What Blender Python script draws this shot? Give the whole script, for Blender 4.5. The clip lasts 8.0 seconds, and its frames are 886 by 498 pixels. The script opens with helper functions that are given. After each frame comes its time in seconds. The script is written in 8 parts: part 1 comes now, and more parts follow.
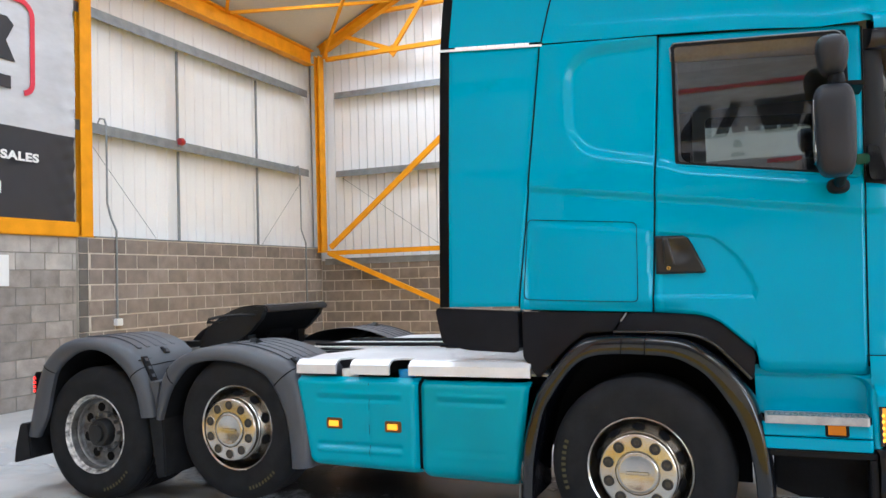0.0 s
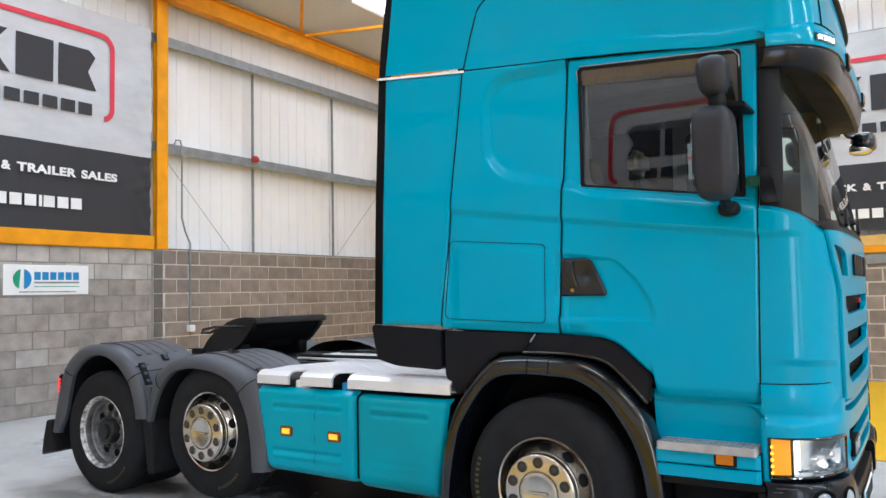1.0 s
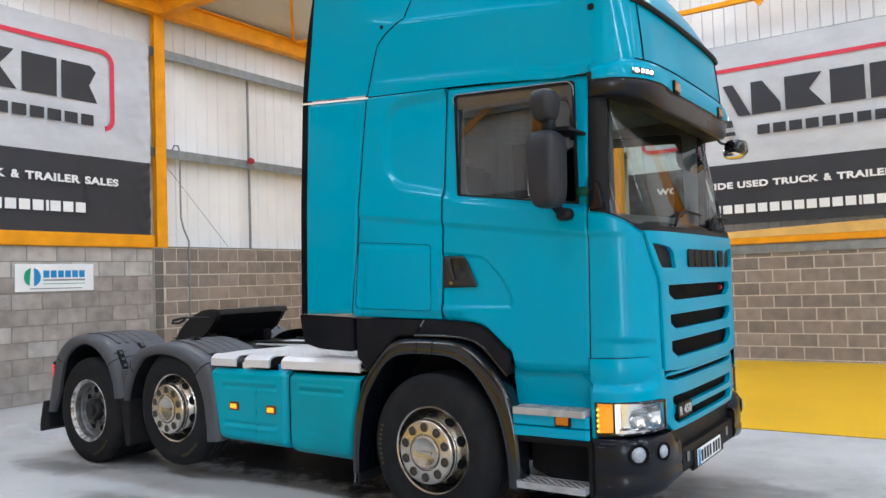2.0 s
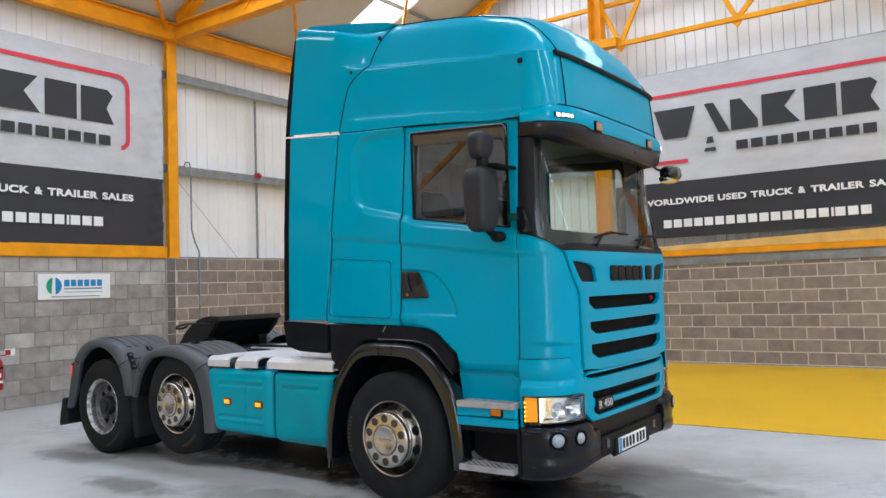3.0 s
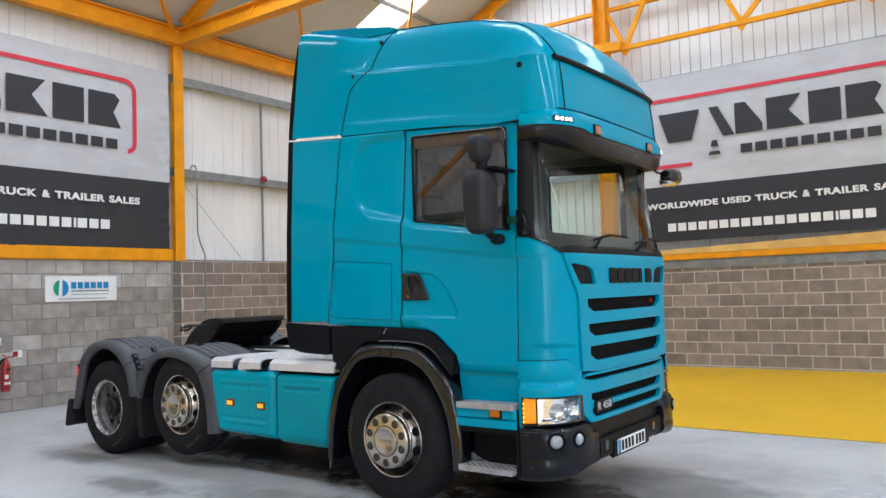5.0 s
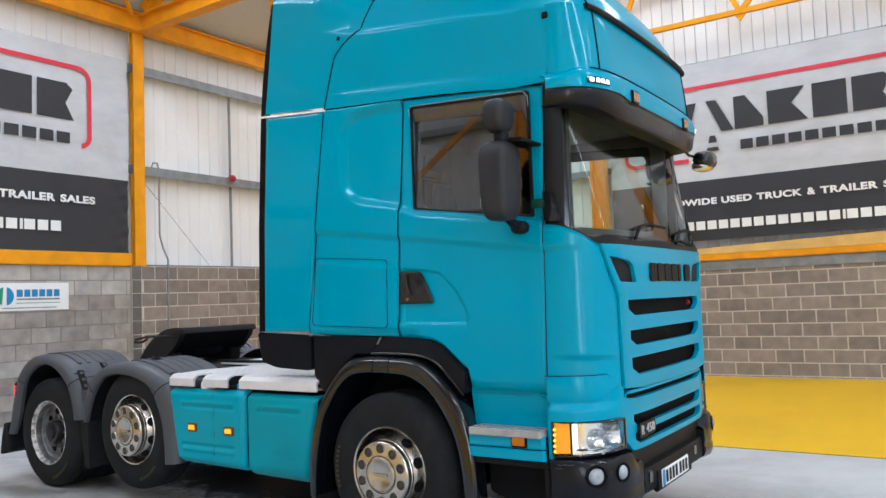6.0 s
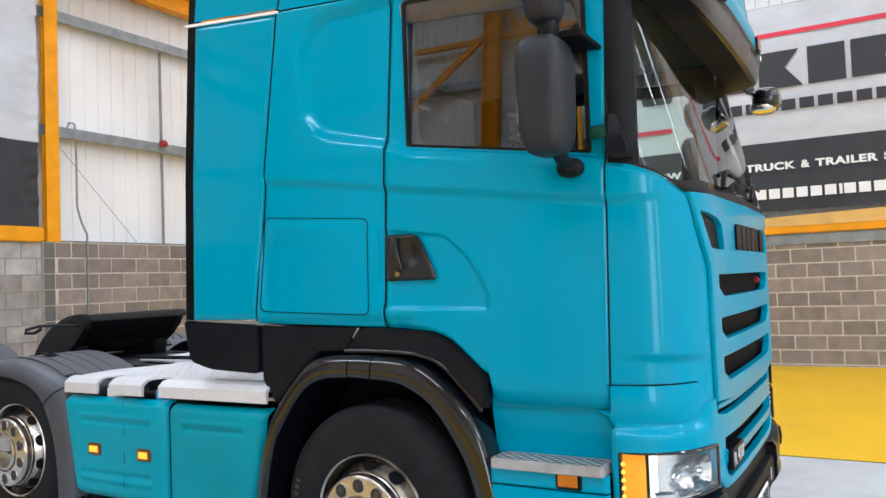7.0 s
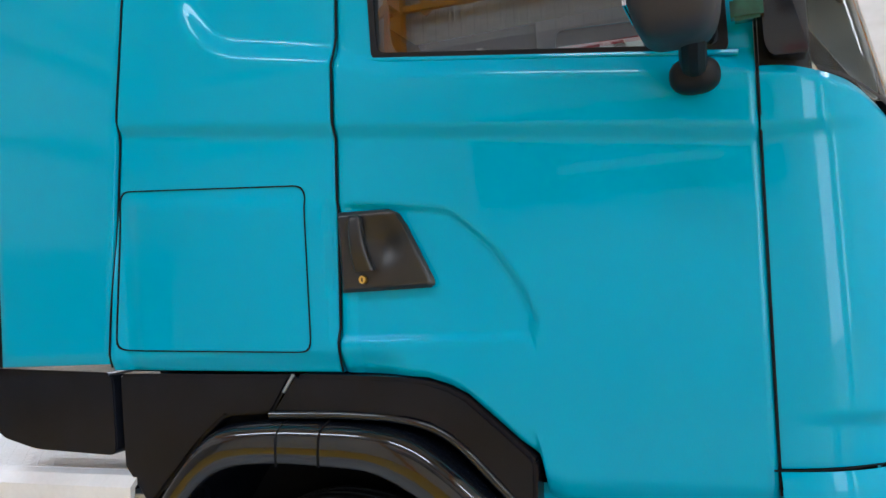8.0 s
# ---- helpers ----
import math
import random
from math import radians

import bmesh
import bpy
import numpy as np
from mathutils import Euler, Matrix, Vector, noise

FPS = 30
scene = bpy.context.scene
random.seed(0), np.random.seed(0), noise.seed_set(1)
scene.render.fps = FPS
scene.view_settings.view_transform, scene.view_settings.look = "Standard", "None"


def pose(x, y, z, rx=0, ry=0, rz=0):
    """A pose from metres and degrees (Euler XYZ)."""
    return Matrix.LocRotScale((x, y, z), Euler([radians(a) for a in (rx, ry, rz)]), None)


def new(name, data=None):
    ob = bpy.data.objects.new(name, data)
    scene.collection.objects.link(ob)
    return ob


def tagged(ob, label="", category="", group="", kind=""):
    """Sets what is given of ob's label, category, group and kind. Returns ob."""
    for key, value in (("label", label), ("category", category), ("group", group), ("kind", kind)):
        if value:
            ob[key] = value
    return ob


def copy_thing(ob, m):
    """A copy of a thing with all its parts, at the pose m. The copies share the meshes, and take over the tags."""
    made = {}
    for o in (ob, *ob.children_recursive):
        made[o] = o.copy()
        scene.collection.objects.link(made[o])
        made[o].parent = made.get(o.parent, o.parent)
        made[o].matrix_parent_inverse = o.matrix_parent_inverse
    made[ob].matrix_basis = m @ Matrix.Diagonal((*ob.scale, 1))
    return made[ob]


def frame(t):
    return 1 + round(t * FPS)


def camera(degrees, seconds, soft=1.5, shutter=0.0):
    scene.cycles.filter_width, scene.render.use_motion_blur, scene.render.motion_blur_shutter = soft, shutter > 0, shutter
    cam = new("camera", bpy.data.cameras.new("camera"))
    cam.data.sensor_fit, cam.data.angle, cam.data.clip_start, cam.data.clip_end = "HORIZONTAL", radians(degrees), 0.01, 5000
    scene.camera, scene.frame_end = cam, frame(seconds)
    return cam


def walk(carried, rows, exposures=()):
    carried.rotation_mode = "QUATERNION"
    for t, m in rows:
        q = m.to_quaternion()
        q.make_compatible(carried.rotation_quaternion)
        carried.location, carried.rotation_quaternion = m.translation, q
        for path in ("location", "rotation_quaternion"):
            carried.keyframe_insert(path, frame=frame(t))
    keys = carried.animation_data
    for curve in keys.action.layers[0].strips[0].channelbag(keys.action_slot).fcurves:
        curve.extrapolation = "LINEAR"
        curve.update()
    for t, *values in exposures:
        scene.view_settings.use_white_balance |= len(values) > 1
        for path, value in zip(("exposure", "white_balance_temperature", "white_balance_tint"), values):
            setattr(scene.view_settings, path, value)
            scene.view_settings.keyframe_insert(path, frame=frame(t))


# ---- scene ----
cam = camera(59.4, 8.0)
METRES, EYE, TILT, LEAN, TURN = 8.0, 1.6, 2.82, 1.77, 22.79
ROWS = [
    (0.0, 0.0, 0.0, 0.0, 0.0, -0.52, -0.1),
    (0.5, 0.0787, -0.004, 0.0017, 5.7, -0.21, -0.35),
    (1.0, 0.1556, -0.0105, 0.0101, 9.41, 0.04, -0.24),
    (1.5, 0.218, -0.0508, 0.0137, 10.94, -0.76, 0.22),
    (2.0, 0.2787, -0.0955, 0.0186, 11.5, -0.72, 0.7),
    (3.5, 0.3728, -0.2105, 0.032, 13.5, -0.23, 0.64),
    (4.0, 0.3752, -0.2141, 0.0322, 13.81, -0.31, 0.59),
    (4.5, 0.3748, -0.2122, 0.0315, 13.79, -0.26, 0.61),
    (6.0, 0.3075, -0.0718, 0.0156, 11.25, 0.59, 1.0),
    (6.5, 0.2682, 0.0125, 0.0085, 9.51, 0.13, 0.96),
    (7.0, 0.2368, 0.1032, 0.0009, 7.13, -0.64, 0.76),
    (7.5, 0.2059, 0.1957, -0.0021, 3.88, -0.63, 1.69),
    (8.0, 0.1772, 0.2851, -0.0048, -1.26, -0.95, 2.27),
]
EXPOSURE = [(t, stops, 5850 if t < 8 else 5980) for t, stops in ((0.0, 0.52), (1.0, 0.45), (2.0, 0.30), (3.5, 0.14), (4.5, 0.14), (6.0, 0.30), (7.0, 0.50), (7.5, 0.51), (8.0, 0.53))]
walk(cam, [(t, pose(0, 0, EYE, TILT, LEAN, TURN) @ pose(METRES * x, METRES * y, METRES * z, 90 + pitch, roll, yaw)) for t, x, y, z, yaw, pitch, roll in ROWS], EXPOSURE)

# ---- world and daylight ----
world = bpy.data.worlds.new("sky")
scene.world = world
world.use_nodes = True
sky = world.node_tree.nodes.new("ShaderNodeTexSky")
sky.sky_type, sky.sun_disc = "NISHITA", False
sky.sun_elevation, sky.sun_rotation = radians(50), radians(200)
world.node_tree.links.new(sky.outputs[0], world.node_tree.nodes["Background"].inputs[0])
world.node_tree.nodes["Background"].inputs[1].default_value = 0.12


def daylight(name, where, size_x, size_y, watts, turn, colour=(0.87, 0.95, 1.0)):
    lamp = bpy.data.lights.new(name, "AREA")
    lamp.shape, lamp.size, lamp.size_y, lamp.energy, lamp.color = "RECTANGLE", size_x, size_y, watts, colour
    ob = new(name, lamp)
    ob.matrix_basis = pose(*where, *turn)
    return ob


# the hall: one bay-wide aisle of a shed, x from the west wall to the valley columns, y from the door to the gable
WEST, NORTH, SOUTH, EAST = -9.4, 15.27, -5.06, 15.8
EAVE, SLOPE, RIDGE, VALLEY = 6.95, 0.49, -3.1, 3.2
RIDGE_Z = EAVE + SLOPE * (RIDGE - WEST)
BAYS = [15.45, 8.67, 1.87]
SKY_SLANT = math.degrees(math.atan(SLOPE))
# roof lights: one strip up each slope in every bay
SKYLIGHTS = []
for mid_y in (12.9, 6.1, -0.7):
    for cx, tilt in ((-6.2, -SKY_SLANT), (0.0, SKY_SLANT), (6.4, -SKY_SLANT), (12.7, SKY_SLANT)):
        SKYLIGHTS.append((cx, mid_y, tilt))


def roof_z(x):
    span = 2 * (RIDGE - WEST)
    u = (x - WEST) % span
    return EAVE + SLOPE * min(u, span - u)


for cx, cy, tilt in SKYLIGHTS:
    daylight("skylight_glow", (cx, cy, roof_z(cx) - 0.10), 4.2, 1.0, ((250 if cx > 5 else 185) if cy < 10 else (155 if cx < -5 else 70)), (0, tilt, 0), (0.80, 0.90, 1.0))
# the open vehicle door in the south wall
daylight("doorway_glow", (9.5, SOUTH - 0.05, 2.5), 5.6, 4.8, 480, (90, 0, 0), (0.84, 0.92, 1.0))

# ---- materials ----
def shader(name):
    m = bpy.data.materials.new(name)
    m.use_nodes = True
    nt = m.node_tree
    return m, nt, nt.nodes["Principled BSDF"]


def node(nt, kind, **values):
    n = nt.nodes.new(kind)
    for key, value in values.items():
        n.inputs[key].default_value = value
    return n


def coords(nt, scale=(1, 1, 1), scatter=False):
    """Object coordinates; scatter shifts them from object to object."""
    tc, mp = nt.nodes.new("ShaderNodeTexCoord"), nt.nodes.new("ShaderNodeMapping")
    if scatter:
        info, far = nt.nodes.new("ShaderNodeObjectInfo"), nt.nodes.new("ShaderNodeMath")
        far.operation = "MULTIPLY"
        far.inputs[1].default_value = 37.0
        nt.links.new(info.outputs["Random"], far.inputs[0]), nt.links.new(far.outputs[0], mp.inputs["Location"])
    mp.inputs["Scale"].default_value = scale
    nt.links.new(tc.outputs["Object"], mp.inputs["Vector"])
    return mp.outputs[0]


def ramp(nt, fac, stops):
    r = nt.nodes.new("ShaderNodeValToRGB")
    nt.links.new(fac, r.inputs[0])
    while len(r.color_ramp.elements) < len(stops):
        r.color_ramp.elements.new(0.5)
    for e, (at, c) in zip(r.color_ramp.elements, stops):
        e.position, e.color = at, (*c, 1)
    return r.outputs[0]


def surface(name, colour, rough=0.5, metal=0.0, vary=0.12, scale=3.0, grain=60.0, bump=0.05, coat=0.0, stretch=(1, 1, 1), per_object=0.0, rough_vary=0.1, spec=0.5, coat_rough=0.04):
    """A painted, moulded or mineral surface: broad patches, fine grain, a little relief."""
    m, nt, b = shader(name)
    v = coords(nt, stretch, per_object > 0)
    broad, fine = node(nt, "ShaderNodeTexNoise", Scale=scale, Detail=4), node(nt, "ShaderNodeTexNoise", Scale=grain, Detail=3)
    nt.links.new(v, broad.inputs["Vector"]), nt.links.new(v, fine.inputs["Vector"])
    mix = nt.nodes.new("ShaderNodeMath")
    mix.operation = "MULTIPLY_ADD"
    mix.inputs[1].default_value = 0.35
    nt.links.new(fine.outputs[0], mix.inputs[0]), nt.links.new(broad.outputs[0], mix.inputs[2])
    lo = tuple(max(0, c * (1 - vary)) for c in colour)
    hi = tuple(min(1, c * (1 + vary)) for c in colour)
    col = ramp(nt, mix.outputs[0], [(0.45, lo), (0.9, hi)])
    if per_object:
        info, hsv = nt.nodes.new("ShaderNodeObjectInfo"), nt.nodes.new("ShaderNodeHueSaturation")
        span = nt.nodes.new("ShaderNodeMapRange")
        span.inputs["To Min"].default_value, span.inputs["To Max"].default_value = 1 - per_object, 1 + per_object
        nt.links.new(info.outputs["Random"], span.inputs[0]), nt.links.new(span.outputs[0], hsv.inputs["Value"])
        nt.links.new(col, hsv.inputs["Color"])
        col = hsv.outputs[0]
    nt.links.new(col, b.inputs["Base Color"])
    rr = nt.nodes.new("ShaderNodeMapRange")
    rr.inputs["To Min"].default_value, rr.inputs["To Max"].default_value = max(0.02, rough - rough_vary), min(1, rough + rough_vary)
    nt.links.new(broad.outputs[0], rr.inputs[0]), nt.links.new(rr.outputs[0], b.inputs["Roughness"])
    b.inputs["Metallic"].default_value, b.inputs["Coat Weight"].default_value, b.inputs["Coat Roughness"].default_value = metal, coat, coat_rough
    b.inputs["Specular IOR Level"].default_value = spec
    if bump:
        bp = node(nt, "ShaderNodeBump", Strength=bump, Distance=0.01)
        nt.links.new(fine.outputs[0], bp.inputs["Height"]), nt.links.new(bp.outputs[0], b.inputs["Normal"])
    return m


def glow(name, colour, strength):
    m, nt, b = shader(name)
    b.inputs["Base Color"].default_value = (*colour, 1)
    b.inputs["Emission Color"].default_value = (*colour, 1)
    b.inputs["Emission Strength"].default_value = strength
    return m


def glass(name, tint, rough=0.0, ior=1.7):
    """Thin pane: mirrors like glass and lets tinted light through without bending it."""
    m, nt, b = shader(name)
    nt.nodes.remove(b)
    see, gloss, mix, fr = nt.nodes.new("ShaderNodeBsdfTransparent"), nt.nodes.new("ShaderNodeBsdfGlossy"), nt.nodes.new("ShaderNodeMixShader"), node(nt, "ShaderNodeFresnel", IOR=ior)
    see.inputs[0].default_value, gloss.inputs["Roughness"].default_value = (*tint, 1), rough
    nt.links.new(fr.outputs[0], mix.inputs[0]), nt.links.new(see.outputs[0], mix.inputs[1]), nt.links.new(gloss.outputs[0], mix.inputs[2])
    nt.links.new(mix.outputs[0], nt.nodes["Material Output"].inputs[0])
    return m


TEAL = surface("teal_paint", (0.0, 0.268, 0.418), 0.4, vary=0.05, scale=1.2, grain=350, bump=0.003, coat=0.36, rough_vary=0.05, spec=0.05, coat_rough=0.035)
BLACK_GLOSS = surface("black_gloss_plastic", (0.0035, 0.0045, 0.007), 0.16, vary=0.2, bump=0.004, coat=0.8, spec=0.2, rough_vary=0.08, coat_rough=0.05)
VISOR_BLACK = surface("dark_visor_acrylic", (0.0035, 0.0045, 0.0085), 0.3, vary=0.15, scale=6, bump=0.004, coat=0.24, spec=0.15, rough_vary=0.08, coat_rough=0.08)
BLACK_SATIN = surface("black_satin_plastic", (0.007, 0.007, 0.0085), 0.5, vary=0.2, grain=250, bump=0.05, spec=0.14)
RUBBER = surface("tyre_rubber", (0.013, 0.013, 0.0145), 0.8, vary=0.3, scale=9, grain=140, bump=0.12, spec=0.15)
GUARD = surface("grey_mudguard_plastic", (0.048, 0.052, 0.063), 0.5, vary=0.15, scale=4, grain=260, bump=0.1)
BLACK_SHEEN = surface("black_moulded_panel", (0.0075, 0.0085, 0.0125), 0.2, vary=0.2, scale=5, grain=300, bump=0.01, spec=0.12, rough_vary=0.08)
DARK = surface("dark_cavity", (0.006, 0.006, 0.007), 0.8, vary=0.3, bump=0, spec=0.1)
HEADLINING = surface("grey_roof_fabric", (0.55, 0.55, 0.54), 0.9, vary=0.12, scale=8, bump=0.1)
CHASSIS = surface("chassis_paint", (0.007, 0.0075, 0.009), 0.6, vary=0.4, scale=8, bump=0.1)
GREASE = surface("greasy_steel", (0.006, 0.006, 0.007), 0.46, metal=0.1, vary=0.5, scale=7, bump=0.2)
ALLOY = surface("polished_alloy", (0.50, 0.48, 0.45), 0.22, metal=1.0, vary=0.12, scale=14, grain=200, bump=0.03)
STEEL = surface("worn_grey_steel_wheel", (0.135, 0.132, 0.13), 0.42, metal=0.5, vary=0.5, scale=16, bump=0.15)
CHEQUER = surface("aluminium_tread_plate", (0.66, 0.66, 0.68), 0.42, metal=0.3, vary=0.08, scale=5, bump=0.08)
YELLOW_STEEL = surface("yellow_steel_paint", (0.80, 0.325, 0.004), 0.5, vary=0.12, scale=4, grain=120, bump=0.05, spec=0.2)
CLADDING = surface("white_cladding", (0.83, 0.82, 0.81), 0.45, vary=0.06, scale=0.8, grain=30, bump=0.02)
ROOF_LINING = surface("roof_liner_sheet", (0.56, 0.55, 0.52), 0.6, vary=0.1, scale=0.6, grain=20, bump=0.02)
GALV = surface("galvanised_steel", (0.27, 0.29, 0.30), 0.5, metal=0.6, vary=0.2, scale=6, bump=0.04)
BLOCK_GREY = surface("grey_concrete_block", (0.305, 0.272, 0.248), 0.92, vary=0.25, scale=5, grain=90, bump=0.5, per_object=0.16)
BLOCK_BROWN = surface("brown_grey_concrete_block", (0.240, 0.200, 0.176), 0.92, vary=0.22, scale=5, grain=90, bump=0.5, per_object=0.2)
BLOCK_PALE = surface("pale_concrete_block", (0.42, 0.395, 0.37), 0.92, vary=0.2, scale=5, grain=90, bump=0.5, per_object=0.12)
BLOCK_DARK = surface("dark_concrete_block", (0.13, 0.12, 0.11), 0.92, vary=0.3, scale=3, grain=90, bump=0.4, per_object=0.1)
MORTAR_PALE = surface("pale_mortar", (0.56, 0.50, 0.43), 0.95, vary=0.15, scale=8, grain=120, bump=0.3)
MORTAR_GREY = surface("grey_mortar", (0.24, 0.225, 0.20), 0.95, vary=0.15, scale=8, grain=120, bump=0.3)
BANNER_GREY = surface("silver_grey_banner", (0.51, 0.52, 0.55), 0.42, vary=0.10, scale=1.3, grain=7, bump=0.25, stretch=(1, 1, 2.5))
BANNER_DARK = surface("charcoal_banner_print", (0.022, 0.023, 0.029), 0.55, vary=0.15, scale=2, bump=0.05)
PRINT_RED = surface("red_banner_print", (0.62, 0.03, 0.06), 0.55, vary=0.08, bump=0.03)
PRINT_WHITE = surface("white_banner_print", (0.8, 0.8, 0.8), 0.55, vary=0.05, bump=0.02)
SIGN_BLUE = surface("blue_sign_print", (0.01, 0.22, 0.50), 0.45, vary=0.05, bump=0.0)
SIGN_GREEN = surface("green_sign_print", (0.01, 0.30, 0.16), 0.45, vary=0.05, bump=0.0)
FIRE_RED = surface("red_enamel", (0.33, 0.010, 0.013), 0.3, vary=0.1, coat=0.4, bump=0.0)
MIRROR_SHELL = surface("grey_black_mirror_shell", (0.017, 0.018, 0.024), 0.5, vary=0.2, grain=300, bump=0.08, spec=0.3)
STEP_GREY = surface("scuffed_step_alloy", (0.36, 0.36, 0.37), 0.45, metal=0.3, vary=0.25, scale=12, grain=150, bump=0.1)
INTERIOR = surface("cab_trim_fabric", (0.03, 0.029, 0.029), 0.85, vary=0.25, scale=12, bump=0.2)
INTERIOR_PALE = surface("pale_cab_trim", (0.30, 0.29, 0.275), 0.8, vary=0.15, scale=6, bump=0.1)
GLASS_SIDE = glass("tinted_side_glass", (0.30, 0.33, 0.34), ior=1.95)
GLASS_FRONT = glass("windscreen_glass", (0.80, 0.90, 0.86), ior=1.42)
LENS_CLEAR = glass("clear_lamp_lens", (0.9, 0.92, 0.93))
MIRROR = surface("mirror_face", (0.8, 0.8, 0.8), 0.03, metal=1.0, vary=0, bump=0, rough_vary=0.0)
AMBER_LIT = glow("lit_amber_lamp", (1.0, 0.42, 0.03), 1.8)
AMBER = surface("amber_lamp_lens", (0.42, 0.115, 0.004), 0.25, vary=0.1, bump=0, coat=0.5)
INDICATOR = glow("lit_indicator_lens", (1.0, 0.38, 0.015), 0.30)
RED_LIT = glow("lit_red_lamp", (1.0, 0.04, 0.03), 0.8)
WHITE_LIT = glow("lit_white_lamp", (1.0, 0.97, 0.9), 2.5)
ROOFLIGHT = glow("daylit_rooflight_sheet", (0.96, 0.98, 1.0), 1.6)


def floor_material(name, colour, vary, gloss):
    m, nt, b = shader(name)
    v = coords(nt)
    broad, streak, fine = node(nt, "ShaderNodeTexNoise", Scale=0.55, Detail=5), node(nt, "ShaderNodeTexNoise", Scale=3.4, Detail=8, Roughness=0.74), node(nt, "ShaderNodeTexNoise", Scale=90, Detail=2)
    for n in (broad, streak, fine):
        nt.links.new(v, n.inputs["Vector"])
    add = nt.nodes.new("ShaderNodeMath")
    add.operation = "MULTIPLY_ADD"
    add.inputs[1].default_value = 0.6
    nt.links.new(streak.outputs[0], add.inputs[0]), nt.links.new(broad.outputs[0], add.inputs[2])
    nt.links.new(ramp(nt, add.outputs[0], [(0.55, tuple(c * (1 - vary) for c in colour)), (0.8, colour), (1.0, tuple(c * (1 + vary * 0.4) for c in colour))]), b.inputs["Base Color"])
    rr = nt.nodes.new("ShaderNodeMapRange")
    rr.inputs["To Min"].default_value, rr.inputs["To Max"].default_value = gloss - 0.12, gloss + 0.14
    nt.links.new(streak.outputs[0], rr.inputs[0]), nt.links.new(rr.outputs[0], b.inputs["Roughness"])
    b.inputs["Specular IOR Level"].default_value = 0.3
    bp = node(nt, "ShaderNodeBump", Strength=0.05, Distance=0.01)
    nt.links.new(fine.outputs[0], bp.inputs["Height"]), nt.links.new(bp.outputs[0], b.inputs["Normal"])
    return m


FLOOR_GREY = floor_material("grey_painted_concrete", (0.47, 0.47, 0.468), 0.34, 0.40)
FLOOR_YELLOW = floor_material("yellow_painted_concrete", (0.74, 0.43, 0.004), 0.12, 0.45)


def stain_shade_material(name, colour, rough, scale, cover):
    """A blotchy film of dirt, oil or painted shade that fades out towards its ragged edge."""
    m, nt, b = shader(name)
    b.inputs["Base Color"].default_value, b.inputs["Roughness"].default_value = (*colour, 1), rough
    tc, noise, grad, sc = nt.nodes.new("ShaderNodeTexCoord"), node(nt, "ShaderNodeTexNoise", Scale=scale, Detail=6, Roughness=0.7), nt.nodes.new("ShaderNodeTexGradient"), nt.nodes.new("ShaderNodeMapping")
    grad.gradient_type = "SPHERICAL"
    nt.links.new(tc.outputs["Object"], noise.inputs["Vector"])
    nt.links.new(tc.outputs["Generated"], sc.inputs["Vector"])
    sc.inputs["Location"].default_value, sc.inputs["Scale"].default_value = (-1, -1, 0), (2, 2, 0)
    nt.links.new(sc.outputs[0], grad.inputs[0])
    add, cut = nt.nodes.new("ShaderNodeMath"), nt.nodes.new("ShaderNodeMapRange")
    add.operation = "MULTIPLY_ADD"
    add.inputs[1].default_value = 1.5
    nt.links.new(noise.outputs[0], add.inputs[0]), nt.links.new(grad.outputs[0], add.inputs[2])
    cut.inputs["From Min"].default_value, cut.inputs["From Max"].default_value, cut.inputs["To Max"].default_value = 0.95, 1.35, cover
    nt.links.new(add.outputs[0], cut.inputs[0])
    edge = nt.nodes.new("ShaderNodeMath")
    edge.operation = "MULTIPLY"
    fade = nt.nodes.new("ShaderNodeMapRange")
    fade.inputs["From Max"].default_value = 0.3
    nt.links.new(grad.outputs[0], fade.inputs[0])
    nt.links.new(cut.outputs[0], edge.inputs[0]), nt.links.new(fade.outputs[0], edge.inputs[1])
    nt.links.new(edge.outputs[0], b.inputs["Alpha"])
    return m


# the oil colour also paints the truck's shadow on the floor beneath it
OIL_SHADE = stain_shade_material("oily_floor_shade", (0.03, 0.03, 0.032), 0.3, 5.0, 0.8)
STAIN_WET = stain_shade_material("wet_floor_puddle", (0.006, 0.006, 0.007), 0.12, 6.0, 0.97)
# tyre smears and dirt; along the truck's side it paints the shadow
DIRT_AND_SHADE = stain_shade_material("brown_floor_dirt_and_shade", (0.13, 0.115, 0.10), 0.7, 3.0, 0.33)
STAIN_PALE = stain_shade_material("dried_wash_mark", (0.62, 0.63, 0.65), 0.6, 2.2, 0.35)


# ---- mesh helpers ----
def empty(name, where, label="", category="", group="", kind=""):
    e = new(name)
    e.empty_display_size = 0.2
    e.location = where
    return tagged(e, label, category, group, kind)


def mesh_from(name, bm, material, smooth=True, angle=35):
    bmesh.ops.recalc_face_normals(bm, faces=bm.faces)
    me = bpy.data.meshes.new(name)
    bm.to_mesh(me)
    bm.free()
    for m in material if isinstance(material, (list, tuple)) else [material]:
        me.materials.append(m)
    if smooth:
        for p in me.polygons:
            p.use_smooth = True
        me.set_sharp_from_angle(angle=radians(angle))
    return me


def adopt(ob, parent):
    """Hang ob under parent while both stay where they are."""
    ob.parent = parent
    if parent.parent is None:
        ob.matrix_parent_inverse = parent.matrix_basis.inverted()
    return ob


def part(name, bm, material, parent=None, label="", smooth=True, angle=35):
    ob = new(name, mesh_from(name, bm, material, smooth, angle))
    if parent is not None:
        adopt(ob, parent)
    return tagged(ob, label)


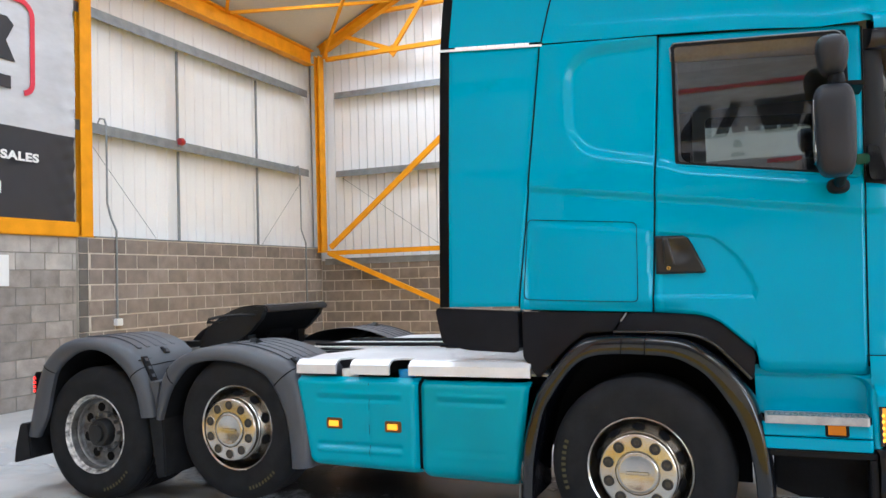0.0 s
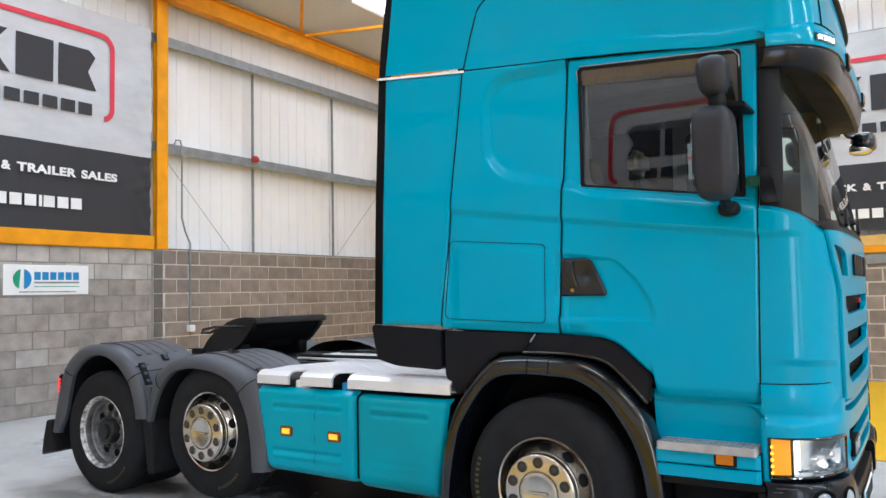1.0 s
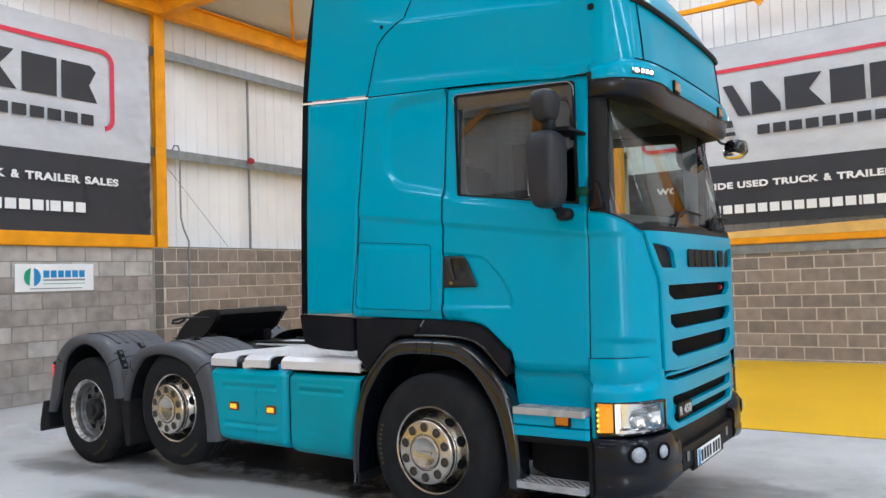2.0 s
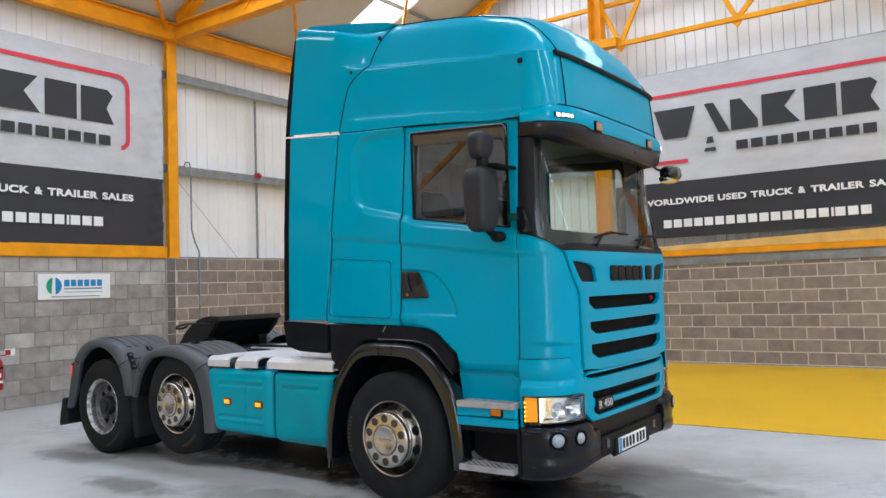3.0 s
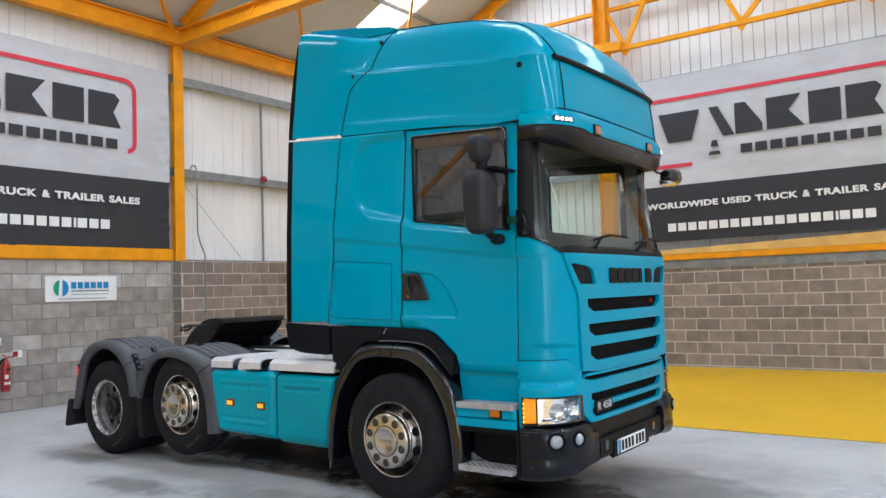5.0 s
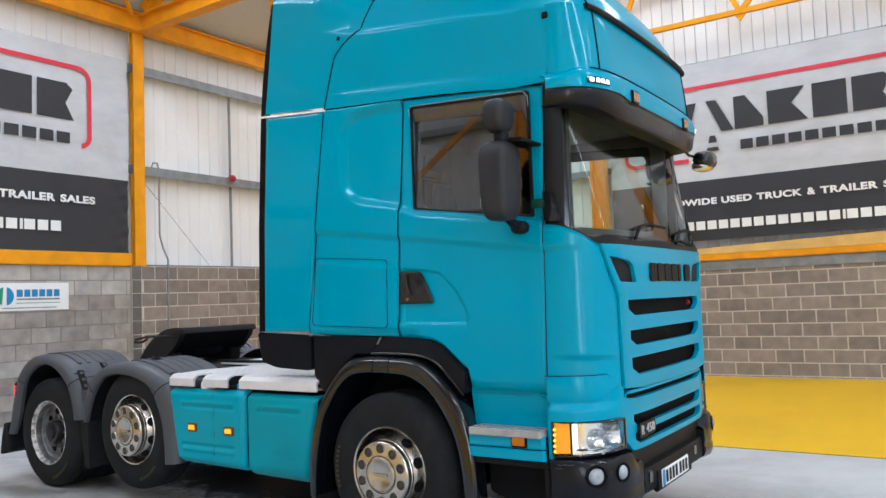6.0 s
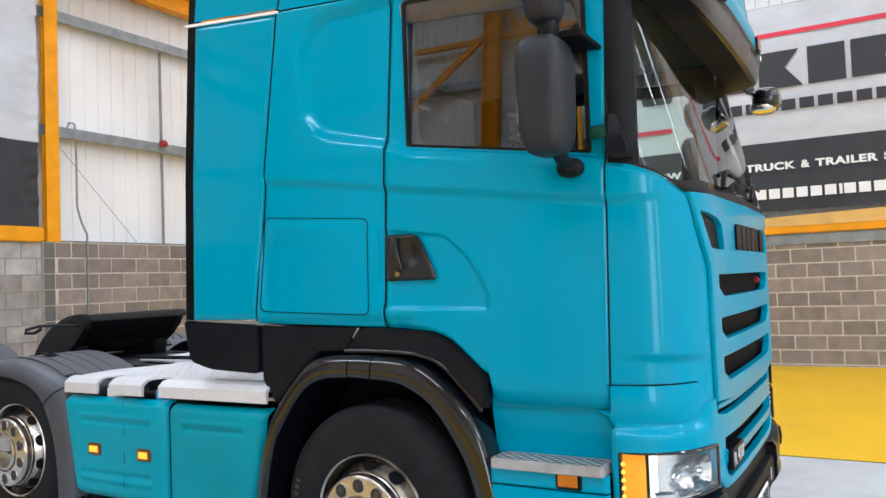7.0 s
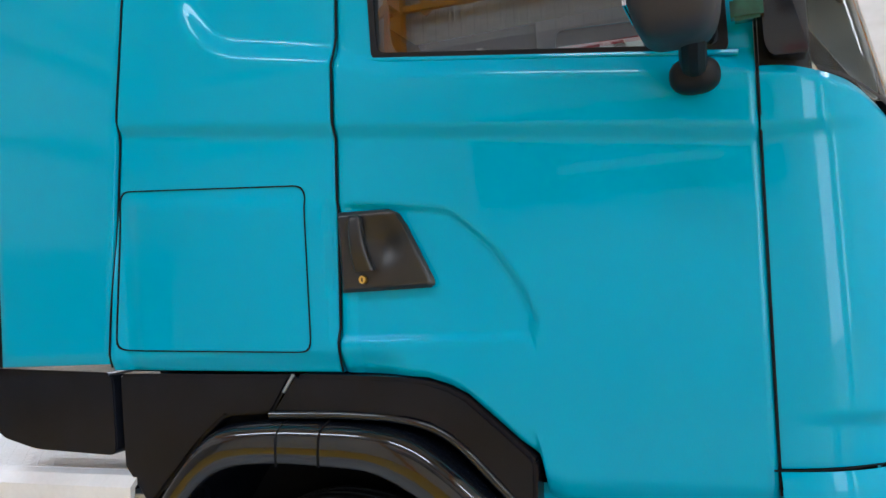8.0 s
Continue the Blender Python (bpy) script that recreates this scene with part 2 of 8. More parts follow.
def face_out(ob, outward):
    """Turn an open sheet so that its front looks outwards."""
    me = ob.data
    if sum(p.normal.dot(Vector(outward)) * p.area for p in me.polygons) < 0:
        me.flip_normals()
    return ob


def thing(name, bm, material, label, category="", group="", kind="", smooth=True, angle=35):
    return tagged(new(name, mesh_from(name, bm, material, smooth, angle)), label, category, group, kind)


def box(bm, lo, hi, bevel=0.0, segments=1):
    c = [(a + b) / 2 for a, b in zip(lo, hi)]
    made = bmesh.ops.create_cube(bm, size=1, matrix=Matrix.Translation(c) @ Matrix.Diagonal((*[abs(b - a) for a, b in zip(lo, hi)], 1)))
    if bevel:
        edges = list({e for v in made["verts"] for e in v.link_edges})
        bmesh.ops.bevel(bm, geom=edges, offset=bevel, segments=segments, affect="EDGES", clamp_overlap=True)
    return bm


def boxed(lo, hi, bevel=0.0, segments=1):
    return box(bmesh.new(), lo, hi, bevel, segments)


def prism(bm, points, axis, a, b, bevel=0.0, segments=2):
    """A flat outline of (p, q) points, extruded along an axis from a to b."""
    def place(p, q, r):
        return {"x": (r, p, q), "y": (p, r, q), "z": (p, q, r)}[axis]
    one, two = [bm.verts.new(place(p, q, a)) for p, q in points], [bm.verts.new(place(p, q, b)) for p, q in points]
    faces = [bm.faces.new(one), bm.faces.new(two)]
    n = len(points)
    for i in range(n):
        faces.append(bm.faces.new((one[i], one[(i + 1) % n], two[(i + 1) % n], two[i])))
    if bevel:
        bmesh.ops.recalc_face_normals(bm, faces=faces)
        edges = list({e for f in faces for e in f.edges})
        bmesh.ops.bevel(bm, geom=edges, offset=bevel, segments=segments, affect="EDGES", clamp_overlap=True)
    return bm


def patch(bm, place, nu, nv, close_u=False):
    """A grid of quads over u, v in 0..1."""
    rows = [[bm.verts.new(place(i / nu, j / nv)) for j in range(nv + 1)] for i in range(nu if close_u else nu + 1)]
    for i in range(nu):
        a, b = rows[i], rows[(i + 1) % len(rows)]
        for j in range(nv):
            bm.faces.new((a[j], b[j], b[j + 1], a[j + 1]))
    return rows


def tube(bm, points, radius, sides=8, caps=True):
    """A round bar along a line of points."""
    pts = [Vector(p) for p in points]
    rings = []
    for i, p in enumerate(pts):
        d = (pts[min(i + 1, len(pts) - 1)] - pts[max(i - 1, 0)]).normalized()
        side = d.cross(Vector((0, 0, 1)) if abs(d.z) < 0.9 else Vector((1, 0, 0))).normalized()
        up = side.cross(d)
        rings.append([bm.verts.new(p + radius * (math.cos(k * math.tau / sides) * side + math.sin(k * math.tau / sides) * up)) for k in range(sides)])
    for a, b in zip(rings, rings[1:]):
        for k in range(sides):
            bm.faces.new((a[k], a[(k + 1) % sides], b[(k + 1) % sides], b[k]))
    if caps:
        bm.faces.new(rings[0]), bm.faces.new(rings[-1])
    return bm


def turned(bm, profile, centre, sides=48):
    """A profile of (radius, y) turned about the y axis through centre."""
    rings = []
    for r, y in profile:
        if r < 1e-6:
            rings.append([bm.verts.new((centre[0], centre[1] + y, centre[2]))])
        else:
            rings.append([bm.verts.new((centre[0] + r * math.cos(k * math.tau / sides), centre[1] + y, centre[2] + r * math.sin(k * math.tau / sides))) for k in range(sides)])
    for a, b in zip(rings, rings[1:]):
        for k in range(sides):
            quad = [a[k % len(a)], a[(k + 1) % len(a)], b[(k + 1) % len(b)], b[k % len(b)]]
            quad = [v for n, v in enumerate(quad) if v not in quad[:n]]
            if len(quad) > 2:
                bm.faces.new(quad)
    return bm


def section_bar(bm, start, end, width, depth, flange, web, up=(0, 0, 1)):
    """A rolled I-section from start to end; depth runs along up."""
    a, b = Vector(start), Vector(end)
    d = (b - a).normalized()
    side = d.cross(Vector(up)).normalized()
    top = side.cross(d)
    w, h = width / 2, depth / 2
    outline = [(-w, -h), (w, -h), (w, -h + flange), (web / 2, -h + flange), (web / 2, h - flange), (w, h - flange), (w, h), (-w, h), (-w, h - flange), (-web / 2, h - flange), (-web / 2, -h + flange), (-w, -h + flange)]
    one, two = ([bm.verts.new(p + x * side + y * top) for x, y in outline] for p in (a, b))
    n = len(outline)
    for i in range(n):
        bm.faces.new((one[i], one[(i + 1) % n], two[(i + 1) % n], two[i]))
    for ring in (one, two):
        for quad in ((0, 1, 2, 11), (2, 3, 10, 11), (3, 4, 9, 10), (4, 5, 8, 9), (5, 6, 7, 8)):
            bm.faces.new([ring[k] for k in quad])
    return bm


def square_bar(bm, start, end, width, depth):
    a, b = Vector(start), Vector(end)
    d = (b - a).normalized()
    side = d.cross(Vector((0, 0, 1)) if abs(d.z) < 0.98 else Vector((1, 0, 0))).normalized()
    top = side.cross(d)
    one, two = ([bm.verts.new(p + x * width / 2 * side + y * depth / 2 * top) for x, y in ((-1, -1), (1, -1), (1, 1), (-1, 1))] for p in (a, b))
    for i in range(4):
        bm.faces.new((one[i], one[(i + 1) % 4], two[(i + 1) % 4], two[i]))
    bm.faces.new(one), bm.faces.new(two)
    return bm


def rounded(points, radius, steps=5):
    """Round the corners of an outline of (p, q)."""
    out = []
    n = len(points)
    for i, p in enumerate(points):
        p = Vector(p)
        a, b = Vector(points[i - 1]) - p, Vector(points[(i + 1) % n]) - p
        r = min(radius, a.length * 0.49, b.length * 0.49)
        a, b = p + a.normalized() * r, p + b.normalized() * r
        for k in range(steps + 1):
            t = k / steps
            q = (1 - t) ** 2 * a + 2 * t * (1 - t) * p + t * t * b
            out.append((q.x, q.y))
    return out


def sheet_with_holes(name, outline, holes, thickness, bevel, place, material, parent, label="", fine=0.0):
    """A plate with openings through it. place lifts (p, q, depth) into the world."""
    cu = bpy.data.curves.new(name, "CURVE")
    cu.dimensions, cu.fill_mode, cu.extrude, cu.bevel_depth, cu.bevel_resolution = "2D", "BOTH", thickness / 2, bevel, 2
    for loop in (outline, *holes):
        s = cu.splines.new("POLY")
        s.points.add(len(loop) - 1)
        for pt, (p, q) in zip(s.points, loop):
            pt.co = (p, q, 0, 1)
        s.use_cyclic_u = True
    ob = new(name, cu)
    me = bpy.data.meshes.new_from_object(ob.evaluated_get(bpy.context.evaluated_depsgraph_get()))
    bpy.data.objects.remove(ob)
    bpy.data.curves.remove(cu)
    bm = bmesh.new()
    bm.from_mesh(me)
    bmesh.ops.remove_doubles(bm, verts=bm.verts, dist=1e-6)
    if fine:
        bmesh.ops.triangulate(bm, faces=bm.faces)
        for _ in range(5):
            far = [e for e in bm.edges if e.calc_length() > fine]
            if not far:
                break
            bmesh.ops.subdivide_edges(bm, edges=far, cuts=1)
            bmesh.ops.triangulate(bm, faces=bm.faces)
            flat_faces = [f for f in bm.faces if abs(f.normal.z) > 0.99]
            bmesh.ops.beautify_fill(bm, faces=flat_faces, edges=list({e for f in flat_faces for e in f.edges if all(g in set(e.link_faces) and abs(g.normal.z) > 0.99 for g in e.link_faces)}))
    for v in bm.verts:
        v.co = place(*v.co)
    bm.to_mesh(me)
    bm.free()
    if fine:
        for p in me.polygons:
            p.use_smooth = True
        me.set_sharp_from_angle(angle=radians(35))
    me.materials.clear()
    me.materials.append(material)
    me.update()
    ob = new(name, me)
    if parent is not None:
        adopt(ob, parent)
    return tagged(ob, label)


def word_width(word, bold):
    cu = bpy.data.curves.new("word", "FONT")
    cu.body, cu.offset, cu.space_character = word, bold, 1.08
    ob = new("word", cu)
    wide = ob.evaluated_get(bpy.context.evaluated_depsgraph_get()).dimensions.x
    bpy.data.objects.remove(ob)
    bpy.data.curves.remove(cu)
    return wide


def slogan(name, words, height, width, place, material, parent, bold=0.0, label=""):
    """A line of words, each a piece of its own."""
    words = words.split()
    wide = [word_width(w, bold) for w in words]
    scale = width / (sum(wide) + 0.36 * (len(words) - 1))
    p = 0.0
    for w, n in zip(words, wide):
        lettering(name, w, height, n * scale, lambda a, b, d, p=p: place(a + p, b, d), material, parent, bold, label=label)
        p += (n + 0.36) * scale


def lettering(name, words, height, width, place, material, parent, bold=0.0, depth=0.004, label=""):
    """Words set to a given cap height and width; place lifts (p, q, depth) into the world."""
    cu = bpy.data.curves.new(name, "FONT")
    cu.body, cu.size, cu.extrude, cu.offset, cu.space_character = words, 1.0, 0.001, bold, 1.08
    ob = new(name, cu)
    me = bpy.data.meshes.new_from_object(ob.evaluated_get(bpy.context.evaluated_depsgraph_get()))
    bpy.data.objects.remove(ob)
    bpy.data.curves.remove(cu)
    xs, ys = [v.co.x for v in me.vertices], [v.co.y for v in me.vertices]
    for v in me.vertices:
        v.co = place((v.co.x - min(xs)) / (max(xs) - min(xs)) * width, (v.co.y - min(ys)) / (max(ys) - min(ys)) * height, depth if v.co.z > 0 else 0)
    me.materials.clear()
    me.materials.append(material)
    ob = new(name, me)
    adopt(ob, parent)
    return tagged(ob, label)

# ---- the hall ----
BLOCK_TOP_W, BLOCK_TOP_N = 2.40, 2.02

thing("floor", boxed((WEST - 0.4, 1.975, -0.3), (EAST, 8.67, 0.0)), FLOOR_GREY, "grey painted concrete floor with tyre smears and dull shine", kind="structure", smooth=False)
thing("floor_yellow", boxed((WEST - 0.4, 8.715, -0.3), (EAST, NORTH + 0.3, 0.0)), FLOOR_YELLOW, "bright yellow painted concrete floor along the block wall", kind="structure", smooth=False)
thing("floor_yellow_2", boxed((WEST - 0.4, SOUTH - 3, -0.3), (EAST, 1.93, 0.0)), FLOOR_YELLOW, "bright yellow painted concrete floor along the south gable", kind="structure", smooth=False)
thing("floor_joint_2", boxed((WEST - 0.4, 1.93, -0.3), (EAST, 1.975, -0.004)), CHASSIS, "dark joint between yellow and grey floor", kind="structure", smooth=False)
thing("floor_joint", boxed((WEST - 0.4, 8.67, -0.3), (EAST, 8.715, -0.004)), CHASSIS, "dark joint between grey and yellow floor", kind="structure", smooth=False)

wall_west = thing("wall_west", boxed((WEST - 0.36, SOUTH, 0), (WEST - 0.006, 8.5, BLOCK_TOP_W)), MORTAR_GREY, "grey concrete block wall with pale upper courses", kind="structure", smooth=False)
wall_west_2 = thing("wall_west_2", boxed((WEST - 0.36, 8.5, 0), (WEST - 0.006, NORTH, BLOCK_TOP_W)), MORTAR_PALE, "brown grey concrete block wall with pale mortar", kind="structure", smooth=False)
wall_north = thing("wall_north", boxed((WEST - 0.36, NORTH + 0.006, 0), (EAST, NORTH + 0.36, BLOCK_TOP_N)), MORTAR_PALE, "brown grey concrete block gable wall with pale mortar", kind="structure", smooth=False)
thing("wall_south", boxed((WEST - 0.36, SOUTH - 0.3, 0), (6.6, SOUTH - 0.06, 10.2)), CLADDING, "plain clad wall beside the vehicle door", kind="structure", smooth=False)
thing("wall_south_2", boxed((12.4, SOUTH - 0.3, 0), (EAST, SOUTH, 10.2)), CLADDING, "plain clad wall beside the vehicle door", kind="structure", smooth=False)
thing("wall_south_3", boxed((6.6, SOUTH - 0.3, 5.0), (12.4, SOUTH, 10.2)), CLADDING, "plain clad wall over the vehicle door", kind="structure", smooth=False)
thing("wall_east", boxed((EAST, SOUTH - 3, 0), (EAST + 0.3, NORTH + 0.3, 10.4)), CLADDING, "plain clad wall of the next aisle", kind="structure", smooth=False)


def ribbed(bm, place, width, z0, z1, pitch=0.25, rib=0.045, deep=0.022):
    """Trapezoid-ribbed sheet: place(along, out, z)."""
    along = [0.0]
    outs = [0.0]
    s = 0.0
    while s + pitch < width:
        for ds, o in ((pitch - rib * 2, 0.0), (pitch - rib * 1.5, deep), (pitch - rib * 0.5, deep), (pitch, 0.0)):
            along.append(s + ds), outs.append(o)
        s += pitch
    along.append(width), outs.append(0.0)
    lo, hi = ([bm.verts.new(place(a, o, z(a) if callable(z) else z)) for a, o in zip(along, outs)] for z in (z0, z1))
    for i in range(len(along) - 1):
        bm.faces.new((lo[i], lo[i + 1], hi[i + 1], hi[i]))
    return bm


thing("cladding_west", ribbed(bmesh.new(), lambda a, o, z: (WEST - 0.30 + o, SOUTH + a, z), NORTH - SOUTH, BLOCK_TOP_W - 0.05, EAVE + 0.1, 0.25, 0.012, -0.014), CLADDING, "white ribbed steel wall lining sheets", kind="structure", smooth=False)
thing("cladding_north", ribbed(bmesh.new(), lambda a, o, z: (WEST - 0.36 + a, NORTH + 0.27 - o, z), EAST - WEST, BLOCK_TOP_N - 0.05, lambda a: roof_z(WEST - 0.36 + a) + 0.1, 0.21, 0.013, -0.035), CLADDING, "white ribbed steel gable sheets", kind="structure", smooth=False)
# backing that keeps the hall dark-tight behind the sheets
thing("wall_west_outer", boxed((WEST - 0.5, SOUTH, 0), (WEST - 0.4, NORTH + 0.5, EAVE + 0.2)), CLADDING, "outer sheet of the side wall", kind="structure", smooth=False)
thing("wall_north_outer", boxed((WEST - 0.5, NORTH + 0.4, 0), (EAST, NORTH + 0.5, 10.3)), CLADDING, "outer sheet of the gable wall", kind="structure", smooth=False)

# sills on the block walls
thing("sill_west", boxed((WEST - 0.34, 8.83, BLOCK_TOP_W), (WEST + 0.004, NORTH, BLOCK_TOP_W + 0.022), 0.004), GALV, "grey steel flashing along the block wall's top", kind="structure", smooth=False)
thing("sill_north", boxed((-3.3, NORTH - 0.03, 1.965), (EAST, NORTH - 0.002, 2.145), 0.004), GALV, "grey steel flashing strip over the block wall", kind="structure", smooth=False)
thing("sill_north_2", boxed((WEST + 0.1, NORTH - 0.02, 2.02), (-3.7, NORTH + 0.25, 2.16), 0.004), GALV, "grey steel flashing strip over the block wall", kind="structure", smooth=False)


# roof: sheeted slopes with translucent strips
def roof_slope(bm, x0, x1, cut):
    """Strips of sheet along the slope between the translucent ones."""
    ys = [SOUTH - 3]
    for mid in sorted({s[1] for s in SKYLIGHTS}):
        ys += [mid - 0.53, mid + 0.53]
    ys.append(NORTH + 0.45)
    for k in range(0, len(ys) - 1):
        a, b = ys[k], ys[k + 1]
        spans = [(x0, x1)] if k % 2 == 0 else [(x0, cut[0]), (cut[1], x1)]
        for p, q in spans:
            zp, zq = roof_z(p + 1e-6), roof_z(q - 1e-6)
            one = [bm.verts.new(v) for v in ((p, a, zp), (q, a, zq), (q, b, zq), (p, b, zp))]
            two = [bm.verts.new(v) for v in ((p, a, zp + 0.1), (q, a, zq + 0.1), (q, b, zq + 0.1), (p, b, zp + 0.1))]
            bm.faces.new(one), bm.faces.new(two)
            for i in range(4):
                bm.faces.new((one[i], one[(i + 1) % 4], two[(i + 1) % 4], two[i]))
    return bm


SLOPES = [(WEST - 0.36 + 0.36, RIDGE, (-8.4, -4.0)), (RIDGE, VALLEY, (-2.2, 2.2)), (VALLEY, 9.5, (4.2, 8.6)), (9.5, EAST, (10.4, 14.8))]
bm = bmesh.new()
for x0, x1, cut in SLOPES:
    roof_slope(bm, x0, x1, cut)
box(bm, (WEST - 0.5, SOUTH, EAVE + 0.0), (WEST, NORTH + 0.5, EAVE + 0.1))
thing("ceiling", bm, ROOF_LINING, "beige grey sheeted roof lining", kind="structure", smooth=False)
for x0, x1, cut in SLOPES:
    for mid in sorted({s[1] for s in SKYLIGHTS}):
        bm = bmesh.new()
        p, q = cut
        vs = [bm.verts.new((x, y, roof_z(x) + 0.05)) for x, y in ((p, mid - 0.53), (q, mid - 0.53), (q, mid + 0.53), (p, mid + 0.53))]
        bm.faces.new(vs)
        thing("window_rooflight", bm, ROOFLIGHT, "bright translucent roof light strip", kind="structure", smooth=False)


# yellow steelwork
def frame_post(where_x, where_y, z0, z1, label, size=(0.26, 0.29)):
    """A rolled column: flanges face the hall, with a base plate and bolt heads."""
    e = empty("steel_column", (where_x, where_y, z0), label, "column", "yellow steel frame")
    part("shaft", section_bar(bmesh.new(), (where_x, where_y, z0), (where_x, where_y, z1), size[1], size[0], 0.018, 0.012, up=(1, 0, 0)), YELLOW_STEEL, e, smooth=False)
    part("base_plate", boxed((where_x - size[0] * 0.6, where_y - size[1] * 0.55, z0), (where_x + size[0] * 0.6, where_y + size[1] * 0.55, z0 + 0.022), 0.003), YELLOW_STEEL, e, smooth=False)
    return e


for y in BAYS[1:]:
    frame_post(WEST - 0.055, y, BLOCK_TOP_W, 6.86, "yellow painted steel column standing on the block wall", (0.11, 0.215))
for y in BAYS[1:]:
    frame_post(VALLEY + 0.07, y, 0.0, 6.9, "yellow painted steel valley column standing on the floor", (0.26, 0.26))
frame_post(-9.25, 15.08, 2.30, 6.75, "yellow painted steel corner column by the gable", (0.12, 0.22))
frame_post(-3.52, 15.08, 2.02, 9.6, "yellow painted steel gable post", (0.28, 0.26))
frame_post(VALLEY + 0.07, 15.08, 2.02, 6.9, "yellow painted steel gable post")
frame_post(-3.52, SOUTH + 0.2, 0.0, 9.6, "yellow painted steel gable post", (0.28, 0.26))
frame_post(-9.17, SOUTH + 0.2, 2.4, 6.75, "yellow painted steel corner column")
frame_post(VALLEY + 0.07, SOUTH + 0.2, 0.0, 6.9, "yellow painted steel gable post")


for y in BAYS[1:]:
    frame_post(EAST - 0.14, y, 0.0, 6.9, "yellow painted steel column against the far white wall")


def beam(name, a, b, width, depth, label, group="yellow steel frame", flange=0.018, web=0.012, material=None):
    return thing(name, section_bar(bmesh.new(), a, b, width, depth, flange, web), material or YELLOW_STEEL, label, "beam", group, smooth=False)


beam("eaves_beam", (WEST + 0.02, SOUTH, 6.70), (WEST + 0.02, 14.95, 6.70), 0.20, 0.33, "yellow steel eaves beam along the side wall")
beam("valley_beam", (VALLEY + 0.07, SOUTH, 6.78), (VALLEY + 0.07, 14.95, 6.78), 0.20, 0.33, "yellow steel valley beam")


def truss(y, chord, label, heavy):
    """A roof truss: level tie, two rafters, and V-shaped webs."""
    e = empty("roof_truss", (RIDGE, y, 6.6), label, "truss", "roof trusses")
    tie_z = 6.66
    d = 0.30 if heavy else 0.11
    if heavy:
        part("tie", section_bar(bmesh.new(), (WEST + 0.12, y, tie_z), (VALLEY, y, tie_z), 0.22, d, 0.016, 0.012), YELLOW_STEEL, e, smooth=False)
    else:
        part("tie", square_bar(bmesh.new(), (-9.05, y, tie_z), (VALLEY, y, tie_z), 0.09, 0.09), YELLOW_STEEL, e, smooth=False)
    for x0, x1 in ((WEST + 0.2, RIDGE), (VALLEY, RIDGE)):
        part("rafter", section_bar(bmesh.new(), (x0, y, roof_z(x0 + (0.01 if x0 < 0 else -0.01)) - 0.18), (x1, y, RIDGE_Z - 0.18), 0.16, 0.2, 0.014, 0.01), YELLOW_STEEL, e, smooth=False)
    nodes = [-7.36, -3.0, -0.63, 1.6] if not heavy else [-7.3, -3.1, 1.1]
    for i, n in enumerate(nodes):
        part("gusset", prism(bmesh.new(), [(n - 0.13, tie_z - 0.02), (n, tie_z - 0.17), (n + 0.13, tie_z - 0.02), (n + 0.05, tie_z + 0.1), (n - 0.05, tie_z + 0.1)], "y", y - 0.012, y + 0.012), YELLOW_STEEL, e, smooth=False)
        for dx in (-1.25, 1.25) if not heavy else (-1.9, 1.9):
            x = n + dx
            if WEST + 0.3 < x < VALLEY - 0.1:
                part("web", square_bar(bmesh.new(), (n, y, tie_z), (x, y, roof_z(x) - 0.2), 0.06, 0.09), YELLOW_STEEL, e, smooth=False)
    return e


truss(15.08, 0.1, "yellow steel truss against the gable wall", False)
truss(SOUTH + 0.2, 0.1, "yellow steel truss against the south gable", False)
for y in BAYS[1:]:
    truss(y, 0.3, "yellow steel roof truss with level tie beam", True)

# gable bracing
thing("gable_brace", square_bar(bmesh.new(), (-9.0, 15.02, 2.40), (-3.6, 15.02, 6.76), 0.06, 0.12), YELLOW_STEEL, "yellow steel diagonal wall brace", "brace", "yellow steel frame", smooth=False)
thing("gable_brace", square_bar(bmesh.new(), (-9.0, 14.98, 2.26), (-3.6, 14.98, -0.02), 0.07, 0.10), YELLOW_STEEL, "yellow steel diagonal brace running down to the floor", "brace", "yellow steel frame", smooth=False)
thing("gable_rail", square_bar(bmesh.new(), (-9.1, 15.06, 2.28), (-3.4, 15.06, 2.28), 0.08, 0.10), YELLOW_STEEL, "yellow steel rail above the block wall", "rail", "yellow steel frame", smooth=False)
thing("gable_rail", square_bar(bmesh.new(), (-9.1, 15.2, 7.59), (VALLEY, 15.2, 7.59), 0.10, 0.08), YELLOW_STEEL, "yellow steel rail high on the gable", "rail", "yellow steel frame", smooth=False)
thing("gable_stub", square_bar(bmesh.new(), (-4.5, 14.98, 6.78), (-3.05, 14.98, 6.70), 0.10, 0.18), YELLOW_STEEL, "yellow steel stub beam on the gable post", "beam", "yellow steel frame", smooth=False)
thing("gable_brace", square_bar(bmesh.new(), (-9.0, SOUTH + 0.26, 2.40), (-3.6, SOUTH + 0.26, 6.76), 0.06, 0.12), YELLOW_STEEL, "yellow steel diagonal wall brace", "brace", "yellow steel frame", smooth=False)
thing("cladding_south", ribbed(bmesh.new(), lambda a, o, z: (WEST - 0.36 + a, SOUTH - 0.05 + o, z), 6.6 - WEST, 0.0, lambda a: roof_z(WEST - 0.36 + a) + 0.1, 0.21, 0.05, 0.028), CLADDING, "white ribbed steel sheets of the south gable", kind="structure", smooth=False)
for z in (4.18, 5.98):
    thing("south_rail", boxed((WEST, SOUTH - 0.02, z - 0.14), (6.5, SOUTH + 0.12, z)), GALV, "galvanised steel sheeting rail on the south gable", "rail", "sheeting rails", smooth=False)
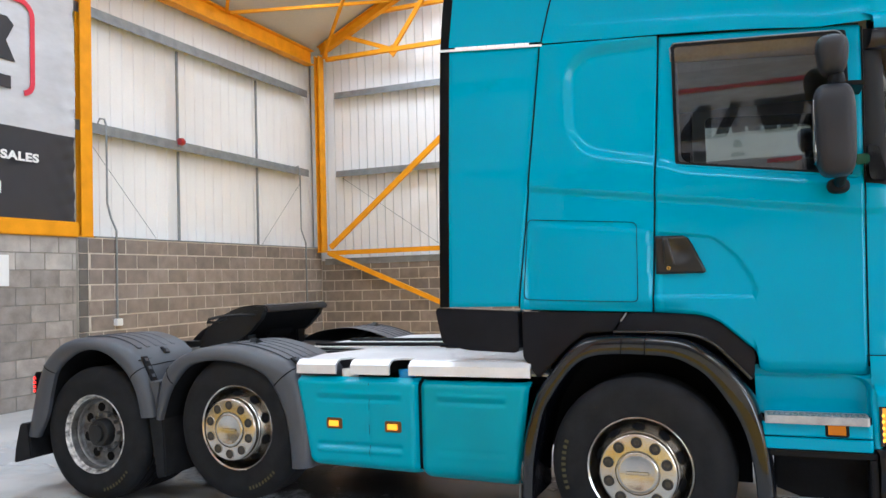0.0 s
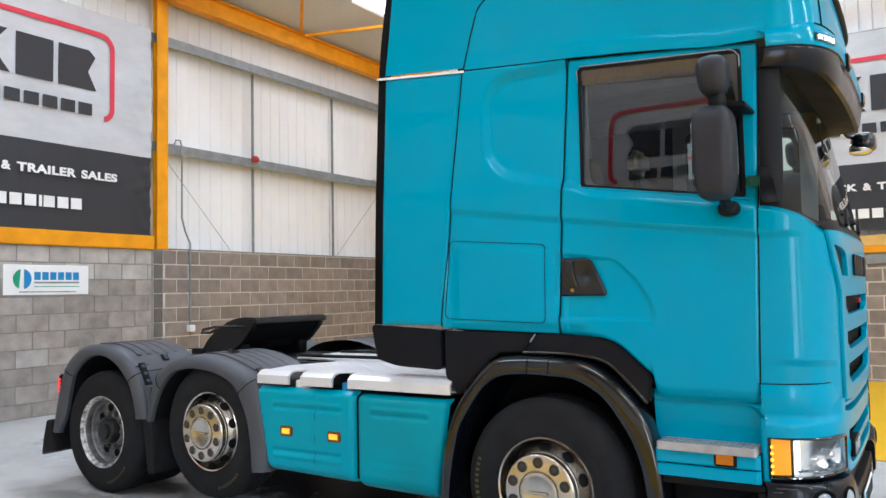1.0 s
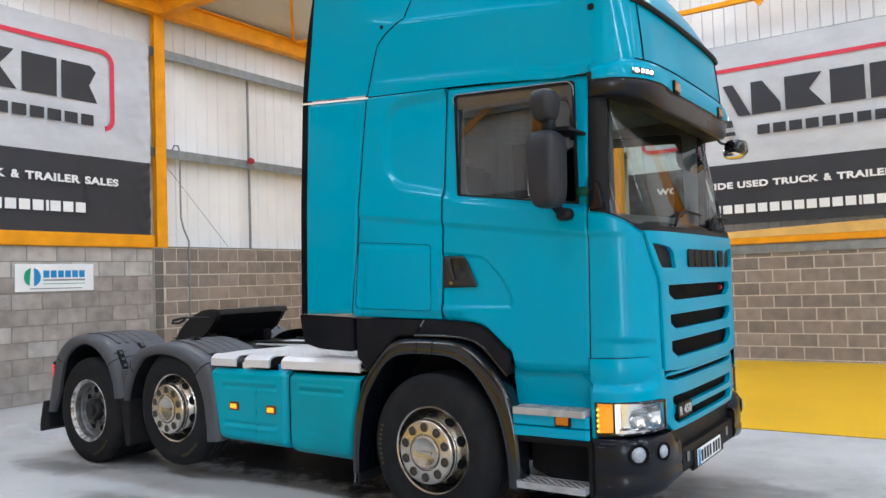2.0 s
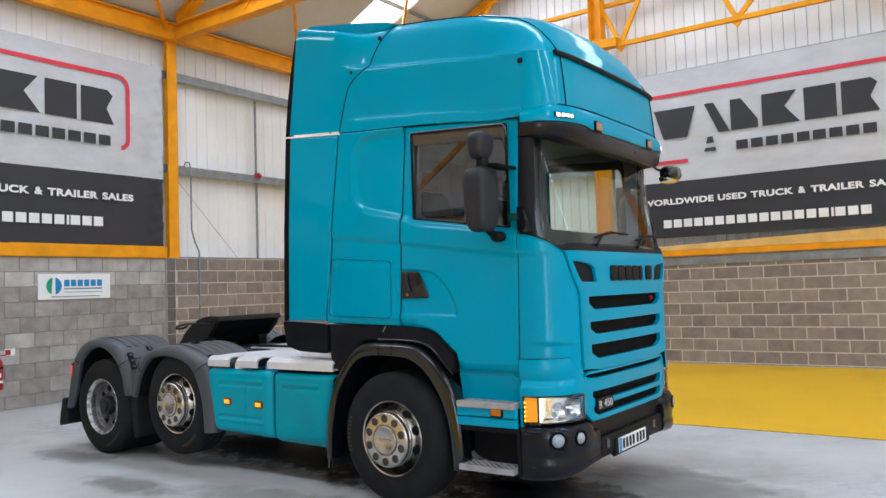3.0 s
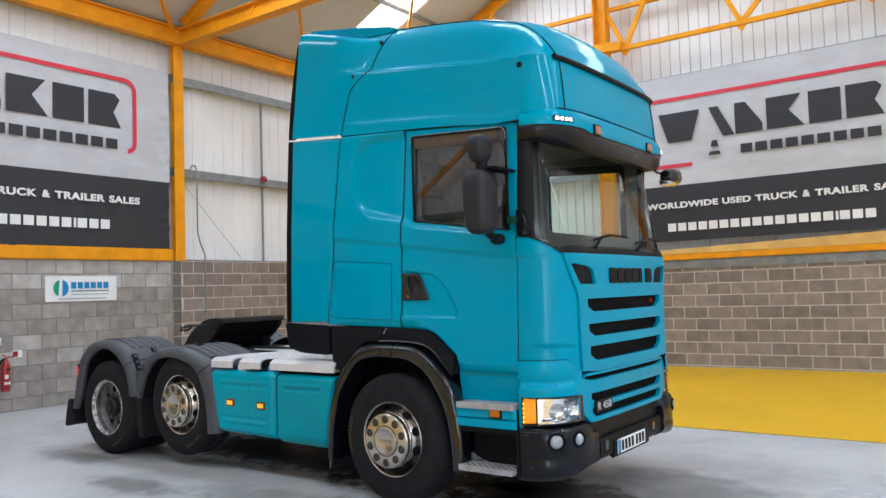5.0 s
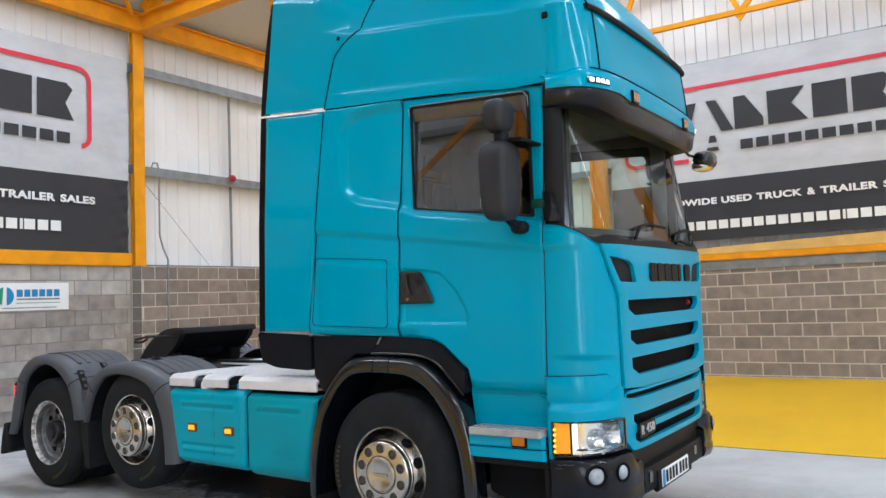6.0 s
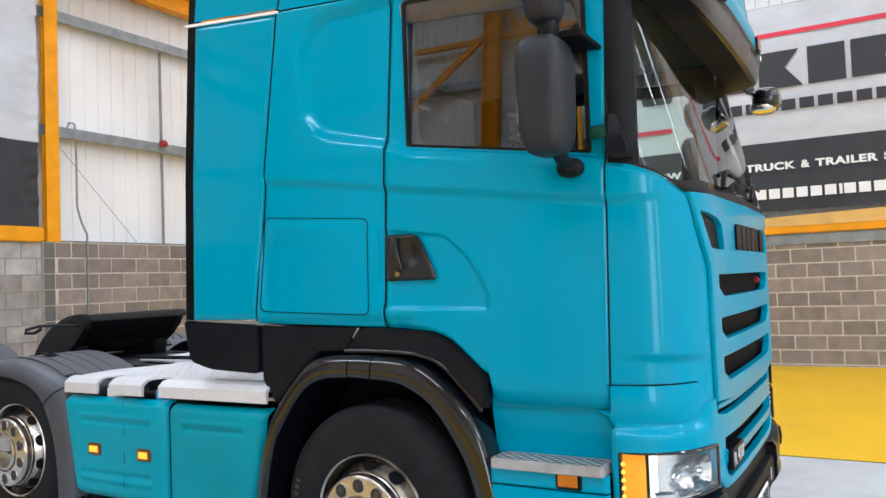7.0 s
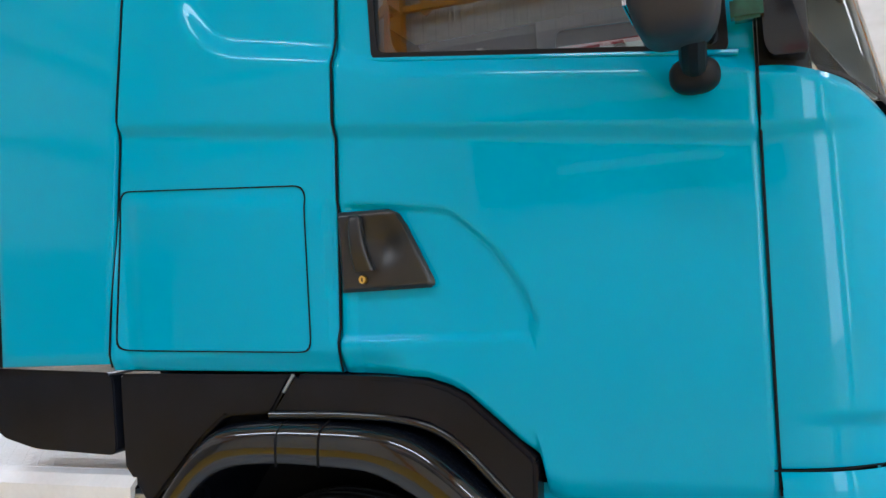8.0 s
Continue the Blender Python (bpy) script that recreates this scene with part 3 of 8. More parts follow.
# roof-plane bracing beside the eaves
for a, b in (((-9.3, 12.0, 6.97), (-7.4, 15.0, 7.85)), ((-9.3, 11.9, 6.97), (-6.3, 8.75, 8.4)), ((-9.3, 8.67, 6.9), (-6.0, 11.9, 8.5)), ((-9.1, 15.05, 6.85), (-6.0, 11.9, 8.5)), ((-9.3, 8.5, 6.9), (-6.2, 5.0, 8.4)), ((-9.0, 15.0, 6.8), (-9.0, 15.0, 7.2))):
    lift = Vector((0, 0, -0.14))
    thing("roof_brace", square_bar(bmesh.new(), Vector(a) + lift, Vector(b) + lift, 0.06, 0.06), YELLOW_STEEL, "thin yellow steel roof brace", "brace", "yellow steel frame", smooth=False)
for x in (-7.3, -5.2):
    thing("purlin", square_bar(bmesh.new(), (x, SOUTH, roof_z(x) - 0.05), (x, 15.2, roof_z(x) - 0.05), 0.05, 0.08), GALV, "galvanised steel roof purlin", "purlin", "roof purlins", smooth=False)


def sheeting_rail(bm, a, b, reach, tall, inward):
    """A Z-section rail: web upright, one flange to the sheets and one towards the hall."""
    a, b, n = Vector(a), Vector(b), Vector(inward)
    up = Vector((0, 0, 1))
    outline = [(0, 0), (reach, 0), (reach, -tall), (reach - 0.012, -tall), (reach - 0.012, -0.012), (0, -0.012)]
    one, two = ([bm.verts.new(p + x * n + z * up) for x, z in outline] for p in (a, b))
    k = len(outline)
    for i in range(k):
        bm.faces.new((one[i], one[(i + 1) % k], two[(i + 1) % k], two[i]))
    return bm


for z in (4.18, 5.98):
    thing("sheeting_rail", sheeting_rail(bmesh.new(), (WEST - 0.29, SOUTH, z), (WEST - 0.29, 14.95, z), 0.2, 0.16, (1, 0, 0)), GALV, "galvanised steel sheeting rail on the white wall", "rail", "sheeting rails", smooth=False)
    thing("sheeting_rail", sheeting_rail(bmesh.new(), (-9.0, NORTH + 0.25, z - 0.03), (EAST, NORTH + 0.25, z - 0.03), 0.2, 0.14, (0, -1, 0)), GALV, "galvanised steel sheeting rail on the white gable", "rail", "sheeting rails", smooth=False)
for y in (10.86, 13.17):
    for z0, z1 in ((BLOCK_TOP_W + 0.02, 4.02), (4.18, 5.82)):
        thing("sag_bar", square_bar(bmesh.new(), (WEST - 0.2, y, z0), (WEST - 0.2, y, z1), 0.035, 0.035), GALV, "thin grey steel upright between the rails", "bar", "rail uprights", smooth=False)

for a, b in (((WEST - 0.2, 8.9, 3.9), (WEST - 0.2, 10.3, 2.45)), ((WEST - 0.2, 14.8, 3.9), (WEST - 0.2, 13.3, 2.45))):
    thing("tie_wire", tube(bmesh.new(), [a, b], 0.005, 5), GALV, "thin diagonal steel tie wire", "wire", smooth=False)
thing("tie_wire", tube(bmesh.new(), [(-8.9, 15.44, 4.0), (-6.2, 15.44, 2.16)], 0.005, 5), GALV, "thin diagonal steel tie wire", "wire", smooth=False)

# conduits with sockets, and the sounder
def conduit(points, label):
    e = empty("conduit", points[-1], label, "conduit")
    part("pipe", tube(bmesh.new(), points, 0.016, 8), GALV, e)
    x, y, z = points[-1]
    part("socket_box", boxed((x - 0.03, y - 0.06, z - 0.08), (x + 0.06, y + 0.06, z + 0.03), 0.008, 2), PRINT_WHITE, e, "white plastic socket box")
    return e


conduit([(WEST - 0.12, 8.98, 4.16), (WEST - 0.08, 9.0, 4.26), (WEST - 0.05, 9.06, 4.26), (WEST - 0.03, 9.08, 4.15), (WEST - 0.03, 9.08, 2.95), (WEST - 0.02, 9.14, 2.72), (WEST + 0.02, 9.21, 2.52), (WEST + 0.022, 9.21, 1.12)], "grey steel conduit running down the wall to a socket")
conduit([(WEST - 0.12, 14.4, 4.14), (WEST - 0.05, 14.45, 4.2), (WEST - 0.03, 14.5, 4.1), (WEST - 0.03, 14.5, 2.8), (WEST + 0.02, 14.6, 2.5), (WEST + 0.022, 14.6, 1.12)], "thin grey conduit running down beside the corner column")
sounder = empty("alarm_sounder", (WEST - 0.08, 10.79, 4.13), "small red alarm sounder on the sheeting rail", "alarm")
part("bell", turned(bmesh.new(), [(0, -0.07), (0.06, -0.06), (0.07, 0.0), (0.05, 0.05), (0, 0.06)], (WEST - 0.05, 10.79, 4.17), 20), FIRE_RED, sounder)
part("bracket", boxed((WEST - 0.1, 10.73, 4.07), (WEST - 0.06, 10.85, 4.23), 0.005), GALV, sounder, "grey steel bracket")


# ---- banners ----
def mix(a, b, t):
    return a + (b - a) * t


def banner(name, place, width, label, text_left, red_left, foot=2.60, head=5.97):
    """A printed sheet, silver above and charcoal below; p runs along it as read, q is the height."""
    e = empty(name, place(width / 2, 2.6, 0), label, "banner", "printed banners")

    def sheet(nm, p0, p1, q0, q1, out, mat, lab="", waves=0.006):
        bm = bmesh.new()
        def at(u, v):
            p, q = p0 + (p1 - p0) * u, q0 + (q1 - q0) * v
            w = waves * (math.sin(p * 5.1 + q * 1.7) + 0.6 * math.sin(p * 13 - q * 3.1) + 1.5 * math.sin(q * 2.2 + p * 0.7))
            near = math.exp(-min(p, width - p) / 0.22)
            w += 0.010 * near * (math.sin(q * 13 + p * 21) + 0.7 * math.sin(q * 29 - p * 9))
            return place(p, q, out + w)
        patch(bm, at, 130, 60)
        return part(nm, bm, mat, e, lab)

    def mark(nm, points, out, mat, lab=""):
        bm = bmesh.new()
        bm.faces.new([bm.verts.new(place(p, q, out)) for p, q in points])
        r = bmesh.ops.extrude_face_region(bm, geom=list(bm.faces))
        back = [v for v in r["geom"] if isinstance(v, bmesh.types.BMVert)]
        d = Vector(place(0, 0, -0.006)) - Vector(place(0, 0, 0))
        for v in back:
            v.co += d
        return part(nm, bm, mat, e, lab, smooth=False)

    sheet("upper_sheet", 0, width, 3.86, head, 0.0, BANNER_GREY, "silver grey printed sheet")
    sheet("lower_sheet", 0, width, foot, 3.86, 0.001, BANNER_DARK, "charcoal printed sheet")
    o = 0.03
    t = text_left
    # emblem row of heavy blocks, in the width of the emblem's six shapes
    z0, z1 = 4.735, 5.335
    for shape in (
        [(0.0, 1), (0.84, 1), (0.66, 0), (0.18, 0)],
        [(1.02, 1), (1.20, 1), (1.50, 0), (1.28, 0)],
        [(1.52, 0), (1.52, 1), (1.72, 1), (2.02, 0.26), (2.02, 0)],
        [(2.10, 0), (2.10, 1), (2.72, 1), (2.50, 0.54), (2.76, 0)],
        [(2.84, 0), (2.84, 1), (3.38, 1), (3.38, 0)],
        [(3.46, 0), (3.46, 1), (3.94, 1), (4.04, 0.84), (3.92, 0.45), (4.06, 0)],
    ):
        mark("emblem_block", [(t + p, z0 + (z1 - z0) * q) for p, q in shape], o, BANNER_DARK)
    # the road wedge in the emblem
    for pts in ([(0.98, -0.10), (1.22, -0.10), (1.20, 0.0), (1.01, 0.0)], [(1.03, 0.12), (1.18, 0.12), (1.16, 0.3), (1.06, 0.3)]):
        mark("emblem_wedge", [(t + p, z0 - 0.35 + (z1 - z0) * (q + 0.1) * 1.2) for p, q in pts], o, BANNER_DARK)
    # second emblem row as short bars
    for k in range(9):
        p = t + 1.60 + k * 0.272
        mark("emblem_bar", [(p, 4.355), (p + 0.215, 4.355), (p + 0.215, 4.53), (p, 4.53)], o, BANNER_DARK)
    # red bracket line round the emblem, with rounded corners
    w = 0.075
    right, top, left, low = t + 4.06 + 0.31, 5.66, red_left, 4.30

    def bend(cx, cy, r, a0, a1):
        return [(cx + r * math.cos(radians(mix(a0, a1, k / 6))), cy + r * math.sin(radians(mix(a0, a1, k / 6)))) for k in range(7)]

    def bracket(r0, d):
        return [(right - 0.17, low + d)] + bend(right - 0.20, low + 0.20, r0, -80, 0) + bend(right - 0.24, top - 0.24, r0 + 0.04, 0, 90) + bend(left + 0.24, top - 0.24, r0 + 0.04, 90, 180) + bend(left + 0.2, low + 0.12, r0, 180, 270) + [(t + 0.65, low + 0.12 - r0)]
    outer, inner = bracket(0.20, 0.0), bracket(0.20 - w, w)
    for i in range(len(outer) - 1):
        mark("red_line", [outer[i], outer[i + 1], inner[i + 1], inner[i]], o - 0.004, PRINT_RED)

    def at(p0, q0):
        return lambda p, q, d: place(p0 + p, q0 + q, o + d)
    slogan("slogan_word", "WORLDWIDE USED TRUCK & TRAILER SALES", 0.125, 4.745, at(t - 0.33, 3.395), PRINT_WHITE, e, 0.042, label="white printed slogan word")
    # web line as plain bars
    p = t + 0.10
    for k in range(19):
        wd = 0.19 if k not in (15,) else 0.05
        mark("web_bar", [(p, 2.93), (p + wd * 0.86, 2.93), (p + wd * 0.86, 3.09), (p, 3.09)], o, PRINT_WHITE)
        p += wd + 0.016
    return e


banner("banner_west", lambda p, q, d: (WEST + 0.03 + d, 2.42 + p, q), 6.0, "silver and charcoal company banner hung on the side wall", 0.95, 0.35)
banner("banner_north", lambda p, q, d: (-3.30 + p, NORTH - 0.07 - d, q - 0.20), 6.3, "silver and charcoal company banner hung on the gable", 0.91, 0.3, 2.73, 6.10)
banner("banner_south", lambda p, q, d: (-3.35 + 6.0 - p, SOUTH + 0.16 + d, q), 6.0, "silver and charcoal company banner hung on the south gable", 0.95, 0.35)
thing("banner_rail", boxed((WEST + 0.005, 2.1, 2.39), (WEST + 0.06, 8.47, 2.61), 0.012, 2), YELLOW_STEEL, "yellow steel channel under the banner", "rail", "yellow steel frame")
thing("banner_rail", boxed((-3.3, NORTH - 0.10, 2.147), (3.0, NORTH - 0.04, 2.27), 0.012, 2), YELLOW_STEEL, "yellow steel channel under the gable banner", "rail", "yellow steel frame")
bm = bmesh.new()
patch(bm, lambda u, v: (-3.3 + 6.3 * u, NORTH - 0.10 + 0.05 * v, 2.27 + v * (0.06 + 0.20 * u)), 40, 4)
thing("banner_hem", bm, surface("tan_banner_hem", (0.62, 0.36, 0.08), 0.6, vary=0.15), "tan folded hem under the gable banner", "hem")

# company board on the west wall
board = empty("sign_board", (WEST, 6.72, 1.9), "white company sign board with blue and green emblem", "sign")
part("panel", boxed((WEST + 0.002, 6.10, 1.69), (WEST + 0.012, 7.35, 2.11), 0.003), PRINT_WHITE, board)
for i, (col, a0, a1) in enumerate(((SIGN_GREEN, 100, 250), (SIGN_BLUE, -80, 80))):
    bm = bmesh.new()
    c = (6.36, 1.91)
    bm.faces.new([bm.verts.new((WEST + 0.016, c[0] + 0.13 * math.cos(radians(a0 + (a1 - a0) * k / 12)), c[1] + 0.14 * math.sin(radians(a0 + (a1 - a0) * k / 12)))) for k in range(13)])
    part("emblem", bm, col, board, "green leaf shape" if i == 0 else "blue leaf shape", smooth=False)
for k in range(6):
    part("emblem_bar", boxed((WEST + 0.0125, 6.53 + k * 0.115, 1.90), (WEST + 0.017, 6.53 + k * 0.115 + 0.09, 2.01)), SIGN_BLUE, board, smooth=False)
part("text_bar", boxed((WEST + 0.0125, 6.53, 1.85), (WEST + 0.016, 7.20, 1.875)), GALV, board, "small grey print bar", smooth=False)
part("text_bar", boxed((WEST + 0.0125, 6.53, 1.80), (WEST + 0.016, 7.20, 1.81)), SIGN_GREEN, board, "thin green print bar", smooth=False)
part("text_bar", boxed((WEST + 0.0125, 6.32, 1.725), (WEST + 0.016, 7.15, 1.74)), GALV, board, "small grey print bar", smooth=False)


# fire point
def extinguisher(y, label):
    e = empty("fire_extinguisher", (WEST + 0.1, y, 0.30), label, "extinguisher", "fire point")
    c = (WEST + 0.11, y)
    bm = bmesh.new()
    rings = [(0.0, 0.33), (0.06, 0.335), (0.066, 0.36), (0.066, 0.71), (0.054, 0.77), (0.028, 0.81), (0.022, 0.85), (0.0, 0.85)]
    prof = []
    for r, z in rings:
        prof.append([bm.verts.new((c[0] + r * math.cos(k * math.tau / 20), c[1] + r * math.sin(k * math.tau / 20), z)) for k in range(20)] if r else [bm.verts.new((*c, z))])
    for a, b in zip(prof, prof[1:]):
        for k in range(20):
            q = [a[k % len(a)], a[(k + 1) % len(a)], b[(k + 1) % len(b)], b[k % len(b)]]
            q = [v for n, v in enumerate(q) if v not in q[:n]]
            if len(q) > 2:
                bm.faces.new(q)
    part("cylinder", bm, FIRE_RED, e)
    part("label_band", boxed((c[0] + 0.045, y - 0.045, 0.435), (c[0] + 0.069, y + 0.045, 0.49), 0.01, 2), PRINT_WHITE, e, "white instruction label")
    part("print_bar", boxed((c[0] + 0.047, y - 0.036, 0.52), (c[0] + 0.0685, y + 0.02, 0.60), 0.008, 2), PRINT_WHITE, e, "white printed block")
    part("type_band", boxed((c[0] + 0.045, y - 0.03, 0.655), (c[0] + 0.0695, y + 0.045, 0.695), 0.01, 2), BLACK_SATIN, e, "black type band")
    part("handle", tube(bmesh.new(), [(c[0], y - 0.05, 0.90), (c[0] + 0.03, y, 0.86), (c[0] + 0.02, y + 0.11, 0.855)], 0.010), FIRE_RED, e, "red lever")
    part("hose", tube(bmesh.new(), [(c[0], y - 0.02, 0.84), (c[0] + 0.02, y - 0.08, 0.80), (c[0] + 0.02, y - 0.13, 0.70), (c[0] + 0.01, y - 0.18, 0.62)], 0.019), BLACK_SATIN, e, "black discharge horn")
    part("bracket", boxed((WEST + 0.001, y - 0.04, 0.42), (WEST + 0.046, y + 0.04, 0.79), 0.004), GALV, e)
    return e


extinguisher(5.44, "red fire extinguisher with white label hung on the wall")
extinguisher(5.115, "red fire extinguisher hung beside another one")
for y, z, wide in ((5.66, 0.89, 0.08), (5.375, 1.10, 0.046)):
    s = empty("fire_notice", (WEST, y, z), "small white and red fire notice", "sign", "fire point")
    part("plate", boxed((WEST + 0.002, y - wide, z - 0.055), (WEST + 0.008, y + wide, z + 0.055), 0.002), PRINT_WHITE, s)
    part("red_field", boxed((WEST + 0.0085, y - wide + 0.01, z - 0.042), (WEST + 0.011, y + 0.01, z + 0.042)), FIRE_RED, s, smooth=False)
cp = empty("call_point", (WEST, 5.2, 1.08), "red break-glass call point with conduit", "alarm", "fire point")
part("case", boxed((WEST + 0.002, 5.15, 1.03), (WEST + 0.05, 5.25, 1.13), 0.01, 2), FIRE_RED, cp)
part("feed_pipe", tube(bmesh.new(), [(WEST + 0.02, 5.2, 1.13), (WEST + 0.02, 5.2, 2.38)], 0.014), GALV, cp)


# ---- the tractor unit ----
YC, HALF = 5.60, 1.15
truck = empty("tractor_unit", (-2.3, YC, 0), "teal high-roof three-axle tractor unit parked on the hall floor", "truck")


def smooth01(t):
    t = min(max(t, 0), 1)
    return t * t * (3 - 2 * t)


def poly_line(points):
    """A function through (x, value) points, straight between them."""
    def at(x):
        if x <= points[0][0]:
            return points[0][1]
        for (a, p), (b, q) in zip(points, points[1:]):
            if x <= b:
                return p + (q - p) * (x - a) / (b - a)
        return points[-1][1]
    return at


def ramp01(t):
    """An almost even slope with softened ends."""
    t = min(max(t, 0), 1)
    return 0.25 * t + 0.75 * smooth01(t)


def inside_box(x, z, x0, x1, z0, z1, r, soft):
    """1 inside a rounded rectangle, falling to 0 over soft metres across its edge."""
    cx, cz, hx, hz = (x0 + x1) / 2, (z0 + z1) / 2, (x1 - x0) / 2 - r, (z1 - z0) / 2 - r
    dx, dz = max(abs(x - cx) - hx, 0), max(abs(z - cz) - hz, 0)
    return ramp01((r - math.hypot(dx, dz)) / soft + 0.5)


GRIP_EDGE = poly_line([(1.40, -0.10), (1.46, -0.085), (1.50, -0.066), (1.57, -0.09), (1.684, -0.16), (1.76, -0.24), (1.80, -0.29), (1.9, -0.40)])


def cab_inset(x, z):
    """How far the cab side lies behind the plane of its widest line, with its pressed shapes."""
    d = 0.02 * max(z - 2.2, 0) / 0.7
    # belt: the body steps in below it
    belt = 1.95 - 0.135 * x
    d += 0.019 * smooth01((belt - z) / 0.045 + 0.5) * smooth01((x + 1.36) / 0.04)
    # second crease through the locker lid
    crease = 1.775 - 0.107 * x
    if x < -0.56:
        d -= 0.007 * smooth01((crease - z) / 0.03 + 0.5) * smooth01((x + 1.30) / 0.05)
    on_door = x > -0.609 + 0.0536 * (z - 1.38)
    if on_door:
        # shelf under the window
        shelf = 2.180 - 0.1485 * (x + 0.45) + 0.028 * smooth01((-0.40 - x) / 0.14)
        d += 0.028 * ramp01((z - shelf) / 0.068 + 0.5)
    else:
        # sleeper recess, open towards the door, its foot falling towards the shelf
        foot = (0.22 * (x + 0.55) + 0.066) * smooth01((2.75 - z) / 0.3)
        d += (0.028 + 0.006 * smooth01((-0.62 - x) / 0.25)) * inside_box(x, z + foot, -1.050, 0.2, 2.298, 2.910, 0.18, 0.072)
    # grip recess in the door
    if -0.62 < x:
        right = GRIP_EDGE(z)
        d += 0.014 * smooth01((right - x) / 0.03 + 0.5) * smooth01((z - 1.462 - 0.02 * (0.1 - x)) / 0.02 + 0.5) * smooth01((1.752 - 0.14 * x - z) / 0.025 + 0.5)
    # lower edge rolls in
    d += 0.022 * smooth01((1.455 - z) / 0.06) * smooth01((-0.45 - x) / 0.1 + 0.5)
    return d


def side_panel(name, xl, xr, zb, zt, nu, nv, material, label="", holes=None, edge=0.010, plane=None, both=True, extra=None):
    """A pressed body panel between two lines (x by height) and two lines (height by x), its rim turned inwards."""
    for s in (1, -1) if both else (1,):
        bm = bmesh.new()

        def at(u, v, roll=0.0):
            z_mid = mix(zb((xl(1.5) + xr(1.5)) / 2), zt((xl(2.5) + xr(2.5)) / 2), v)
            x = mix(xl(z_mid), xr(z_mid), u)
            z = mix(zb(x), zt(x), v)
            x = mix(xl(z), xr(z), u)
            inset = (cab_inset if plane is None else plane)(x, z)
            if extra:
                inset += extra(x, z)
            return Vector((x, YC - s * (HALF - inset - roll), z))

        us = [0, 0] + [i / nu for i in range(nu + 1)] + [1, 1]
        vs = [0, 0] + [j / nv for j in range(nv + 1)] + [1, 1]
        rows = []
        for i, u in enumerate(us):
            row = []
            for j, v in enumerate(vs):
                ring = max(2 - i, i - (len(us) - 3), 2 - j, j - (len(vs) - 3), 0)
                roll = {0: 0.0, 1: edge * 0.35, 2: 0.05}[ring]
                p = at(u, v, roll)
                if ring == 0:
                    # pull the face back a little from the rim for a rounded edge
                    k = 0.003
                    if i == 2: p.x += k
                    if i == len(us) - 3: p.x -= k
                    if j == 2: p.z += k
                    if j == len(vs) - 3: p.z -= k
                row.append(bm.verts.new(p))
            rows.append(row)
        for i in range(len(rows) - 1):
            for j in range(len(vs) - 1):
                bm.faces.new((rows[i][j], rows[i + 1][j], rows[i + 1][j + 1], rows[i][j + 1]))
        ob = part(name, bm, material, truck, label, angle=60)
    return ob


def line(z0, x0, z1, x1):
    return lambda z: x0 + (x1 - x0) * (z - z0) / (z1 - z0)


flat = lambda value: (lambda _: value)
GAP = 0.0042
rear_edge, side_seam, door_rear, door_front = line(1.44, -1.835, 3.04, -1.795), line(1.41, -1.386, 2.97, -1.212), line(1.38, -0.609, 2.946, -0.525), line(1.09, 0.447, 2.85, 0.492)
top_line = poly_line([(-1.9, 3.045), (-1.2, 2.99), (-0.5, 2.945), (0.48, 2.865)])
shift = lambda fn, d: (lambda q: fn(q) + d)
side_panel("side_fairing", rear_edge, shift(side_seam, -GAP), flat(1.43), lambda x: 3.045 - (x + 1.86) * 0.09, 16, 40, TEAL, "teal side fairing behind the cab", plane=lambda x, z: 0.005 + 0.02 * max(z - 2.2, 0) / 0.7)
side_panel("sleeper_side", shift(side_seam, GAP), shift(door_rear, -GAP), lambda x: 1.41 - (x + 1.39) * 0.03, shift(top_line, -GAP), 80, 140, TEAL, "teal sleeper side with a pressed window recess")

HANDLE_BLACK = surface("black_grained_handle", (0.014, 0.014, 0.015), 0.36, vary=0.2, grain=320, bump=0.06, spec=0.4)
SMOKED = surface("smoked_plastic", (0.075, 0.066, 0.064), 0.22, vary=0.2, bump=0.0, spec=0.5)
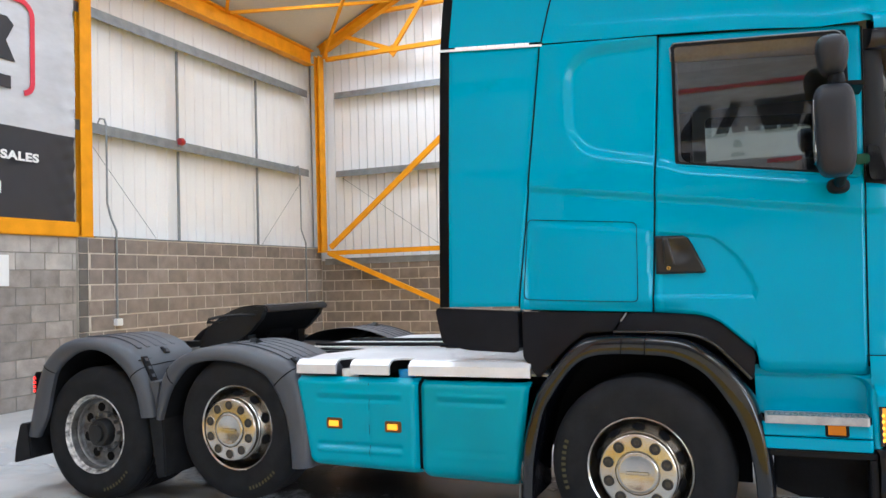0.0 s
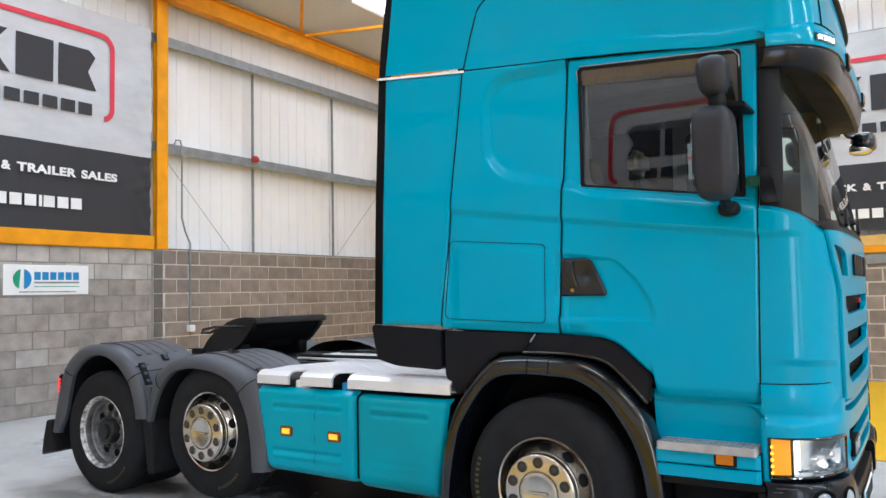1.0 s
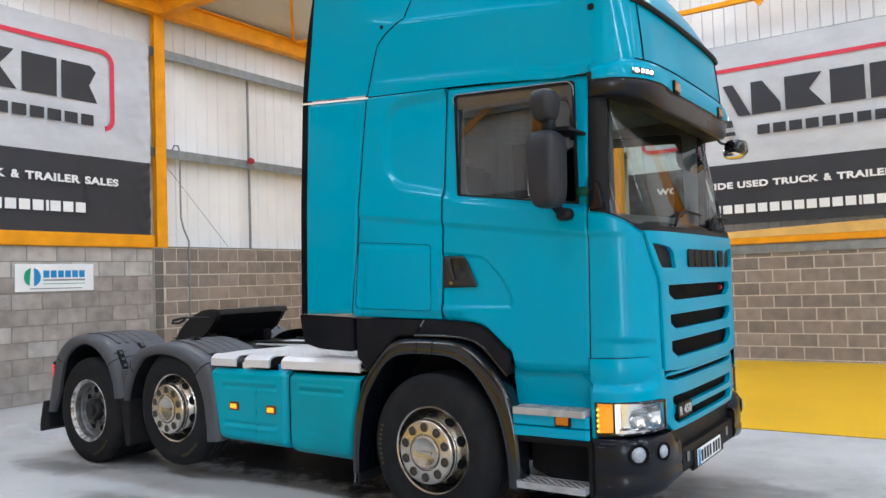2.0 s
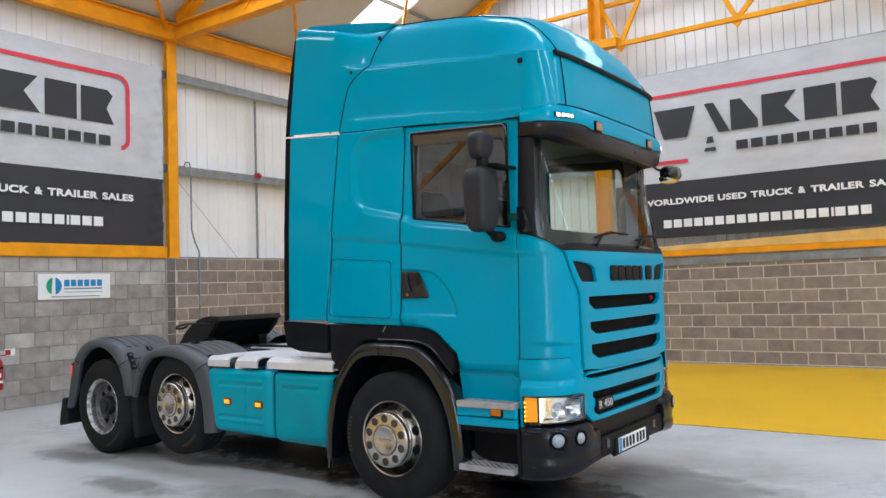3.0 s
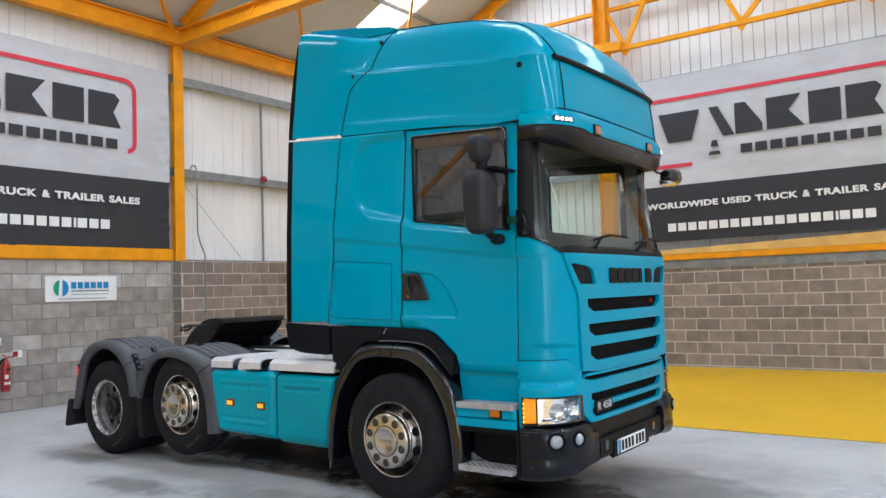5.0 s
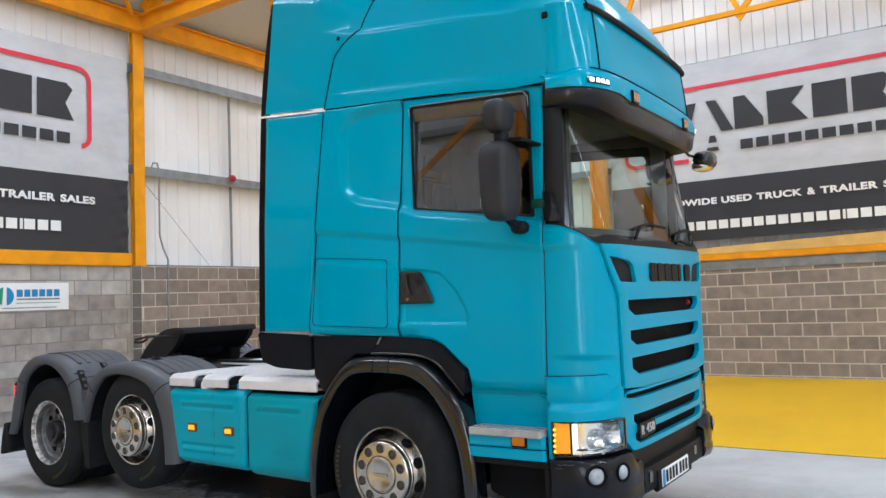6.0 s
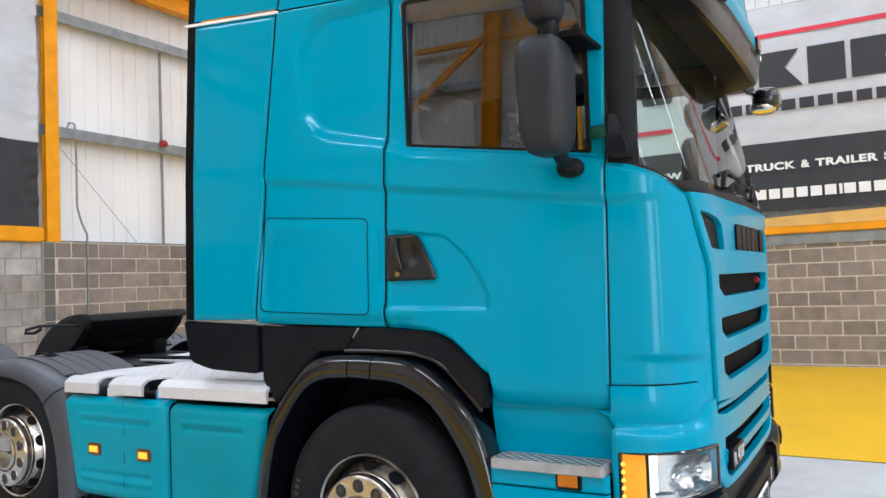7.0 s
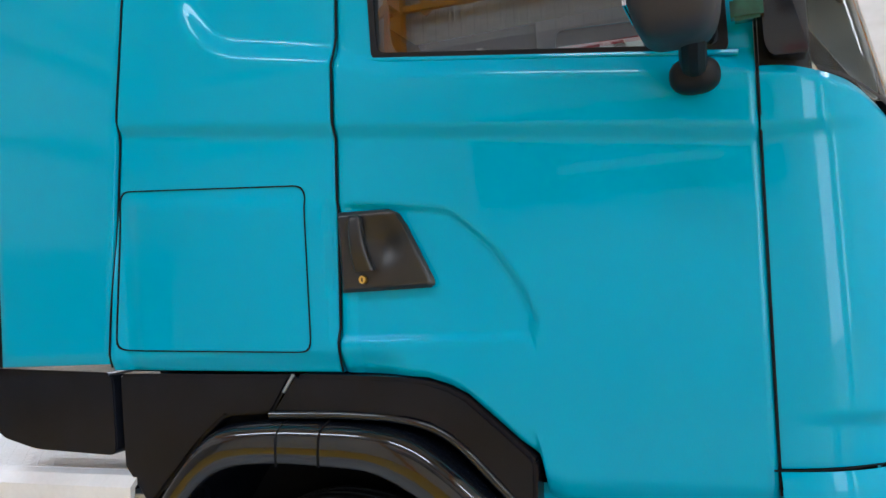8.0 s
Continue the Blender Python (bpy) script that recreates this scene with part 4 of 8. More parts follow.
# the door, made of bands round its window
win_l, win_r = -0.445, 0.405
win_b, win_t = lambda x: 2.215 - 0.165 * (x + 0.45) * 0.9, lambda x: 2.872 - 0.06 * (x + 0.44)
door_bottom = poly_line([(-0.62, 1.387), (-0.44, 1.376), (-0.36, 1.370), (-0.30, 1.351), (-0.255, 1.327), (-0.17, 1.252), (-0.096, 1.185), (-0.080, 1.165), (-0.072, 1.08), (-0.02, 1.060), (0.5, 1.056)])
for s in (1, -1):
    door = None
    bm = bmesh.new()
    bands = [(shift(door_rear, GAP), shift(door_front, -GAP), door_bottom, win_b, 104, 110), (shift(door_rear, GAP), flat(win_l), win_b, win_t, 8, 50), (flat(win_r), shift(door_front, -GAP), win_b, win_t, 6, 50), (shift(door_rear, GAP), shift(door_front, -GAP), win_t, shift(top_line, -GAP), 104, 10)]
    for n, (xl, xr, zb, zt, nu, nv) in enumerate(bands):
        def at(u, v, n=n, xl=xl, xr=xr, zb=zb, zt=zt):
            x = mix(xl(2.2), xr(2.2), u)
            for _ in range(2):
                z = mix(zb(x), zt(x), v)
                x = mix(xl(z), xr(z), u)
            rim = 0.006 * (smooth01(1 - (x - door_rear(z) - GAP) / 0.008) + smooth01(1 - (door_front(z) - GAP - x) / 0.008))
            if n == 0:
                rim += 0.012 * smooth01(1 - (z - door_bottom(x)) / 0.02) + 0.022 * smooth01(1 - (z - door_bottom(x)) / 0.07) * smooth01((x + 0.12) / 0.05)
            if n == 3:
                rim += 0.006 * smooth01(1 - (top_line(x) - GAP - z) / 0.008)
            lean = 0.05 * smooth01((x - 0.1) / 0.7) ** 2
            return (x, YC - s * (HALF - cab_inset(x, z) - rim - lean), z)
        patch(bm, at, nu, nv)
    door = part("door", bm, TEAL, truck, "teal cab door with pressed grip recess", angle=60)

    # window surround, glass and wind deflector
    outline = [(win_l - 0.010, win_b(win_l) - 0.010), (win_r + 0.01, win_b(win_r) - 0.010), (win_r + 0.01, win_t(win_r) + 0.012), (win_l - 0.010, win_t(win_l) + 0.012)]
    hole = [(win_l + 0.004, win_b(win_l) + 0.003), (win_r - 0.006, win_b(win_r) + 0.003), (win_r - 0.006, win_t(win_r) - 0.006), (win_l + 0.004, win_t(win_l) - 0.006)]
    sheet_with_holes("window_seal", rounded(outline, 0.02), [rounded(hole, 0.025)], 0.006, 0.002, lambda p, q, d, s=s: (p, YC - s * (HALF - 0.028 + d), q), BLACK_SATIN, door, "black rubber window seal")
    bm = bmesh.new()
    patch(bm, lambda u, v, s=s: (mix(win_l, win_r, u), YC - s * (HALF - 0.034 - 0.03 * v - 0.04 * u), mix(win_b(mix(win_l, win_r, u)), win_t(mix(win_l, win_r, u)), v)), 4, 4)
    pane = part("window_pane", bm, GLASS_SIDE if s == 1 else GLASS_FRONT, door, "tinted side window glass")
    face_out(pane, (0, -s, 0))
    pane.visible_shadow = False
    bm = bmesh.new()
    def visor(u, v, s=s):
        """Smoked strip along the window's head, running a little way down its front edge."""
        x = mix(win_l - 0.016, win_r + 0.004, u)
        deep = 0.088 + 0.30 * smooth01((u - 0.86) / 0.14) ** 3
        z = mix(win_t(x) - deep, win_t(x) + 0.012 - 0.035 * max(0, (u - 0.95) / 0.05) ** 2 - 0.025 * max(0, 1 - u / 0.03) ** 2, v)
        return (x, YC - s * (HALF - mix(0.030 + 0.026 * (1 - 0.4 * smooth01((u - 0.86) / 0.14)) + 0.036 * u, 0.024, v ** 0.6)), z)
    patch(bm, visor, 60, 6)
    strip = part("wind_deflector", bm, SMOKED, door, "smoked wind deflector over the window")
    face_out(strip, (0, -s, 0))
    rim = [visor(0.0, k / 6) for k in range(5)] + [visor(u / 40, 1.0) for u in range(41)] + [visor(1.0, 1 - k / 6) for k in range(1, 7)]
    part("window_trim", tube(bmesh.new(), [(p, q - s * 0.004, r) for p, q, r in rim], 0.0032, 6), GALV, door, "thin grey edge of the wind deflector")
    # thin tube added so that a highlight line runs along the shelf's lip
    part("window_ledge", tube(bmesh.new(), [(x, YC - s * (HALF - 0.026), win_b(x) - 0.014) for x in [mix(win_l - 0.03, win_r + 0.03, k / 20) for k in range(21)]], 0.007, 10), TEAL, door, "teal tube added to draw a highlight line below the window")
    # handle in its dark pocket
    pocket_right = poly_line([(1.598, -0.330), (1.606, -0.318), (1.62, -0.320), (1.76, -0.384), (1.795, -0.405), (1.808, -0.435)])
    bm = bmesh.new()
    def pocket_at(u, v, s=s):
        z = mix(1.598, 1.812 - 0.004 * u, v)
        x = mix(-0.585, pocket_right(z), u)
        q = math.hypot((x + 0.455) / 0.085, (z - 1.725) / 0.085)
        edge = min(u, 1 - u) * 0.26
        rim = min(edge, min(v, 1 - v) * 0.21)
        sink = 0.022 * (1 - smooth01(q)) - 0.014 * smooth01(rim / 0.012)
        return (x, YC - s * (HALF - 0.020 - sink), z)
    patch(bm, pocket_at, 44, 40)
    handle = part("handle", bm, HANDLE_BLACK, door, "black door handle in a recessed pocket", angle=60)
    face_out(handle, (0, -s, 0))
    if s == 1:
        y0 = YC - (HALF - 0.012)
        bm = bmesh.new()
        def grip_at(u, v):
            """A flared lever: narrow at its head, wider at its foot, standing off the pocket."""
            z = mix(1.652, 1.803, v)
            left, right = mix(-0.533, -0.540, v), mix(-0.474, -0.506, v ** 0.7)
            a = u * math.tau
            c, d = math.copysign(abs(math.cos(a)) ** 0.6, math.cos(a)), math.copysign(abs(math.sin(a)) ** 0.6, math.sin(a))
            small = 1 - 0.9 * max(0, (v - 0.88) / 0.12) ** 2.5
            return (mix(left, right, 0.5) + c * (right - left) / 2 * small, y0 - 0.008 - 0.016 * math.sin(v * 2.6 + 0.3) + d * 0.013 * small, z)
        rows = patch(bm, grip_at, 24, 24, close_u=True)
        bm.faces.new([r[0] for r in rows]), bm.faces.new([r[-1] for r in rows])
        part("grip", bm, HANDLE_BLACK, door, "black pull grip")
        lock = turned(bmesh.new(), [(0, -0.004), (0.010, -0.004), (0.012, 0.004)], (-0.513, y0 - 0.012, 1.630), 16)
        part("lock", lock, surface("brass", (0.6, 0.42, 0.12), 0.3, metal=1.0), door, "small brass lock barrel")
        part("keyhole", boxed((-0.5148, y0 - 0.0175, 1.625), (-0.5112, y0 - 0.015, 1.635)), DARK, door, "dark keyhole", smooth=False)

# locker lid on the sleeper side
def densify(points, step=0.012):
    out = []
    for a, b in zip(points, points[1:] + points[:1]):
        n = max(1, int(math.dist(a, b) / step))
        out += [(mix(a[0], b[0], k / n), mix(a[1], b[1], k / n)) for k in range(n)]
    return out


lid = rounded([(-1.352, 1.470), (-0.688, 1.445), (-0.680, 1.895), (-1.318, 1.945)], 0.035)
def ring_of(points, grow):
    c = Vector((sum(p for p, q in points) / len(points), sum(q for p, q in points) / len(points)))
    out = []
    for p, q in points:
        d = Vector((p, q)) - c
        out.append((p + grow * math.copysign(min(1, abs(d.x) / 0.25), d.x), q + grow * math.copysign(min(1, abs(d.y) / 0.18), d.y)))
    return out
for s in (1, -1):
    sheet_with_holes("locker_gap", densify(ring_of(lid, 0.0018)), [densify(ring_of(lid, -0.0018))], 0.002, 0.0, lambda p, q, d, s=s: (p, YC - s * (HALF - cab_inset(p, q) + 0.002 + d), q), DARK, truck, "dark gap round the locker lid")

# upper fairing beside the roof
roof_seam = poly_line([(2.98, -1.205), (3.2, -1.15), (3.36, -1.102), (3.436, -1.014), (3.506, -0.88), (3.6, -0.86), (3.7, -0.83), (3.82, -0.77), (4.0, -0.70)])


for s in (1, -1):
    bm = bmesh.new()
    patch(bm, lambda u, v: (mix(-1.90, -1.80, u) + 0.0625 * v + 0.1025 * (max(v - 0.60, 0) / 0.40) ** 2, YC - s * (HALF - 0.011 - 0.0286 * max(mix(1.43, 3.905, v) - 2.2, 0) + 0.004 * math.sin(u * math.pi)), mix(1.43, 3.905, v)), 4, 30)
    bmesh.ops.solidify(bm, geom=list(bm.faces), thickness=0.03)
    part("fairing_edge", bm, BLACK_SATIN, truck, "black rubber edge of the side fairing")
    bm = bmesh.new()
    prism(bm, rounded([(-1.945, 1.428), (-1.402, 1.402), (-1.402, 1.150), (-1.74, 1.165), (-1.90, 1.205)], 0.035), "y", YC - s * (HALF - 0.03), YC - s * (HALF - 0.20), 0.012)
    part("fairing_skirt", bm, BLACK_SHEEN, truck, "black lower skirt of the side fairing")

# pale gap strip between lower and upper fairing
for s in (1, -1):
    part("gap_strip", prism(bmesh.new(), [(-1.86, 3.033), (-1.195, 2.978), (-1.195, 2.990), (-1.86, 3.047)], "y", YC - s * (HALF - 0.025), YC - s * (HALF - 0.015)), PRINT_WHITE, truck, "pale strip in the fairing joint", smooth=False)

# ---- roof ----
SHOULDER = poly_line([(-1.9, 4.0), (-1.72, 3.985), (-1.34, 3.91), (-1.0, 3.895), (-0.80, 3.885), (-0.47, 3.850), (-0.17, 3.812), (0.1, 3.765), (0.35, 3.697), (0.45, 3.662), (0.535, 3.615), (0.62, 3.545), (0.70, 3.44), (0.755, 3.325)])
FAIRING_TOP = poly_line([(-1.9, 4.02), (-1.72, 3.99), (-1.34, 3.91), (-0.95, 3.82), (-0.6, 3.79)])
CREASE = lambda x: 3.394 - 0.113 * x
NOSE = 0.755


def corner_back(a):
    """How far the roof's front recedes towards its rounded corners."""
    return 0.19 * (1 - (1 - min(abs(a), 1) ** 9) ** (1 / 2.2)) + 0.03 * a * a


def curve_through(points, n):
    """A smooth run of points through the given ones."""
    out = []
    for i in range(len(points) - 1):
        p0, p1, p2, p3 = (Vector(points[min(max(k, 0), len(points) - 1)]) for k in (i - 1, i, i + 1, i + 2))
        for k in range(n):
            t = k / n
            q = 0.5 * (2 * p1 + (p2 - p0) * t + (2 * p0 - 5 * p1 + 4 * p2 - p3) * t * t + (3 * p1 - p0 - 3 * p2 + p3) * t ** 3)
            out.append((q.x, q.y))
    return out + [tuple(points[-1])]


def roof_section(x):
    """Half a cross-section as (inset, height), from the lower edge to the middle."""
    base = top_line(min(x, 0.48)) + 0.004 + (0.012 if x < -1.19 else 0)
    top = SHOULDER(x)
    zc = min(CREASE(x), top - 0.03)
    h = top - zc
    rise = 0.045 * smooth01((0.76 - x) / 0.2) + 0.045 * math.exp(-((x - 0.60) / 0.13) ** 2)
    soft = smooth01((0.60 - x) / 0.25)
    bead = min(base + 0.10 - 0.02 * (x + 1.2), zc - 0.05)
    low = [(0.030, base), (0.030, bead - 0.008), (0.037, bead + 0.008), (0.045, zc - 0.006), (0.045 + 0.016 * soft, zc + 0.008)]
    sides = []
    for (p, q), n in zip(zip(low, low[1:]), (2, 3, 14, 3)):
        sides += [(mix(p[0], q[0], k / n), mix(p[1], q[1], k / n)) for k in range(n)]
    up = curve_through([low[-1], (0.13, zc + 0.50 * h), (0.195, zc + 0.80 * h), (0.30, top), (0.52, top + 0.7 * rise), (1.12, top + rise)], 6)
    new_roof = sides + up
    if x > -0.7:
        return new_roof
    # the rear fairing keeps its side upright almost to the top
    ft = FAIRING_TOP(x)
    flat_side = [(0.022, base), (0.030, 3.3), (0.040, ft - 0.10), (0.055, ft - 0.035), (0.085, ft - 0.008), (0.14, ft), (0.52, ft + 0.01), (1.12, ft + 0.02)]
    w = smooth01((-0.80 - x) / 0.5)
    lengths = [0]
    for p, q in zip(flat_side, flat_side[1:]):
        lengths.append(lengths[-1] + math.dist(p, q))
    own = [0]
    for p, q in zip(new_roof, new_roof[1:]):
        own.append(own[-1] + math.dist(p, q))
    fd, fz = poly_line([(l, p[0]) for l, p in zip(lengths, flat_side)]), poly_line([(l, p[1]) for l, p in zip(lengths, flat_side)])
    out = []
    for (d, z), l in zip(new_roof, own):
        l *= lengths[-1] / own[-1]
        out.append((mix(d, fd(l), w), mix(z, fz(l), w)))
    return out


NU = 220
grid = []
for i in range(NU + 1):
    x = mix(-1.80, NOSE, i / NU)
    half = roof_section(x)
    bend = smooth01((x + 0.25) / 0.95)
    row = []
    for sgn, pts in ((-1, half), (1, half[-2::-1])):
        for d, z in pts:
            wide = HALF - d
            lean = smooth01((-1.2 - x) / 0.6) * 0.105 * max(z - 3.0, 0) / 0.95
            row.append(Vector((x - bend * corner_back(min(1, wide / (HALF - 0.047))) + lean, YC + sgn * wide, z)))
    grid.append(row)
NV = len(grid[0]) - 1
skin, fairing = bmesh.new(), bmesh.new()
# draw the nearest column of points onto the seam
for j in range(NV + 1):
    i = min(range(NU + 1), key=lambda k: abs(grid[k][j].x - roof_seam(max(grid[k][j].z, 2.98))))
    grid[i][j].x = roof_seam(max(grid[i][j].z, 2.98))
for target, ahead in ((skin, True), (fairing, False)):
    made = {}
    for i in range(NU):
        for j in range(NV):
            mid = (grid[i][j] + grid[i + 1][j + 1] + grid[i + 1][j] + grid[i][j + 1]) / 4
            if (mid.x > roof_seam(max(mid.z, 2.98))) != ahead:
                continue
            quad = []
            for key in ((i, j), (i + 1, j), (i + 1, j + 1), (i, j + 1)):
                if key not in made:
                    made[key] = target.verts.new(grid[key[0]][key[1]])
                quad.append(made[key])
            target.faces.new(quad)
part("roof", skin, TEAL, truck, "teal high roof with creased shoulders", angle=60)
part("upper_fairing", fairing, TEAL, truck, "teal upper fairing behind the roof", angle=60)
HALF_N = len(roof_section(0.0))
seam_at = []
for j in range(HALF_N - 6):
    i = min(range(NU + 1), key=lambda k: abs(grid[k][j].x - roof_seam(max(grid[k][j].z, 2.98))))
    seam_at.append(grid[i][j])
for sgn in (-1, 1):
    pts = [Vector((p.x, YC + sgn * (YC - p.y) + sgn * 0.001, p.z + 0.001)) for p in seam_at]
    part("roof_seam", tube(bmesh.new(), pts, 0.0045, 6), DARK, truck, "dark seam between roof and fairing")

bm = bmesh.new()
def nose_at(u, v):
    s_ = u * 2 - 1
    w = HALF - 0.0375 - 0.0085 * v
    z = mix(2.86, 3.33, v)
    x = 0.755 + 0.040 * (1 - v ** 1.5) * smooth01((1 - abs(s_)) / 0.14) - corner_back(s_) + 0.006 * math.sin(v * math.pi) * smooth01((0.75 - abs(s_)) / 0.1)
    return Vector((x, YC + s_ * w, z))
patch(bm, lambda u, v: nose_at(0.5 + 0.5 * math.copysign(1 - (1 - abs(2 * u - 1)) ** 2.6, u - 0.5), v), 160, 20)
part("roof_front", bm, TEAL, truck, "teal front panel of the high roof", angle=60)
bm = bmesh.new()
tube(bm, [nose_at(0.075 + 0.85 * u / 40, 0.985) + Vector((0.010, 0, 0.004)) for u in range(41)], 0.021, 8)
part("roof_lip", bm, BLACK_SATIN, truck, "dark lip across the roof front")
for sgn in (-1, 1):
    over = [grid[NU - 5 * k][38] for k in range(1, 26)]
    pts = [nose_at(0.5 + sgn * 0.392, k / 12) + Vector((0.002, sgn * 0.002, 0)) for k in range(13)]
    pts += [Vector((p.x + 0.001, YC + sgn * (YC - p.y), p.z + 0.002)) for p in over]
    part("roof_joint", tube(bmesh.new(), pts, 0.005, 6), DARK, truck, "dark joint round the roof front")
# rear roof deflector
bm = bmesh.new()
prism(bm, [(-1.73, 4.00), (-1.76, 4.045), (-1.72, 4.065), (-1.19, 3.975), (-0.82, 3.900), (-0.74, 3.872), (-0.80, 3.83), (-1.19, 3.86), (-1.6, 3.93)], "y", YC - 0.93, YC + 0.93, 0.010)
part("roof_deflector", bm, TEAL, truck, "teal deflector lid over the sleeper")
# dark shut lines
for s in (1, -1):
    for run, z0, z1, lab in ((side_seam, 1.42, 2.97, "dark shut line behind the sleeper"), (door_rear, 1.39, 2.94, "dark shut line of the door"), (door_front, 1.10, 2.85, "dark shut line of the door")):
        pts = []
        for k in range(41):
            z = mix(z0, z1, k / 40)
            lean = 0.05 * smooth01((run(z) - 0.1) / 0.7) ** 2 if run is door_front else 0
            pts.append((run(z), YC - s * (HALF - cab_inset(run(z) + (0.012 if run is side_seam else -0.012), z) - lean - 0.001), z))
        part("shut_line", tube(bmesh.new(), pts, 0.0034 if run is door_front else 0.0032, 6), DARK, truck, lab)
    part("shut_line", tube(bmesh.new(), [(x, YC - s * (HALF - cab_inset(x, top_line(x) - 0.01) - 0.05 * smooth01((x - 0.1) / 0.7) ** 2 - 0.001), top_line(x)) for x in [-0.52 + k * 0.025 for k in range(41)]], 0.0035, 6), DARK, truck, "dark shut line over the door")
for x, z in ((-1.066, 3.48), (-0.83, 3.745)):
    bm = bmesh.new()
    turned(bm, [(0, -0.006), (0.016, -0.004), (0.018, 0.01)], (x, YC - HALF + (0.040 if z < 3.6 else 0.135), z), 14)
    part("fixing_plug", bm, BLACK_SATIN, truck, "black fixing plug")
part("roof_marker", boxed((0.515, YC - HALF + 0.034, 3.245), (0.555, YC - HALF + 0.08, 3.285), 0.006, 2), BLACK_SATIN, truck, "small black roof marker")
# cab back and inner shell
part("cab_back", boxed((-1.30, YC - HALF + 0.10, 1.25), (-1.24, YC + HALF - 0.10, 3.85), 0.02), CHASSIS, truck, "dark rear wall of the cab")

# ---- cab front ----
def front_plan(s, bulge=0.0):
    """The cab's outline in plan, s from -1 (driver's door line) over 0 (nose) to 1."""
    a = abs(s)
    flat_half, rx, ry = 0.72, 0.345, 0.43
    if a < 0.55:
        return (0.80 + bulge - 0.012 * (a / 0.55) ** 2, flat_half * a / 0.55)
    t = (a - 0.55) / 0.45 * math.pi / 2
    n = 2.3
    return (0.443 + rx * max(math.cos(t), 0) ** (2 / n) + bulge, flat_half + ry * math.sin(t) ** (2 / n))


def front_sheet(name, s0, s1, zb, zt, nu, nv, material, label="", recess=None, parent=None, lean=None):
    bm = bmesh.new()

    def at(u, v):
        s = mix(s0, s1, u)
        x, half = front_plan(s)
        z = mix(zb(s), zt(s), v)
        d = recess(s, z) if recess else 0.0
        cx, cy = 0.3, 0.0
        y = math.copysign(half, s)
        n = Vector((x - 0.25, y * 0.8, 0)).normalized()
        p = Vector((x, YC + y, z)) - n * d
        if lean:
            p.x -= lean(z) * (1 - smooth01((abs(s) - 0.82) / 0.17))
        return p
    patch(bm, at, nu, nv)
    return part(name, bm, material, parent or truck, label, angle=60)


HOOD_LINE = poly_line([(0.0, 1.908), (0.90, 1.905), (0.965, 1.907), (1.0, 1.924), (1.03, 1.944), (1.08, 1.984), (1.125, 2.014), (1.15, 2.034)])
hood_top = lambda s: HOOD_LINE(front_plan(s)[1])
hood_bottom = lambda s: 1.158 - 0.085 * smooth01((0.70 - abs(s)) / 0.07)


def s_at(half):
    """The place along the plan that lies half metres from the middle."""
    if half < 0.72:
        return 0.55 * half / 0.72
    return 0.55 + 0.45 * math.asin(min(1, ((half - 0.72) / 0.43) ** 1.15)) / (math.pi / 2)


FLAP_HALF = poly_line([(1.0, 0.822), (1.56, 0.824), (1.61, 0.832), (1.66, 0.858), (1.70, 0.884), (1.76, 0.912), (1.83, 0.937), (1.90, 0.962), (1.96, 0.975)])


def corner_end(z):
    """Where along the plan the corner panel meets the door's front edge."""
    return 0.55 + 0.45 * math.acos(min(1, ((door_front(z) + 0.0045 - 0.443) / 0.345) ** 1.15)) / (math.pi / 2)


# corner panels: flush with the door, a tucked-in foot below a soft crease
def corner_dish(s, z):
    a = abs(s)
    d = (0.034 - 0.019 * smooth01((z - 1.888) / 0.045 + 0.5)) * smooth01((a - 0.72) / 0.28)
    d += 0.020 * smooth01((1.252 + 0.05 * (a - 0.7) - z) / 0.04 + 0.5) * smooth01((a - 0.60) / 0.10) * smooth01((1.02 - a) / 0.20)
    d += 0.012 * smooth01((z - hood_top(s) + 0.03) / 0.03) ** 2
    return d
for sg in (-1, 1):
    bm = bmesh.new()
    def corner_at(u, v):
        z = mix(hood_bottom(0.8), hood_top(0.8), v)
        for _ in range(3):
            s = sg * mix(s_at(FLAP_HALF(z) + 0.003), corner_end(z), u)
            z = mix(hood_bottom(s), hood_top(s), v)
        x, half = front_plan(s)
        n = Vector((x - 0.25, math.copysign(half, s) * 0.8, 0)).normalized()
        return Vector((x, YC + math.copysign(half, s), z)) - n * corner_dish(s, z)
    patch(bm, corner_at, 60, 110)
    part("corner_panel", bm, TEAL, truck, "teal rounded corner panel", angle=60)
    part("flap_seam", tube(bmesh.new(), [corner_at(0.0, k / 50) + Vector((-0.002, 0, 0)) for k in range(51)], 0.0032, 6), DARK, truck, "dark joint beside the grille flap")
    # rounded scoop lip under the corner
    front_sheet("corner_lip", sg * 0.635, sg * 0.994, lambda s: 1.010 + 0.062 * smooth01((0.76 - abs(s)) / 0.11), lambda s: hood_bottom(s) - 0.004, 36, 12, TEAL, "teal air scoop below the corner", lambda s, z: 0.015 + 0.012 * smooth01((abs(s) - 0.72) / 0.28) - 0.014 * math.sin(math.pi * min(max((z - 1.0) / 0.165, 0), 1)) ** 0.6)
    part("scoop_seam", tube(bmesh.new(), [Vector((front_plan(q)[0] - 0.018, YC + sg * (front_plan(q)[1] - 0.022), hood_bottom(q) - 0.002)) for q in [0.712 + 0.0113 * k for k in range(26)]], 0.0022, 6), DARK, truck, "dark joint over the air scoop")

